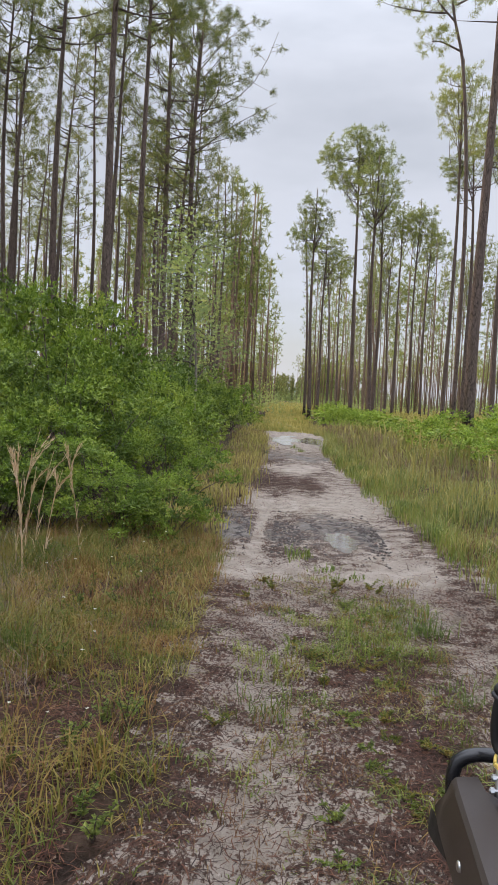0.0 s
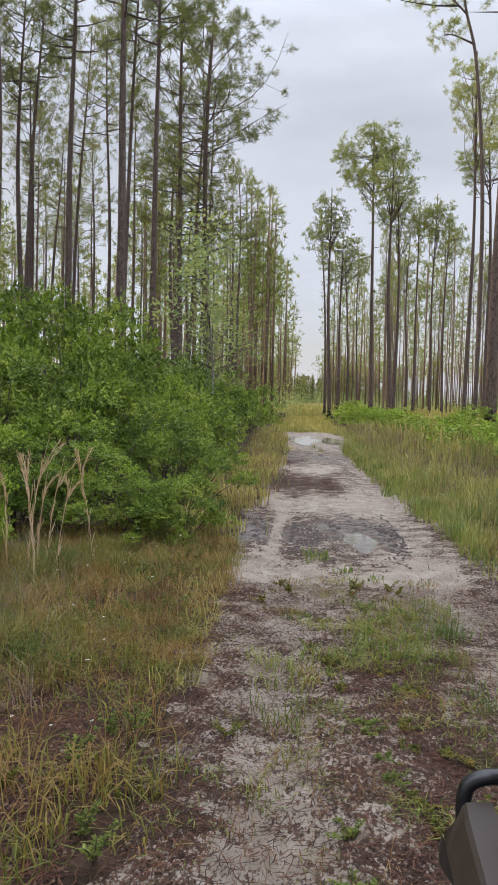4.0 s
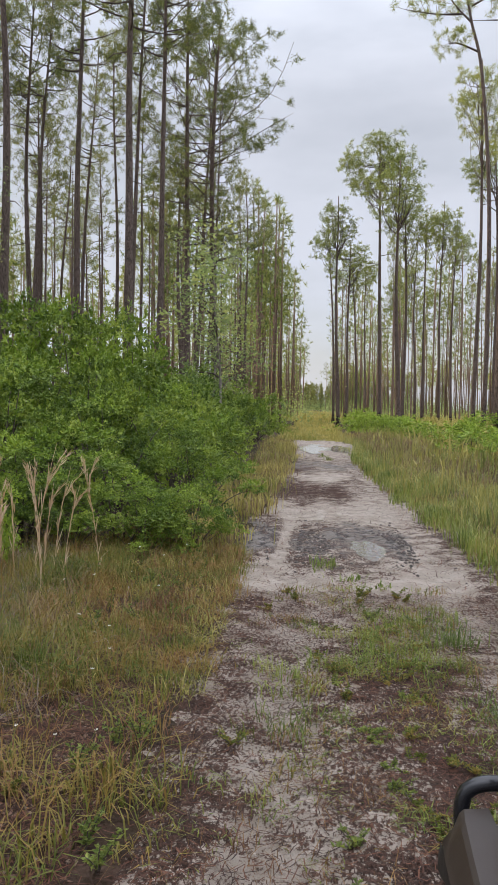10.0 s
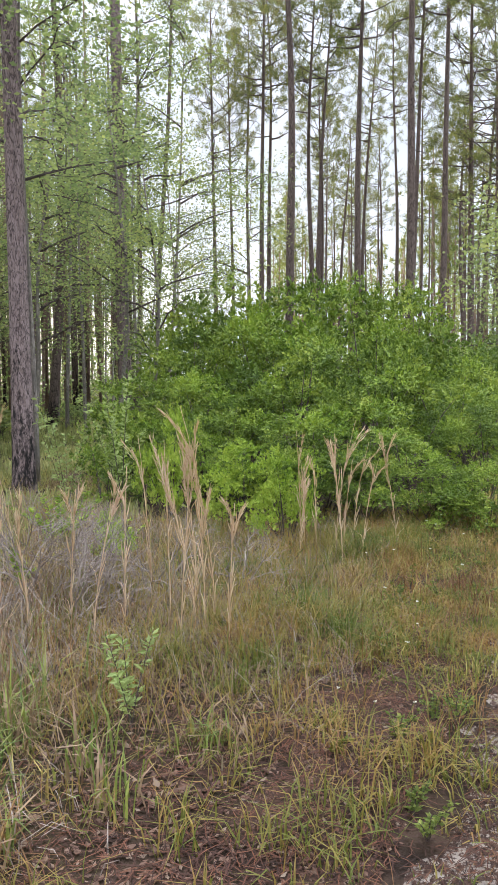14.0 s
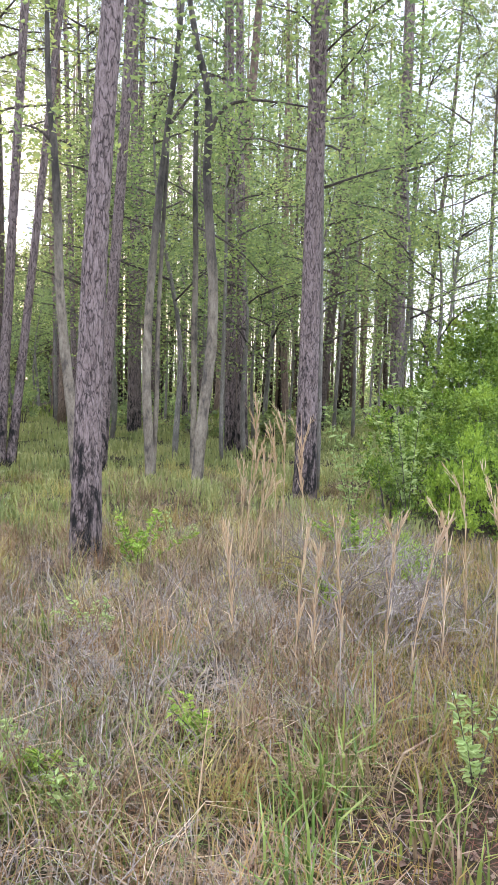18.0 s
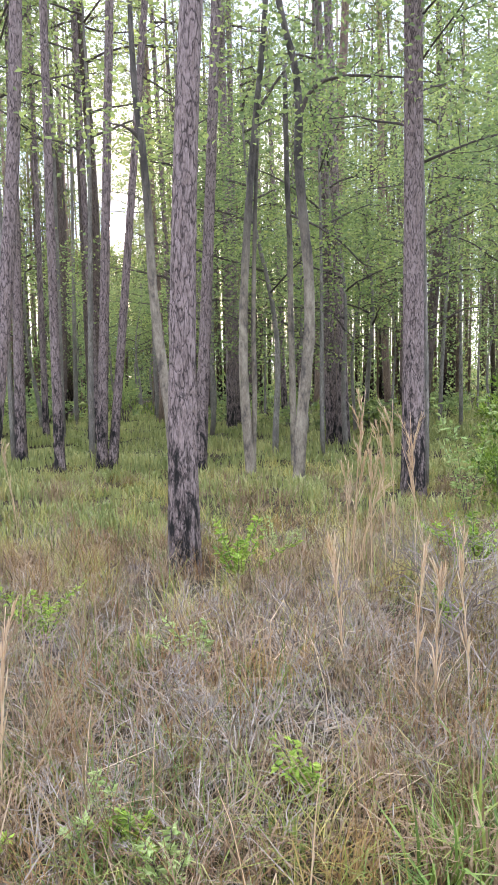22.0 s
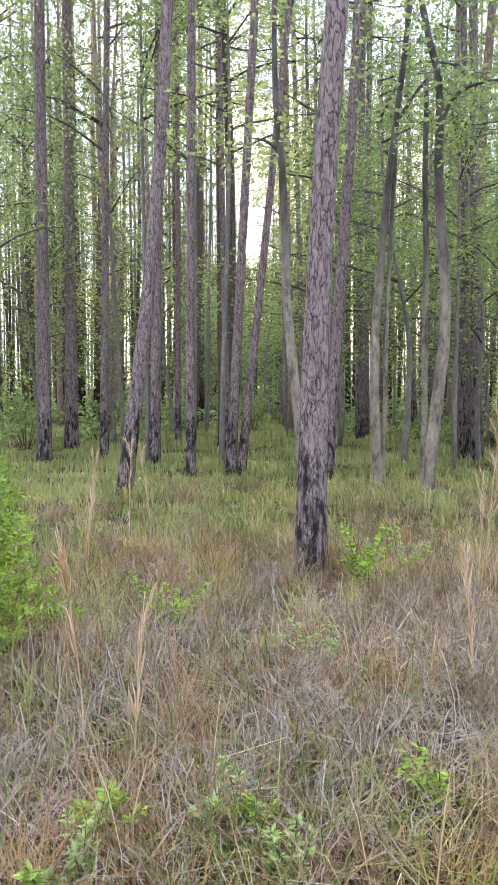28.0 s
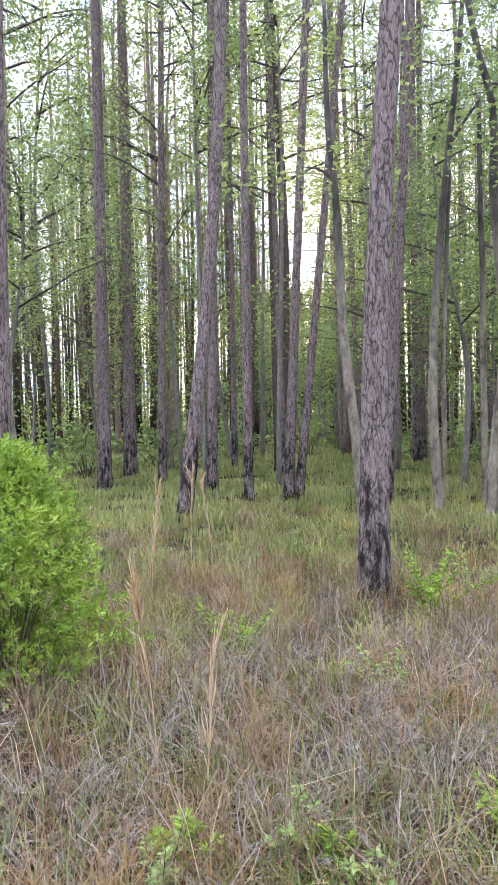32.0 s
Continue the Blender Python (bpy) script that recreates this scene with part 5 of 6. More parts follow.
HEDGE_B = [(-2.8, 17.5, 1.1, 1.8), (-4.4, 18.2, 1.5, 2.6), (-3.0, 20.5, 1.1, 1.8), (-4.8, 21.2, 1.5, 2.6), (-3.0, 23.8, 1.1, 1.9), (-4.6, 25.0, 1.5, 2.4), (-2.8, 27.5, 1.1, 1.9),
           (-2.7, 31.0, 1.2, 2.1), (-4.4, 29.5, 1.6, 2.6), (-2.6, 34.5, 1.1, 1.9), (-9.8, 16.6, 1.5, 3.2), (-7.0, 18.5, 1.8, 3.6), (-8.8, 20.0, 1.8, 3.4), (-6.6, 22.5, 1.8, 3.2),
           (-4.6, 34.5, 1.7, 2.4), (-7.4, 26.5, 2.0, 3.2)]
for n, (x, y, wide, tall) in enumerate(HEDGE_A + HEDGE_B):
    place("shrub", (SHRUBS if y < 13 else FAR_SHRUBS)[n % 4], x, y, rng.uniform(0, 360), wide * (1.12 if y > 10.6 else 1.0), tall * rng.uniform(0.8, 1.05) * (1.18 if y > 10.6 else 1.0) / 1.6, (0.0, 0.0), THICKET, "shrub", "shrubs of the thicket")
place("shrub", upright_bush(68), -5.76, 0.56, 0, 1.0, 1.0, (0, 0), "bright yellow-green bush at the clearing's edge", "shrub")
for n, (x, y, wide, tall) in enumerate([(-1.75, 7.75, 0.5, 0.65), (-2.55, 7.7, 0.6, 0.8), (-3.3, 7.6, 0.62, 0.9), (-4.0, 7.75, 0.65, 0.95), (-4.75, 7.9, 0.65, 1.0)]):
    place("shrub", SHRUBS[(n + 1) % 4], x, y, 70 * n, wide, tall / 1.6, (0, 0), "low green shrub with leaves down to the ground before the thicket", "shrub", "shrubs of the thicket")
BRIGHT_SHRUB = shrub_parts(69, 6000, 0.075, M_FRESH, clumps=22)
for x, y, wide, tall in [(-4.6, 7.1, 0.42, 1.15), (-2.9, 6.45, 0.36, 0.8), (-3.85, 5.0, 0.2, 0.42), (-3.65, 7.1, 0.5, 0.85)]:
    place("shrub", BRIGHT_SHRUB, x, y, rng.uniform(0, 360), wide, tall / 1.6, (0, 0), "low bright green shrub before the thicket", "shrub", "low shrubs")
for x, y, wide, tall in [(-5.85, 7.55, 0.5, 0.95), (-6.6, 8.9, 0.7, 1.35), (-6.1, 8.5, 0.6, 1.0)]:
    place("shrub", shrub_parts(int(70 - 3 * x), 3400, 0.07, M_SHRUB, clumps=22), x, y, 0, wide, tall / 1.6, (0, 0), "soft green leafy bush beside a pine trunk", "shrub", "low shrubs")
for x, y, wide, tall in [(5.2, 19.5, 0.8, 0.9), (6.2, 22.5, 1.1, 1.2), (7.2, 25.5, 1.2, 1.5), (5.6, 26.5, 1.0, 1.1), (8.4, 28.5, 1.3, 1.6), (6.4, 30.0, 1.1, 1.3), (4.8, 33.5, 0.9, 0.9), (3.9, 41, 1.2, 1.3), (3.2, 44, 1.2, 1.4), (5.0, 45, 1.3, 1.3)]:
    place("shrub", RIGHT_SHRUBS[int(y) % 2], x, y, y * 40, wide, tall / 1.6, (0, 0), "yellow-green scrub bush in tall roadside grass", "shrub", "scrub right of the road")
# right of the road: low scrub round the pines
for n in range(46):
    y = rng.uniform(22, 62)
    x = rng.uniform(4.2, 16) if y < 44 else rng.uniform(2.4, 14)
    tawny = x > 5.5 and n % 5 > 0
    place("shrub", (TAWNY if tawny else LOW)[n % 2], x, y, rng.uniform(0, 360), rng.uniform(0.7, 1.5), rng.uniform(0.3, 0.6) if tawny else rng.uniform(0.45, 0.8), (0, 0), "low golden scrub bush in the grassy flatwoods" if tawny else "low green scrub bush in the grassy flatwoods", "shrub", "scrub right of the road")


# ---- grasses ----
def clumped(seed, count, pick, per=9, spread_=0.12):
    """Places in clumps; pick gives a place or None."""
    rng = np.random.default_rng(seed)
    out = []
    while len(out) < count // per:
        p = pick(rng)
        if p is not None:
            out.append(p)
    c = np.repeat(np.array(out), per, 0) + rng.normal(size=(len(out) * per, 2)) * spread_
    return on_ground(c)


def grass(name, seed, count, pick, height, width, mat, label, bend=0.6, per=9, spread_=0.12):
    at = clumped(seed, count, pick, per, spread_)
    v, t = blades_arrays(np.random.default_rng(seed + 1), at, height, width, bend)
    tagged(new(name, mesh_from(name, v, t, mat)), label, "grass", kind="stuff")


def left_of_road(y):
    return float(np.interp(y, EDGE_Y, EDGE_L))


def right_of_road(y):
    return float(np.interp(y, EDGE_Y, EDGE_R))


def fan(a0, a1, d0, d1, power=1.0):
    def pick(r):
        a, d = radians(r.uniform(a0, a1)), d0 + (d1 - d0) * r.uniform() ** power
        x, y = -1.0 - d * math.sin(a), 0.3 + d * math.cos(a)
        if math.hypot(x + 6.05, y - 3.45) < 0.62 and r.uniform() < 0.8:
            return None
        return (x, y) if x < left_of_road(y) - 0.35 else None
    return pick


def verge_left(r):
    y = r.uniform(1.0, 8.2)
    x = left_of_road(y) + 0.05 - abs(r.normal()) * 1.3
    if r.uniform() < (0.76 if y < 4.0 else 0.0):
        return None
    return (x, y)


def verge_far_left(r):
    y = 8 + 26 * r.uniform() ** 1.3
    return (left_of_road(y) - r.uniform(0.05, 1.1), y)


def verge_right(r):
    y = 4 + 35 * r.uniform() ** 1.2
    return (right_of_road(y) + 0.02 + abs(r.normal()) * 1.6, y)


def verge_edge(r):
    y = 3.5 + 22 * r.uniform() ** 1.2
    return (right_of_road(y) - 0.12 + abs(r.normal()) * 0.5, y)


def field_right(r):
    y = 18 + 90 * r.uniform()
    return (max(right_of_road(y), 1.5) + 2.0 + r.uniform(0, 1) * 0.32 * y, y)


def crown_of_road(r):
    y = r.uniform(1.6, 6.6)
    wide = 0.33 if y > 3.3 else 0.45
    x = 0.48 - 0.04 * (y - 4) + r.normal() * wide
    if math.sin(x * 5 + 2 * math.sin(y * 2.3)) * math.sin(y * 4.1 + x) < -0.25:
        return None
    return (x, y)


def thatch(name, seed, count, pick, length, width, mat, label, droop=1.0, per=9, spread_=0.12):
    at = clumped(seed, count, pick, per, spread_)
    rng = np.random.default_rng(seed + 1)
    size = np.repeat(rng.uniform(0.55, 1.3, len(at) // per), per)
    v, t = arched_arrays(rng, at, length, width, droop, size)
    tagged(new(name, mesh_from(name, v, t, mat)), label, "grass", kind="stuff")


def road_end(r):
    y = 36 + 90 * r.uniform() ** 1.4
    return (r.uniform(-1.6, 1.6), y)


def far_field(r):
    y = 85 + 260 * r.uniform() ** 1.4
    return (r.uniform(-0.12, 0.42) * y * 0.9, y)


def tawny_right(r):
    y = 15 + 25 * r.uniform()
    return (right_of_road(y) + 0.5 + abs(r.normal()) * 1.5, y)


STRAW_LABEL = "dry straw-coloured grass thatch of the clearing"
thatch("meadow_grass", 71, 16000, fan(34, 98, 1.2, 7.5, 0.75), 0.52, 0.0052, M_STRAW, STRAW_LABEL, 1.2, 60, 0.06)
thatch("meadow_grass", 98, 450, fan(34, 98, 1.4, 7, 0.7), 0.6, 0.005, M_PLUME, "pale bent dry grass blades in the thatch", 1.4, 8, 0.12)
thatch("meadow_grass", 85, 11000, fan(34, 98, 1.2, 8, 0.75), 0.46, 0.005, M_RUST, "reddish-brown dead grass in the thatch", 1.1, 60, 0.06)
thatch("meadow_grass", 72, 20000, fan(34, 98, 5.5, 12.5, 0.85), 0.34, 0.0078, M_STRAW, STRAW_LABEL, 1.2, 70, 0.07)
grass("meadow_grass", 73, 54000, fan(30, 100, 10.5, 34, 0.9), 0.28, 0.026, M_PALE_GRASS, "fresh green grass under the forest trees", 0.7)
grass("meadow_grass", 69, 52000, fan(30, 100, 7.0, 30, 0.9), 0.21, 0.02, M_PALE_GRASS, "pale yellow-green grass under the forest trees", 0.7)
grass("meadow_grass", 86, 8000, fan(30, 100, 32, 62, 1.0), 0.5, 0.06, M_GREEN, "fresh green grass under the forest trees", 0.7, 8, 0.3)
thatch("meadow_grass", 90, 5000, fan(8, 36, 2.5, 7.2, 0.7), 0.36, 0.0045, M_STRAW, "dry tangled grass before the thicket", 1.1, 14, 0.12)
thatch("meadow_grass", 91, 4000, fan(8, 36, 3.0, 7.4, 0.7), 0.34, 0.0045, M_GREY, "dead grey tangle before the thicket", 1.4, 40, 0.25)
thatch("meadow_grass", 92, 7000, fan(8, 36, 2.5, 7.2, 0.7), 0.36, 0.006, M_OLIVE, "olive grass before the thicket", 0.9, 14, 0.12)
thatch("meadow_grass", 74, 8000, fan(34, 98, 1.4, 13, 0.8), 0.36, 0.006, M_OLIVE, "olive grass blades among the dry thatch", 0.9, 30, 0.07)
thatch("meadow_grass", 82, 5000, fan(34, 98, 1.4, 9, 0.8), 0.46, 0.0065, M_GREEN, "green grass blades among the dry thatch", 0.8, 16, 0.07)
thatch("meadow_grass", 83, 11000, fan(34, 98, 1.2, 8, 0.75), 0.40, 0.0055, M_GREY, "dead grey grass and fine twigs in the thatch", 1.6, 110, 0.24)
thatch("meadow_grass", 89, 17000, fan(34, 98, 4.5, 14, 0.9), 0.34, 0.008, M_GOLD, "yellow-green grass blades of the clearing", 1.0, 60, 0.07)
grass("verge_grass", 75, 11000, verge_left, 0.22, 0.006, M_OLIVE, "olive and brown grass on the road verge", 1.7, 26, 0.07)
thatch("verge_grass", 84, 5000, verge_left, 0.34, 0.0045, M_RUST, "rusty dead grass on the road verge", 1.1, 30, 0.06)
thatch("verge_grass", 87, 2400, verge_left, 0.28, 0.006, M_GOLD, "yellow-green and tan grass on the road verge", 1.2, 26, 0.06)
grass("verge_grass", 76, 10000, verge_left, 0.22, 0.007, M_OLIVE, "olive-green grass tufts on the road verge", 1.5, 30, 0.05)
grass("verge_grass", 96, 5000, verge_far_left, 0.34, 0.012, M_STRAW, "tan dry grass along the thicket", 0.7, 14, 0.12)
grass("verge_grass", 77, 7000, verge_far_left, 0.38, 0.014, M_GOLD, "tawny grass along the thicket", 0.6, 14, 0.12)
grass("verge_grass", 78, 14000, verge_right, 0.36, 0.012, M_PALE_GRASS, "tall green grass on the road verge", 0.8, 14, 0.12)
grass("verge_grass", 94, 9000, verge_edge, 0.36, 0.010, M_GREEN, "fresh green grass at the edge of the track", 0.7, 16, 0.08)
thatch("verge_grass", 95, 4000, verge_edge, 0.3, 0.006, M_RUST, "dead brown grass at the edge of the track", 1.3, 14, 0.1)
# gold of the next two grasses also puts sunlight into their colour
grass("verge_grass", 79, 10000, verge_right, 0.52, 0.010, M_GOLD, "tall dry grass on the road verge", 0.6, 14, 0.12)
grass("field_grass", 80, 22000, field_right, 0.7, 0.06, M_GOLD, "golden and green grass under the open pines", 0.5, 12, 0.6)
grass("field_grass", 88, 13000, road_end, 0.3, 0.04, M_GOLD, "pale grass over the far end of the track", 0.6, 10, 0.3)
grass("field_grass", 101, 14000, far_field, 0.75, 0.2, M_GOLD, "golden grass between the distant trunks", 0.5, 8, 1.2)
grass("verge_grass", 102, 7000, tawny_right, 0.5, 0.012, M_STRAW, "pinkish-tan dry grass on the road verge", 0.6, 16, 0.14)
grass("road_grass", 81, 5000, crown_of_road, 0.12, 0.006, M_GREEN, "short green tufts on the crown of the track", 1.6, 18, 0.05)
grass("road_grass", 97, 3000, crown_of_road, 0.12, 0.005, M_OLIVE, "short olive tufts on the crown of the track", 1.7, 18, 0.05)
thatch("road_grass", 93, 3500, crown_of_road, 0.13, 0.0035, M_RUST, "dead reddish-brown grass on the crown of the track", 1.3, 14, 0.09)


def behind(r):
    a, d = r.uniform(radians(100), radians(350)), 1.5 + 16 * r.uniform()
    x, y = -0.5 - d * math.sin(a), d * math.cos(a)
    return None if left_of_road(y) - 0.2 < x < right_of_road(y) + 0.2 else (x, y)


thatch("meadow_grass", 99, 6000, behind, 0.42, 0.012, M_STRAW, "dry grass of the clearing beyond the quad bike", 1.1, 10, 0.2)
grass("meadow_grass", 100, 5000, behind, 0.35, 0.012, M_OLIVE, "olive grass of the clearing beyond the quad bike", 0.9, 10, 0.2)
for n in range(28):
    a, d = radians(rng.uniform(36, 96)), rng.uniform(19, 42)
    place("shrub", DULL[n % 2], -1 - d * math.sin(a), 0.3 + d * math.cos(a), rng.uniform(0, 360), rng.uniform(0.7, 1.4), rng.uniform(0.45, 0.95), (0, 0), "low dull green undergrowth bush beneath the forest trees", "shrub", "undergrowth of the wood")


# ---- tall dry plume grasses, each stem by itself ----
def plume_grass(x, y, top, lean, seed, label, big=1.0):
    rng = np.random.default_rng(seed)
    foot = new("plume_grass")
    foot.location = (x, y, float(hill(x, y)))
    k = np.linspace(0, 1, 8)
    line = np.column_stack([lean[0] * k ** 1.8, lean[1] * k ** 1.8, k * top])
    stem, plume, dry = Bag(), Bag(), Bag()
    stem.add(*tube_arrays(line, 0.0034 * (1 - 0.5 * k) * big, 5))
    way = unit(line[-1] - line[-3])
    for tip in range(rng.integers(1, 3) if big == 1.0 else 2):
        # each head is a soft narrow plume that arches over at its tip
        n = int(34 * big)
        u0 = rng.uniform(0.62, 0.8)
        foot_ = np.array([np.interp(u0, k, line[:, i]) for i in range(3)])
        out = unit(way + rng.normal(size=3) * 0.07)
        a = rng.uniform(0, 2 * math.pi)
        bow = np.array((math.cos(a), math.sin(a), -0.3)) * rng.uniform(0.05, 0.4)
        reach = (1.0 - u0) * top * rng.uniform(0.85, 1.15)
        s_ = np.sort(rng.uniform(0.02, 0.95, n))[:, None]
        rib = np.linspace(0, 1, 6)[:, None]
        stem.add(*tube_arrays(foot_ + reach * (out * rib + bow * rib ** 2), np.linspace(0.0026, 0.0008, 6) * big, 4))
        at = foot_ + reach * (out * s_ + bow * s_ ** 2) + rng.normal(size=(n, 3)) * 0.003
        plume.add(*leaves_arrays(rng, at, 0.075 * big, along=(out + 2 * bow * s_) * 3.4 + rng.normal(size=(n, 3)) * 0.25, narrow=0.085, fold=0.04))
    n = 9
    u = rng.uniform(0.15, 0.75, n)
    at = np.stack([np.interp(u, k, line[:, i]) for i in range(3)], 1)
    plume.add(*leaves_arrays(rng, at, 0.17, along=way * 5.0 + rng.normal(size=(n, 3)) * 0.15, narrow=0.05, fold=0.04))
    u = rng.uniform(0.05, 0.6, 7)
    at = np.stack([np.interp(u, k, line[:, i]) for i in range(3)], 1)
    v, t = blades_arrays(rng, at, 0.26, 0.007, 1.0)
    dry.add(v, t)
    child("stem", stem.mesh("stem", M_PLUME, True), foot)
    child("plume", plume.mesh("plume", M_PLUME), foot, "feathery tan seed plume")
    tagged(child("dry_blades", dry.mesh("dry_blades", M_PLUME), foot), kind="stuff")
    tagged(foot, label, "grass", "plume grasses")


PLUMES_A = [(-2.48, 3.89, 1.37), (-2.24, 3.68, 1.19), (-2.62, 3.92, 1.16), (-2.66, 6.15, 1.11), (-2.38, 6.25, 1.06), (-2.17, 6.33, 1.21), (-1.98, 6.39, 1.1), (-2.98, 4.16, 1.16),
            (-2.78, 3.69, 0.94), (-2.99, 3.52, 0.9), (-2.48, 6.11, 0.84), (-2.19, 6.32, 0.88), (-2.1, 6.5, 1.0), (-2.3, 3.75, 1.05)]
PLUMES_B = [(-4.81, 4.26, 1.53), (-4.71, 4.22, 1.24), (-4.58, 4.47, 1.36), (-3.84, 2.98, 0.8), (-3.16, 3.05, 0.8), (-3.24, 3.24, 0.94), (-4.67, 4.26, 1.3), (-4.75, 4.35, 1.1),
            (-4.06, 0.95, 1.05), (-3.95, 1.3, 0.78), (-3.96, 0.29, 1.23), (-7.67, 2.13, 1.07), (-8.53, 2.74, 1.15), (-3.3, 3.1, 0.85)]
rng = np.random.default_rng(8)
for n, (x, y, top) in enumerate(PLUMES_A + PLUMES_B):
    lx, ly = rng.normal(size=2) * 0.09
    plume_grass(x - lx, y - ly, top, (lx, ly), 200 + n, "tall tan plume grass stem with feathery seed head", 1.15 if n in (0, 1, 14, 22) else 1.0)
    for k in range(1 if top > 1.0 and y > 2 else 0):
        dx, dy = rng.normal(size=2) * 0.13
        lx, ly = rng.normal(size=2) * 0.12
        plume_grass(x + dx - lx, y + dy - ly, top * rng.uniform(0.65, 0.95), (lx, ly), 240 + 2 * n + k, "tan plume grass stem beside a taller one")


# ---- dead twiggy bushes ----
def dead_bush(x, y, tall, wide, seed):
    rng = np.random.default_rng(seed)
    foot = new("dead_bush")
    foot.location = (x, y, float(hill(x, y)))
    twigs = Bag()

    def grow(p, d, L, r, depth):
        q = p + d * L
        mid = (p + q) / 2 + rng.normal(size=3) * L * 0.08
        twigs.add(*tube_arrays(np.stack([p, mid, q]), np.array((r, r * 0.8, r * 0.6)), 4 if depth < 2 else 3))
        if depth < 4:
            for _ in range(rng.integers(2, 4)):
                grow(q, unit(d + rng.normal(size=3) * 0.55 + (0, 0, 0.1)), L * rng.uniform(0.55, 0.85), r * 0.62, depth + 1)

    for _ in range(5):
        grow(np.array((0, 0, -0.03)) + rng.normal(size=3) * (0.06, 0.06, 0), unit(rng.normal(size=3) * (wide, wide, 0.2) + (0, 0, 1.0)), tall * 0.34, 0.0092, 0)
    tagged(child("twigwork", twigs.mesh("twigwork", M_GREY), foot), kind="stuff")
    tagged(foot, "dead grey leafless twiggy bush in the grass", "bush", "dead bushes")


for n, (x, y, tall, wide) in enumerate([(-3.55, 3.75, 0.85, 0.8), (-4.0, 4.3, 0.9, 0.7), (-3.0, 1.75, 0.42, 1.2), (-3.35, 1.3, 0.4, 1.3), (-3.7, 2.2, 0.45, 1.0), (-3.1, 4.6, 0.8, 0.8), (-3.8, 0.7, 0.4, 1.2), (-4.6, 3.5, 0.6, 0.9), (-3.95, 0.4, 0.35, 1.4), (-3.45, 1.7, 0.4, 1.3), (-2.75, 2.6, 0.4, 1.2), (-3.9, 3.2, 0.5, 1.1), (-4.4, 1.3, 0.4, 1.3), (-4.8, 0.3, 0.4, 1.2), (-4.9, 2.7, 0.45, 1.2), (-3.2, 3.5, 0.7, 0.9), (-3.9, 4.6, 0.8, 0.8), (-2.6, 4.9, 0.6, 0.9), (-3.3, 0.2, 0.36, 1.4), (-3.6, -0.3, 0.36, 1.4), (-4.2, -0.1, 0.38, 1.3), (-2.9, 1.1, 0.34, 1.5), (-3.6, 2.6, 0.42, 1.2), (-4.2, 2.1, 0.4, 1.3), (-4.3, 3.0, 0.5, 1.1), (-3.4, 4.1, 0.8, 0.8), (-3.75, 3.95, 0.95, 0.7), (-5.1, 1.5, 0.4, 1.3), (-5.2, 2.2, 0.4, 1.3)]):
    dead_bush(x, y, tall, wide, 300 + n)


# ---- green saplings and herbs ----
def herb(name, x, y, tall, mat, seed, label, leaf=0.07, stems=4, wide=0.5):
    rng = np.random.default_rng(seed)
    foot = new(name)
    foot.location = (x, y, float(hill(x, y)))
    wood, leaves = Bag(), Bag()
    for _ in range(stems):
        k = np.linspace(0, 1, 6)
        lx, ly = rng.normal(size=2) * wide * tall
        h = tall * rng.uniform(0.6, 1.05)
        line = np.column_stack([lx * k ** 1.3, ly * k ** 1.3, k * h - 0.01])
        wood.add(*tube_arrays(line, 0.004 * (1.1 - 0.8 * k), 4))
        n = 46
        u = rng.uniform(0.25, 1.0, n)
        at = np.stack([np.interp(u, k, line[:, i]) for i in range(3)], 1)
        a = rng.uniform(0, 6.283, n)
        leaves.add(*leaves_arrays(rng, at, leaf * 0.78, along=np.stack([np.cos(a), np.sin(a), np.full(n, 0.35)], 1) * 1.6, narrow=0.4))
    tagged(child("stemwork", wood.mesh("stemwork", M_TWIG), foot), kind="stuff")
    tagged(child("leaves", leaves.mesh("leaves", mat), foot), kind="stuff")
    tagged(foot, label, "plant", "herbs in the grass")


M_PALE_LEAF = leaf_material("pale_sage_leaves", [(0.0, (0.24, 0.32, 0.11)), (1.0, (0.40, 0.47, 0.19))], 0.35)
herb("herb", -2.06, 2.73, 0.46, M_PALE_LEAF, 400, "pale sage-green herb with upright leaves", 0.055, 4, 0.12)
HERBS = [(-4.4, 2.5, 0.3), (-5.75, 3.75, 0.5), (-5.62, 1.97, 0.45), (-3.41, 1.38, 0.3), (-3.1, 2.2, 0.3), (-5.4, 2.0, 0.35), (-2.97, 1.45, 0.25), (-3.9, 4.0, 0.4),
         (-3.2, 1.45, 0.25), (-3.3, 0.85, 0.3), (-3.0, 0.75, 0.3), (-3.45, 0.95, 0.3), (-6.15, 4.45, 0.4), (-4.7, 5.4, 0.5), (-3.9, 5.2, 0.45), (-6.6, 8.6, 0.9), (-6.1, 8.2, 0.8)]
for n, (x, y, tall) in enumerate(HERBS):
    herb("sapling", x, y, tall, M_YELLOW if n % 3 else M_PALE_LEAF, 410 + n, "small fresh green sapling in dry grass", 0.05 + 0.025 * (tall >= 0.5), 6 if tall < 0.5 else 12, 0.35 if tall != 0.5 else 0.5)


rng = np.random.default_rng(9)
for n in range(34):
    y = rng.uniform(2.2, 7.6)
    herb("weed", left_of_road(y) - abs(rng.normal()) * 0.9 - 0.1, y, rng.uniform(0.1, 0.24), M_GREEN if n % 2 else M_OLIVE, 500 + n, "small leafy green weed on the road verge", 0.035, 3, 0.4)


for n in range(54):
    y = rng.uniform(2.2, 6.4)
    herb("weed", 0.45 + rng.normal() * 0.26, y, rng.uniform(0.04, 0.09), M_OLIVE if n % 3 else M_GREEN, 700 + n, "low leafy olive weed on the crown of the track", 0.026, 4, 0.8)


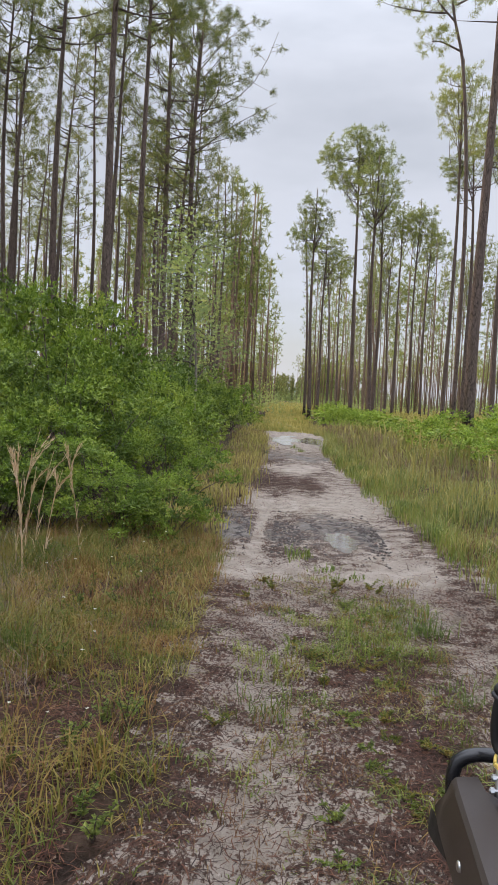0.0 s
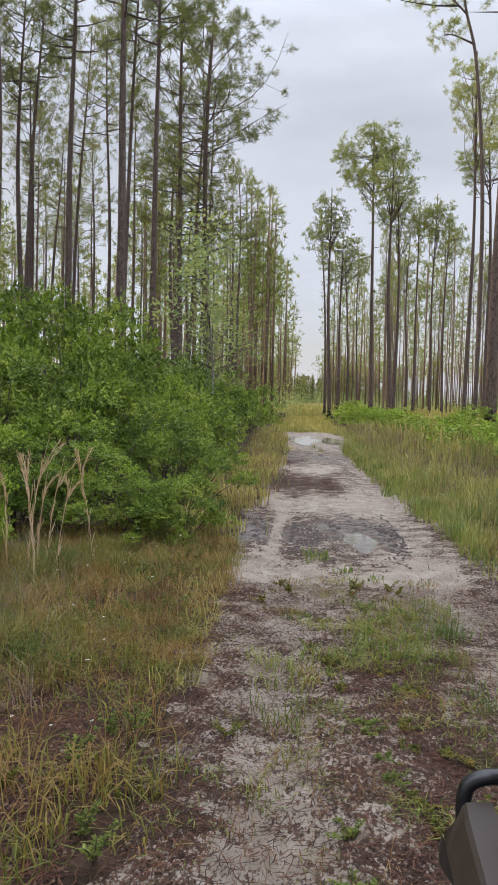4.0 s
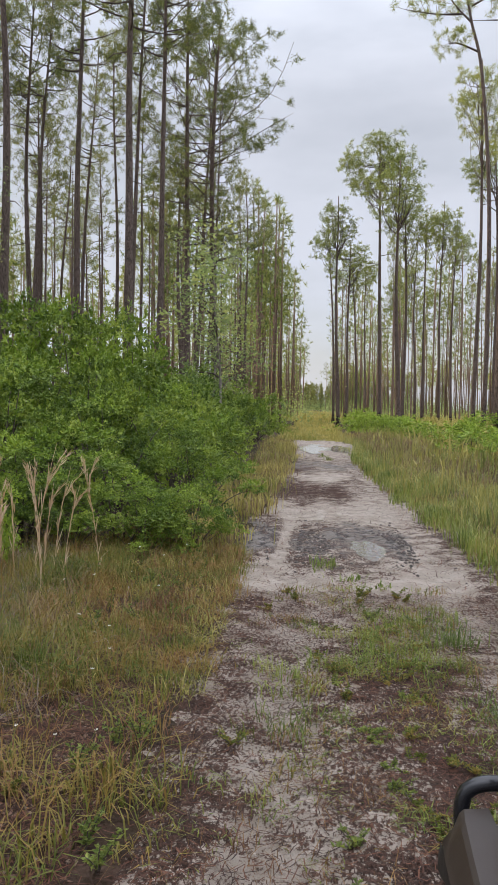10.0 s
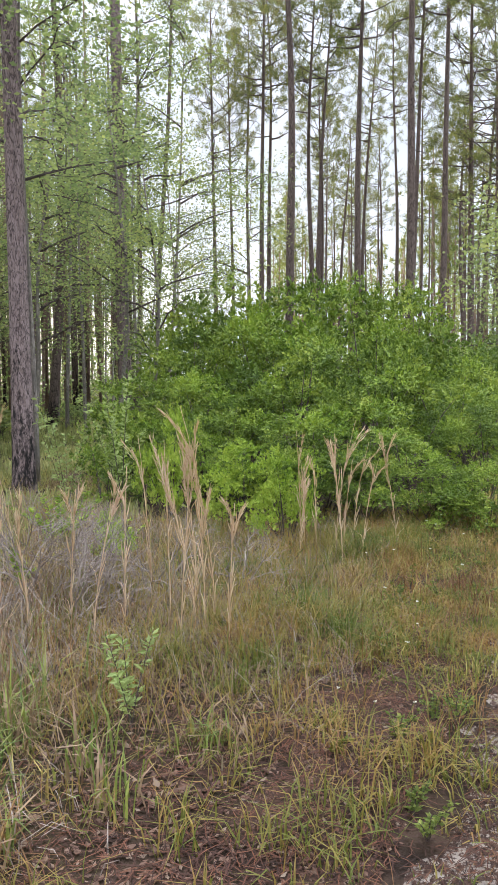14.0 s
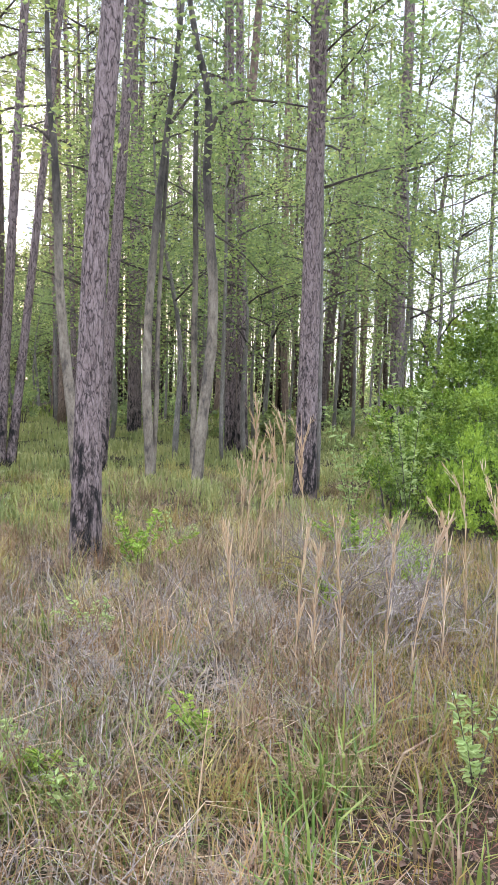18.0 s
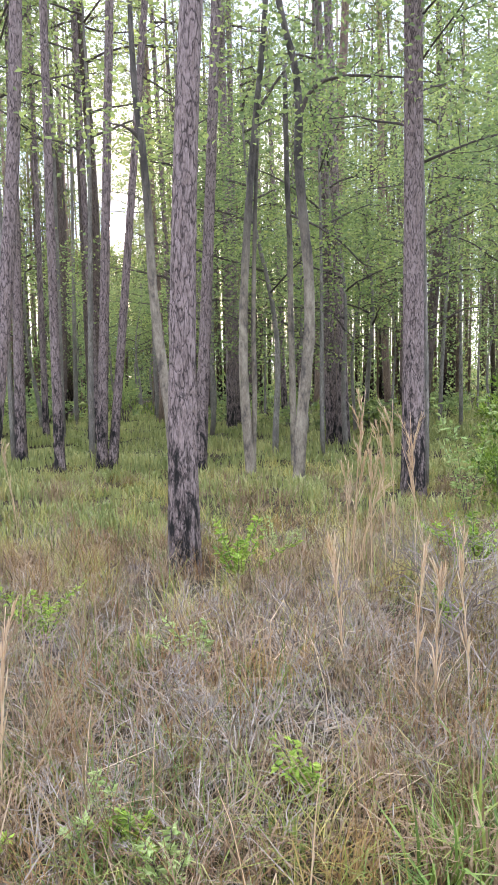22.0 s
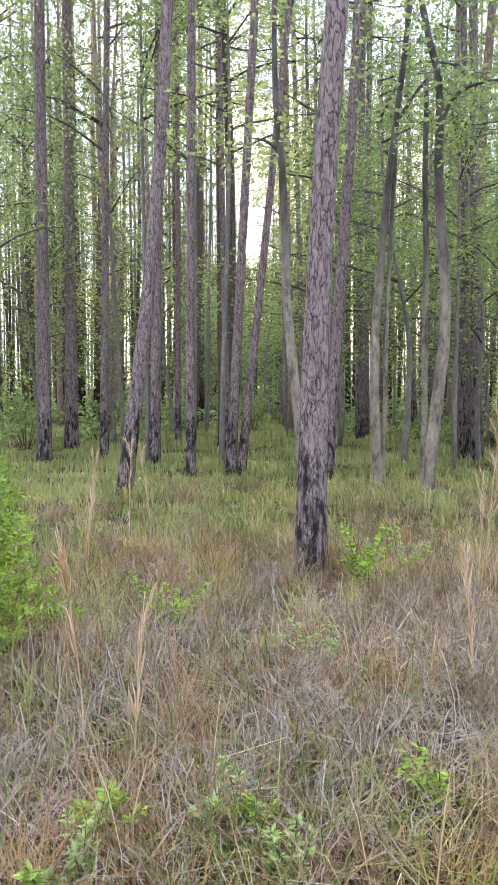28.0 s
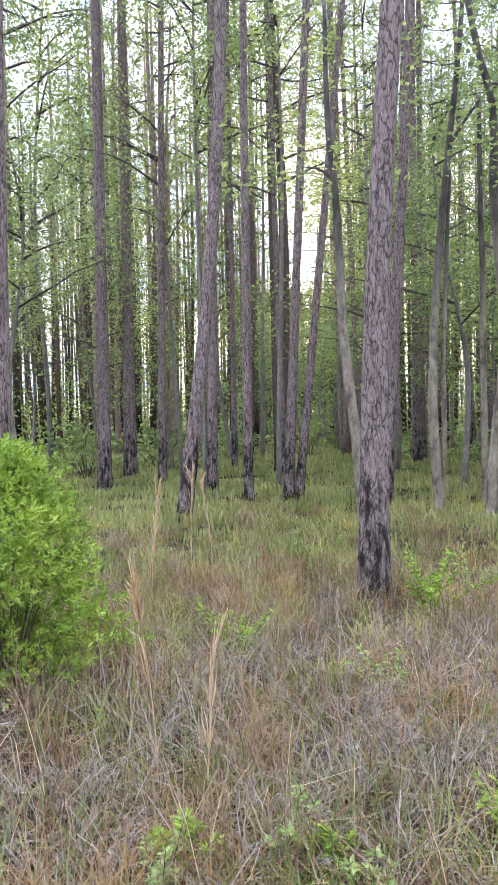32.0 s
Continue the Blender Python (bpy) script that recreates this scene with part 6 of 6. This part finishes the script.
for n, (x, y, tall) in enumerate([(-5.95, 6.95, 1.55), (-5.45, 7.35, 1.95), (-5.75, 7.75, 1.3)]):
    herb("young_tree", x, y, tall, M_PALE_LEAF, 540 + n, "slender young tree with drooping pale green leaves", 0.1, 5, 0.13)


def blade_clump(x, y, tall, count, seed, mat, width=0.011):
    rng = np.random.default_rng(seed)
    at = np.column_stack([rng.normal(size=(count, 2)) * 0.07, np.zeros(count)])
    v, t = blades_arrays(rng, at, tall, width, 0.9)
    ob = new("grass_clump", mesh_from("grass_clump", v, t, mat))
    ob.location = (x, y, float(hill(x, y)))
    tagged(ob, "clump of long bright green grass blades" if mat is not M_STRAW else "clump of long dry tan grass blades", "grass", kind="stuff")


CLUMPS = [(-1.96, 1.7, 0.5), (-2.43, 2.35, 0.55), (-2.55, 2.3, 0.5), (-2.7, 2.75, 0.45), (-2.0, 2.35, 0.45), (-2.95, 1.85, 0.35), (-2.75, 1.4, 0.35), (-1.75, 2.2, 0.4), (-1.6, 2.7, 0.3), (-3.1, 0.6, 0.35), (-2.4, 3.0, 0.45),
          (-4.6, 2.2, 0.5), (-3.6, 1.8, 0.4), (-3.2, 0.35, 0.4)]
for n, (x, y, tall) in enumerate(CLUMPS):
    blade_clump(x, y, tall * 0.85, 26, 440 + n, M_GREEN)
    blade_clump(x + 0.06, y - 0.05, tall * 0.8, 20, 470 + n, M_STRAW)
for n, (x, y, tall) in enumerate([(-2.06, 1.66, 0.62), (-1.98, 1.42, 0.5), (-2.54, 2.6, 0.52), (-2.4, 2.14, 0.6), (-2.2, 1.85, 0.55)]):
    blade_clump(x, y, tall * 0.9, 30, 840 + n, M_BLADE, 0.0115)


def wildflower(x, y, tall, seed):
    rng = np.random.default_rng(seed)
    foot = new("wildflower")
    foot.location = (x, y, float(hill(x, y)))
    lx, ly = rng.normal(size=2) * 0.04
    stalk, petals = Bag(), Bag()
    stalk.add(*tube_arrays([(0, 0, -0.01), (lx * 0.4, ly * 0.4, tall * 0.6), (lx, ly, tall)], np.array((0.0018, 0.0015, 0.001)), 4))
    a = np.linspace(0, 2 * math.pi, 7)[:6] + rng.uniform(0, 6)
    at = np.tile((lx, ly, tall), (6, 1))
    petals.add(*leaves_arrays(rng, at, 0.012, along=np.stack([np.cos(a), np.sin(a), np.full(6, 0.35)], 1) * 4, narrow=0.6))
    child("stalk", stalk.mesh("stalk", M_GREEN), foot)
    child("petals", petals.mesh("petals", M_PETAL), foot, "white petals")
    tagged(foot, "tiny white wildflower in the verge grass", "flower", "white wildflowers")


M_PETAL = leaf_material("white_petals", [(0.0, (0.66, 0.66, 0.6)), (1.0, (0.82, 0.82, 0.78))], 0.3)
rng = np.random.default_rng(10)
for n in range(18):
    y = rng.uniform(2.4, 7.4)
    wildflower(left_of_road(y) - 0.25 - abs(rng.normal()) * 0.9, y, rng.uniform(0.12, 0.32), 600 + n)
for n in range(26):
    wildflower(3.1 + rng.normal() * 0.35, 16.5 + rng.normal() * 1.6, rng.uniform(0.5, 0.75), 640 + n)


for n, (x, y, tall) in enumerate([(0.15, 7.33, 0.2), (0.22, 7.45, 0.16), (0.4, 6.85, 0.15), (1.45, 12.6, 0.3), (0.62, 6.6, 0.13), (0.3, 24.0, 0.25), (0.5, 22.5, 0.22)]):
    blade_clump(x, y, tall, 40, 520 + n, M_GREEN)


# ---- needle and twig litter on the track and the verge ----
def litter(seed, count, pick, length, width, label):
    rng = np.random.default_rng(seed)
    xy = np.array([pick(rng) for _ in range(count)])
    z = hill(xy[:, 0], xy[:, 1]) + rng.uniform(0.008, 0.022, count)
    a = rng.uniform(0, 6.283, count)
    L = length * rng.uniform(0.4, 1.3, count)
    d = np.stack([np.cos(a), np.sin(a), rng.normal(size=count) * 0.12], 1) * L[:, None] * 0.5
    s = np.stack([-np.sin(a), np.cos(a), np.zeros(count)], 1) * width * 0.5
    c = np.column_stack([xy, z])
    bend = s * rng.normal(size=(count, 1)) * 6
    v = np.stack([c - d - s, c - d + s, c + bend + s, c + bend - s, c + d], 1).reshape(-1, 3)
    b = np.arange(count)[:, None] * 5
    t = np.concatenate([b + (0, 1, 2), b + (0, 2, 3), b + (3, 2, 4)])
    tagged(new("needle_litter", mesh_from("needle_litter", v, t, M_LITTER)), label, "litter", kind="stuff")


def litter_road(r):
    y = 1.4 + 5.0 * r.uniform() ** 0.9
    return (r.choice((-0.45, 0.5, 0.6, 1.5)) + r.normal() * 0.28, y)


def litter_far(r):
    y = r.uniform(5, 16)
    return (r.uniform(-0.6, 1.8), y)


litter(91, 24000, litter_road, 0.075, 0.004, "dark fallen pine needles scattered over sand")
litter(92, 4000, litter_far, 0.16, 0.005, "dark fallen pine needles scattered over sand")
litter(93, 14000, lambda r: (-0.75 - abs(r.normal()) * 0.9, r.uniform(1.0, 5)), 0.12, 0.004, "reddish-brown needle litter on the verge")


def leaf_litter(seed, count, pick, size, label):
    rng = np.random.default_rng(seed)
    at = on_ground(np.array([pick(rng) for _ in range(count)])) + (0, 0, 0.012)
    v, t = leaves_arrays(rng, at, size, 0.12, narrow=0.55, face=np.tile((0.0, 0.0, 2.0), (count, 1)))
    tagged(new("leaf_litter", mesh_from("leaf_litter", v, t, M_DEAD_LEAF)), label, "litter", kind="stuff")


leaf_litter(94, 6000, lambda r: (-0.75 - abs(r.normal()) * 0.9, r.uniform(1.0, 5.5)), 0.03, "brown fallen leaves on the bare verge")
leaf_litter(95, 4000, lambda r: (-1.4 - r.uniform() * 4, 0.3 + r.uniform() * 5), 0.05, "brown fallen leaves under the dry grass")

# ---- lumps of churned mud and crumbs of sand on the track ----
def clods(seed, count, pick, size, mat, label):
    rng = np.random.default_rng(seed)
    bag = Bag()
    for _ in range(count):
        x, y = pick(rng)
        s = size * rng.uniform(0.4, 1.3)
        a = np.linspace(0, 2 * math.pi, 6, endpoint=False) + rng.uniform(0, 6)
        r = s * rng.uniform(0.7, 1.2, 6)
        z = float(hill(x, y)) + 0.004
        low = np.column_stack([x + r * np.cos(a), y + 1.3 * r * np.sin(a), np.full(6, z - 0.008)])
        high = np.column_stack([x + 0.6 * r * np.cos(a), y + 0.8 * r * np.sin(a), z + s * rng.uniform(0.1, 0.35, 6)])
        t = [(i, (i + 1) % 6, 6 + (i + 1) % 6) for i in range(6)] + [(i, 6 + (i + 1) % 6, 6 + i) for i in range(6)] + [(6, 7, 8), (6, 8, 9), (6, 9, 10), (6, 10, 11)]
        bag.add(np.concatenate([low, high]), t)
    tagged(new("mud_crumbs", bag.mesh("mud_crumbs", mat)), label, "mud", kind="stuff")


M_CLOD = plain("dark_wet_mud", (0.075, 0.062, 0.054), 0.75, 0.0, 60.0, 0.5, 0.6)
M_CRUMB = plain("pale_sand_crumbs", (0.36, 0.30, 0.25), 0.95, 0.0, 60.0, 0.3, 0.5)


def in_mud(r):
    while True:
        x, y = r.uniform(-0.7, 1.15), 8.8 + r.normal() * 0.6
        if abs(x + 0.27) > 0.13 and math.hypot((x - 0.66) / 0.27, (y - 8.58) / 0.9) > 1:
            return x, y


clods(96, 800, in_mud, 0.02, M_CLOD, "churned clods of dark wet mud across the track")
clods(97, 160, lambda r: (r.choice((-0.1, 0.1, 0.35, 1.2)) + r.normal() * 0.2, r.uniform(1.5, 8)), 0.010, M_CRUMB, "pale crumbs of sand on the track")
clods(98, 300, lambda r: (right_of_road(6) - 0.2 + r.normal() * 0.1, r.uniform(4, 13)), 0.014, M_CLOD, "dark crumbs of soil along the edge of the track")

# ---- the parked quad bike: only its front corner comes into view ----
def hull(parent, name, pts, faces, mat, width=0.008, label=""):
    bm = bmesh.new()
    vs = [bm.verts.new(p) for p in pts]
    for f in faces:
        bm.faces.new([vs[i] for i in f])
    bmesh.ops.recalc_face_normals(bm, faces=bm.faces)
    bmesh.ops.bevel(bm, geom=list(bm.edges), offset=width, segments=2, affect="EDGES", profile=0.6)
    return part(name, bm, mat, parent, label)


def prism(lower, upper):
    """Faces of a solid between two rings of as many corners."""
    n = len(lower)
    return list(lower) + list(upper), [list(range(n))[::-1], list(range(n, 2 * n))] + [[i, (i + 1) % n, n + (i + 1) % n, n + i] for i in range(n)]


def pipe(parent, name, pts, r, mat, label="", sides=10, smooth_steps=6):
    p = np.array(pts, float)
    k = np.linspace(0, len(p) - 1, (len(p) - 1) * smooth_steps + 1)
    q = np.stack([np.interp(k, np.arange(len(p)), p[:, i]) for i in range(3)], 1)
    for _ in range(3):
        q[1:-1] = (q[:-2] + 2 * q[1:-1] + q[2:]) / 4
    b = Bag()
    b.add(*tube_arrays(q, np.full(len(q), r), sides))
    return child(name, b.mesh(name, mat, True), parent, label)


def lathe_x(profile, steps=40):
    """A ring round the x axis: (x, radius) corners."""
    pr = np.array(profile)
    a = np.linspace(0, 2 * math.pi, steps, endpoint=False)
    v = np.stack([np.repeat(pr[None, :, 0], steps, 0), pr[None, :, 1] * np.cos(a)[:, None], pr[None, :, 1] * np.sin(a)[:, None]], -1).reshape(-1, 3)
    m = len(pr)
    t = []
    for i in range(steps):
        for j in range(m):
            a0, a1 = i * m + j, i * m + (j + 1) % m
            b0, b1 = ((i + 1) % steps) * m + j, ((i + 1) % steps) * m + (j + 1) % m
            t += [(a0, b0, b1), (a0, b1, a1)]
    return v, t


quad = new("quad_bike")
quad.location = (0.77, 0.6, 0.0)
Q = Vector((-0.77, -0.6, 0.0))


def q_(pts):
    return [tuple(Vector(p) + Q) for p in pts]


def loft(parent, name, rows, mat, label="", smooth=True, fine=5):
    """A bent sheet through rows of points, with a small thickness of its own."""
    g = np.array(rows, float)
    k = np.linspace(0, len(g) - 1, (len(g) - 1) * fine + 1)
    g = np.stack([[np.interp(k, np.arange(len(g)), g[:, j, c]) for c in range(3)] for j in range(g.shape[1])], 0).transpose(2, 0, 1)
    n, m = g.shape[:2]
    back = g + (0, 0, -0.006)
    v = np.concatenate([g.reshape(-1, 3), back.reshape(-1, 3)]) + np.array(Q)
    t = []
    for i in range(n - 1):
        for j in range(m - 1):
            a, b, c, d = i * m + j, i * m + j + 1, (i + 1) * m + j + 1, (i + 1) * m + j
            t += [(a, b, c), (a, c, d), (a + n * m, c + n * m, b + n * m), (a + n * m, d + n * m, c + n * m)]
    for i in range(n - 1):
        for j in (0, m - 1):
            a, b = i * m + j, (i + 1) * m + j
            t += [(a, b, b + n * m), (a, b + n * m, a + n * m)]
    for j in range(m - 1):
        for i in (0, n - 1):
            a, b = i * m + j, i * m + j + 1
            t += [(a, b, b + n * m), (a, b + n * m, a + n * m)]
    bm = bmesh.new()
    vs = [bm.verts.new(p) for p in v]
    for f in t:
        bm.faces.new([vs[i] for i in f])
    bmesh.ops.recalc_face_normals(bm, faces=bm.faces)
    for f in bm.faces:
        f.smooth = smooth
    for e in bm.edges:
        if len(e.link_faces) == 2 and e.calc_face_angle(0) > 0.6:
            e.smooth = False
    return part(name, bm, mat, parent, label)


for sgn in (1, -1):
    def sx(x):
        return x if sgn > 0 else 1.54 - x
    # from the inner top over the sharp top edge and the swelling side to the lip
    ROWS = [[(0.352, 1.463, 0.858), (0.306, 1.449, 0.861), (0.298, 1.447, 0.855), (0.294, 1.472, 0.815), (0.279, 1.495, 0.775)],
            [(0.352, 1.42, 0.860), (0.300, 1.405, 0.863), (0.291, 1.400, 0.857), (0.279, 1.435, 0.805), (0.279, 1.462, 0.760)],
            [(0.352, 1.33, 0.863), (0.292, 1.310, 0.866), (0.284, 1.306, 0.860), (0.275, 1.352, 0.805), (0.280, 1.405, 0.748)],
            [(0.352, 1.24, 0.864), (0.286, 1.222, 0.867), (0.278, 1.218, 0.861), (0.276, 1.280, 0.805), (0.282, 1.350, 0.735)],
            [(0.40, 1.10, 0.864), (0.277, 1.09, 0.867), (0.269, 1.088, 0.861), (0.276, 1.16, 0.795), (0.286, 1.22, 0.72)],
            [(0.42, 0.85, 0.86), (0.268, 0.85, 0.862), (0.260, 0.85, 0.856), (0.268, 0.85, 0.79), (0.280, 0.85, 0.70)]]
    ROWS = [r + [(r[4][0] + 0.004, r[4][1] - 0.002, r[4][2] - 0.016), (r[4][0] + 0.024, r[4][1] - 0.003, r[4][2] - 0.022)] for r in ROWS]
    ROWS = [[(r[0][0] + 0.008, r[0][1], r[0][2] - 0.035)] + r for r in ROWS]
    fender = loft(quad, "fender", [[(sx(x), y, z) for x, y, z in r] for r in ROWS], M_FENDER, "matt grey-brown plastic fender")
    fl = [[(0.286, 1.570, 0.728), (0.283, 1.573, 0.70), (0.292, 1.565, 0.685)], [(0.282, 1.53, 0.745), (0.279, 1.555, 0.69), (0.290, 1.55, 0.672)],
          [(0.284, 1.49, 0.742), (0.284, 1.530, 0.685), (0.297, 1.528, 0.667)], [(0.292, 1.44, 0.732), (0.298, 1.475, 0.685), (0.31, 1.47, 0.668)]]
    loft(quad, "arch_liner", [[(sx(x + 0.003), y, z) for x, y, z in r] for r in fl], M_BLACK, "black rubber wheel-arch lip")
    lo = [(sx(0.358), 1.445, 0.818), (sx(0.60), 1.445, 0.818), (sx(0.60), 0.85, 0.80), (sx(0.43), 1.08, 0.82), (sx(0.360), 1.245, 0.822)]
    hi = [(x, y, z + 0.02) for x, y, z in lo]
    pts, faces = prism(q_(lo), q_(hi))
    hull(quad, "deck_panel", pts, faces, M_FENDER, 0.003, "sunken plastic deck panel")
    bolt = Bag()
    v, t = lathe_x([(0.0, 0.0), (0.0, 0.0105), (0.005, 0.0095), (0.007, 0.006), (0.007, 0.0)], 18)
    bolt.add(np.array(v) * (-sgn, 1, 1) + np.array(Vector((sx(0.279), 1.275, 0.788)) + Q), t)
    child("bolt", bolt.mesh("bolt", M_STEEL, True), fender, "zinc bolt head")
for x, y, r in ((0.535, 1.56, 0.285), (1.005, 1.56, 0.285), (0.52, 0.1, 0.285), (1.02, 0.1, 0.285)):
    tyre = Bag()
    k_ = r / 0.335
    v, t = lathe_x([(-0.11, 0.20 * k_), (-0.115, 0.27 * k_), (-0.095, 0.315 * k_), (-0.04, 0.33 * k_), (0.04, 0.33 * k_), (0.095, 0.315 * k_), (0.115, 0.27 * k_), (0.11, 0.20 * k_)], 48)
    here = np.array(Vector((x, y, r)) + Q)
    tyre.add(np.array(v) + here, t)
    for i in range(22):
        a = i / 22 * 2 * math.pi
        for dx in (-0.07, 0.0, 0.07):
            aa = a + (0.14 if dx == 0 else 0)
            rr = (0.335 if dx == 0 else 0.325) * k_
            c = here + (dx, rr * math.cos(aa), rr * math.sin(aa))
            u, w = np.array((0, -math.sin(aa), math.cos(aa))), np.array((0, math.cos(aa), math.sin(aa)))
            q8 = [c + sx_ * np.array((0.026, 0, 0)) + su * 0.022 * u + sw * 0.012 * w for sw in (-1, 1) for sx_, su in ((-1, -1), (1, -1), (1, 1), (-1, 1))]
            tyre.add(q8, [(0, 1, 5), (0, 5, 4), (1, 2, 6), (1, 6, 5), (2, 3, 7), (2, 7, 6), (3, 0, 4), (3, 4, 7), (4, 5, 6), (4, 6, 7)])
    wheel = child("wheel", tyre.mesh("wheel", M_BLACK), quad, "knobbly black tyre")
    rim_ = Bag()
    v, t = lathe_x([(-0.09, 0.0), (-0.09, 0.05), (-0.05, 0.07), (-0.06, 0.145), (-0.10, 0.17), (0.10, 0.17), (0.06, 0.145), (0.05, 0.05), (0.05, 0.0)], 32)
    rim_.add(np.array(v) + here, t)
    child("rim", rim_.mesh("rim", M_STEEL, True), wheel, "steel rim")
lo = [(0.52, 1.50, 0.42), (1.02, 1.50, 0.42), (1.02, -0.2, 0.45), (0.52, -0.2, 0.45)]
hi = [(0.55, 1.42, 0.838), (0.99, 1.42, 0.838), (0.98, -0.25, 0.78), (0.56, -0.25, 0.78)]
pts, faces = prism(q_(lo), q_(hi))
hull(quad, "body", pts, faces, M_FENDER, 0.02)
lo = [(0.60, 0.7, 0.76), (0.94, 0.7, 0.76), (0.96, -0.15, 0.76), (0.58, -0.15, 0.76)]
hi = [(0.64, 0.66, 0.88), (0.90, 0.66, 0.88), (0.93, -0.12, 0.90), (0.61, -0.12, 0.90)]
pts, faces = prism(q_(lo), q_(hi))
hull(quad, "seat", pts, faces, M_BLACK, 0.03, "black vinyl seat")
bar = pipe(quad, "handlebar", q_([(0.42, 0.72, 1.08), (0.62, 0.86, 1.10), (0.77, 0.92, 1.02), (0.92, 0.86, 1.10), (1.12, 0.72, 1.08)]), 0.012, M_TUBE)
for x0, x1 in ((0.40, 0.52), (1.02, 1.14)):
    y0, y1 = 0.705 if x0 < 0.7 else 0.79, 0.79 if x0 < 0.7 else 0.705
    pipe(bar, "grip", q_([(x0, y0, 1.08), (x1, y1, 1.085)]), 0.018, M_BLACK)
HOOP = [(0.312, 1.49, 0.80), (0.311, 1.497, 0.84), (0.318, 1.50, 0.866), (0.335, 1.50, 0.879), (0.36, 1.50, 0.886), (0.392, 1.50, 0.886), (0.439, 1.50, 0.880), (0.60, 1.50, 0.876)]
rack = pipe(quad, "front_rack", q_(HOOP + [(1.54 - x, y, z) for x, y, z in HOOP[::-1]]), 0.0145, M_TUBE, "black steel rack hoop", 16)
for x in (0.44, 0.60, 0.77, 0.94, 1.10):
    pipe(rack, "bar", q_([(x, 1.50, 0.876), (x - 0.02 * (x < 0.5), 1.40, 0.882), (x, 0.98, 0.885)]), 0.009, M_TUBE)
pipe(rack, "bar", q_([(0.388, 1.41, 0.868), (0.398, 1.33, 0.872), (0.415, 1.15, 0.876), (0.42, 0.98, 0.885)]), 0.0105, M_TUBE)
pipe(rack, "bar", q_([(0.40, 0.98, 0.885), (1.14, 0.98, 0.885)]), 0.01, M_TUBE)
fork = pipe(quad, "gun_rest", q_([(0.378, 1.44, 1.034), (0.3735, 1.44, 1.007), (0.372, 1.44, 0.973), (0.374, 1.438, 0.943), (0.380, 1.43, 0.928), (0.388, 1.415, 0.930), (0.391, 1.41, 0.955), (0.391, 1.41, 0.987), (0.389, 1.41, 1.014)]), 0.0092, M_BLACK, "black rubber-coated fork rest", 14)
for k in range(9):
    z = 0.955 + 0.008 * k
    pipe(fork, "rib", q_([(0.378, 1.431, z), (0.384, 1.428, z)]), 0.0022, M_BLACK, "", 6, 2)
for c in ((0.378, 1.44, 1.046), (0.389, 1.41, 1.019)):
    b = bmesh.new()
    bmesh.ops.create_uvsphere(b, u_segments=18, v_segments=12, radius=0.0135, matrix=Matrix.Translation(Vector(c) + Q))
    for f in b.faces:
        f.smooth = True
    part("knob", b, M_BLACK, fork)
pipe(fork, "strap", q_([(0.372, 1.452, 1.036), (0.364, 1.44, 1.040), (0.361, 1.425, 1.040), (0.368, 1.42, 1.035), (0.39, 1.42, 1.033), (0.42, 1.42, 1.026), (0.55, 1.40, 1.00)]), 0.0042, M_BLACK, "stretched rubber strap")
pipe(fork, "bracket", q_([(0.381, 1.425, 0.925), (0.377, 1.41, 0.89), (0.374, 1.40, 0.852)]), 0.0065, M_STEEL)
for z, x0 in ((0.892, 0.358), (0.866, 0.356)):
    pipe(fork, "clamp_bolt", q_([(x0, 1.395, z), (x0 + 0.05, 1.395, z)]), 0.0035, M_STEEL, "zinc clamp bolt")
    nut = Bag()
    v, t = lathe_x([(0.0, 0.0), (0.0, 0.0068), (0.007, 0.0068), (0.007, 0.0)], 6)
    nut.add(np.array(v) + np.array(Vector((x0 + 0.002, 1.395, z)) + Q), t)
    child("nut", nut.mesh("nut", M_STEEL), fork, "zinc hexagon nut")
pipe(fork, "clamp_band", q_([(0.378, 1.392, 0.862), (0.380, 1.388, 0.895), (0.396, 1.385, 0.903), (0.408, 1.388, 0.89), (0.408, 1.392, 0.862)]), 0.005, M_STEEL, "curved zinc clamp band")
for dz in (0.0, 0.012):
    pipe(quad, "cord", q_([(0.366, 1.402 + dz * 0.5, 0.916 - dz * 0.3), (0.378, 1.388, 0.908 - dz * 0.5), (0.412, 1.385, 0.902 - dz), (0.62, 1.37, 0.89)]), 0.0031, M_CORD, "yellow cord")
pipe(quad, "cord", q_([(0.366, 1.405, 0.917), (0.372, 1.425, 0.921), (0.385, 1.44, 0.922), (0.43, 1.43, 0.915), (0.62, 1.40, 0.90)]), 0.0031, M_CORD, "yellow cord")
tagged(quad, "grey-brown quad bike with black front rack parked on the track", "quad bike")

# ---- the sun itself, low behind the trees ----
sun_ball = bmesh.new()
bmesh.ops.create_icosphere(sun_ball, subdivisions=3, radius=26.0)
sm, st, sp, so = material("sun_glow")
sp.inputs["Emission Color"].default_value = (1.0, 0.9, 0.7, 1)
sp.inputs["Emission Strength"].default_value = 60.0
sme = bpy.data.meshes.new("sun_disc")
sun_ball.to_mesh(sme)
sun_ball.free()
sme.materials.append(sm)
disc = new("backdrop_sun", sme)
disc.location = sun_way * 2000
tagged(disc, "low bright evening sun behind the trees", "sun", kind="structure")
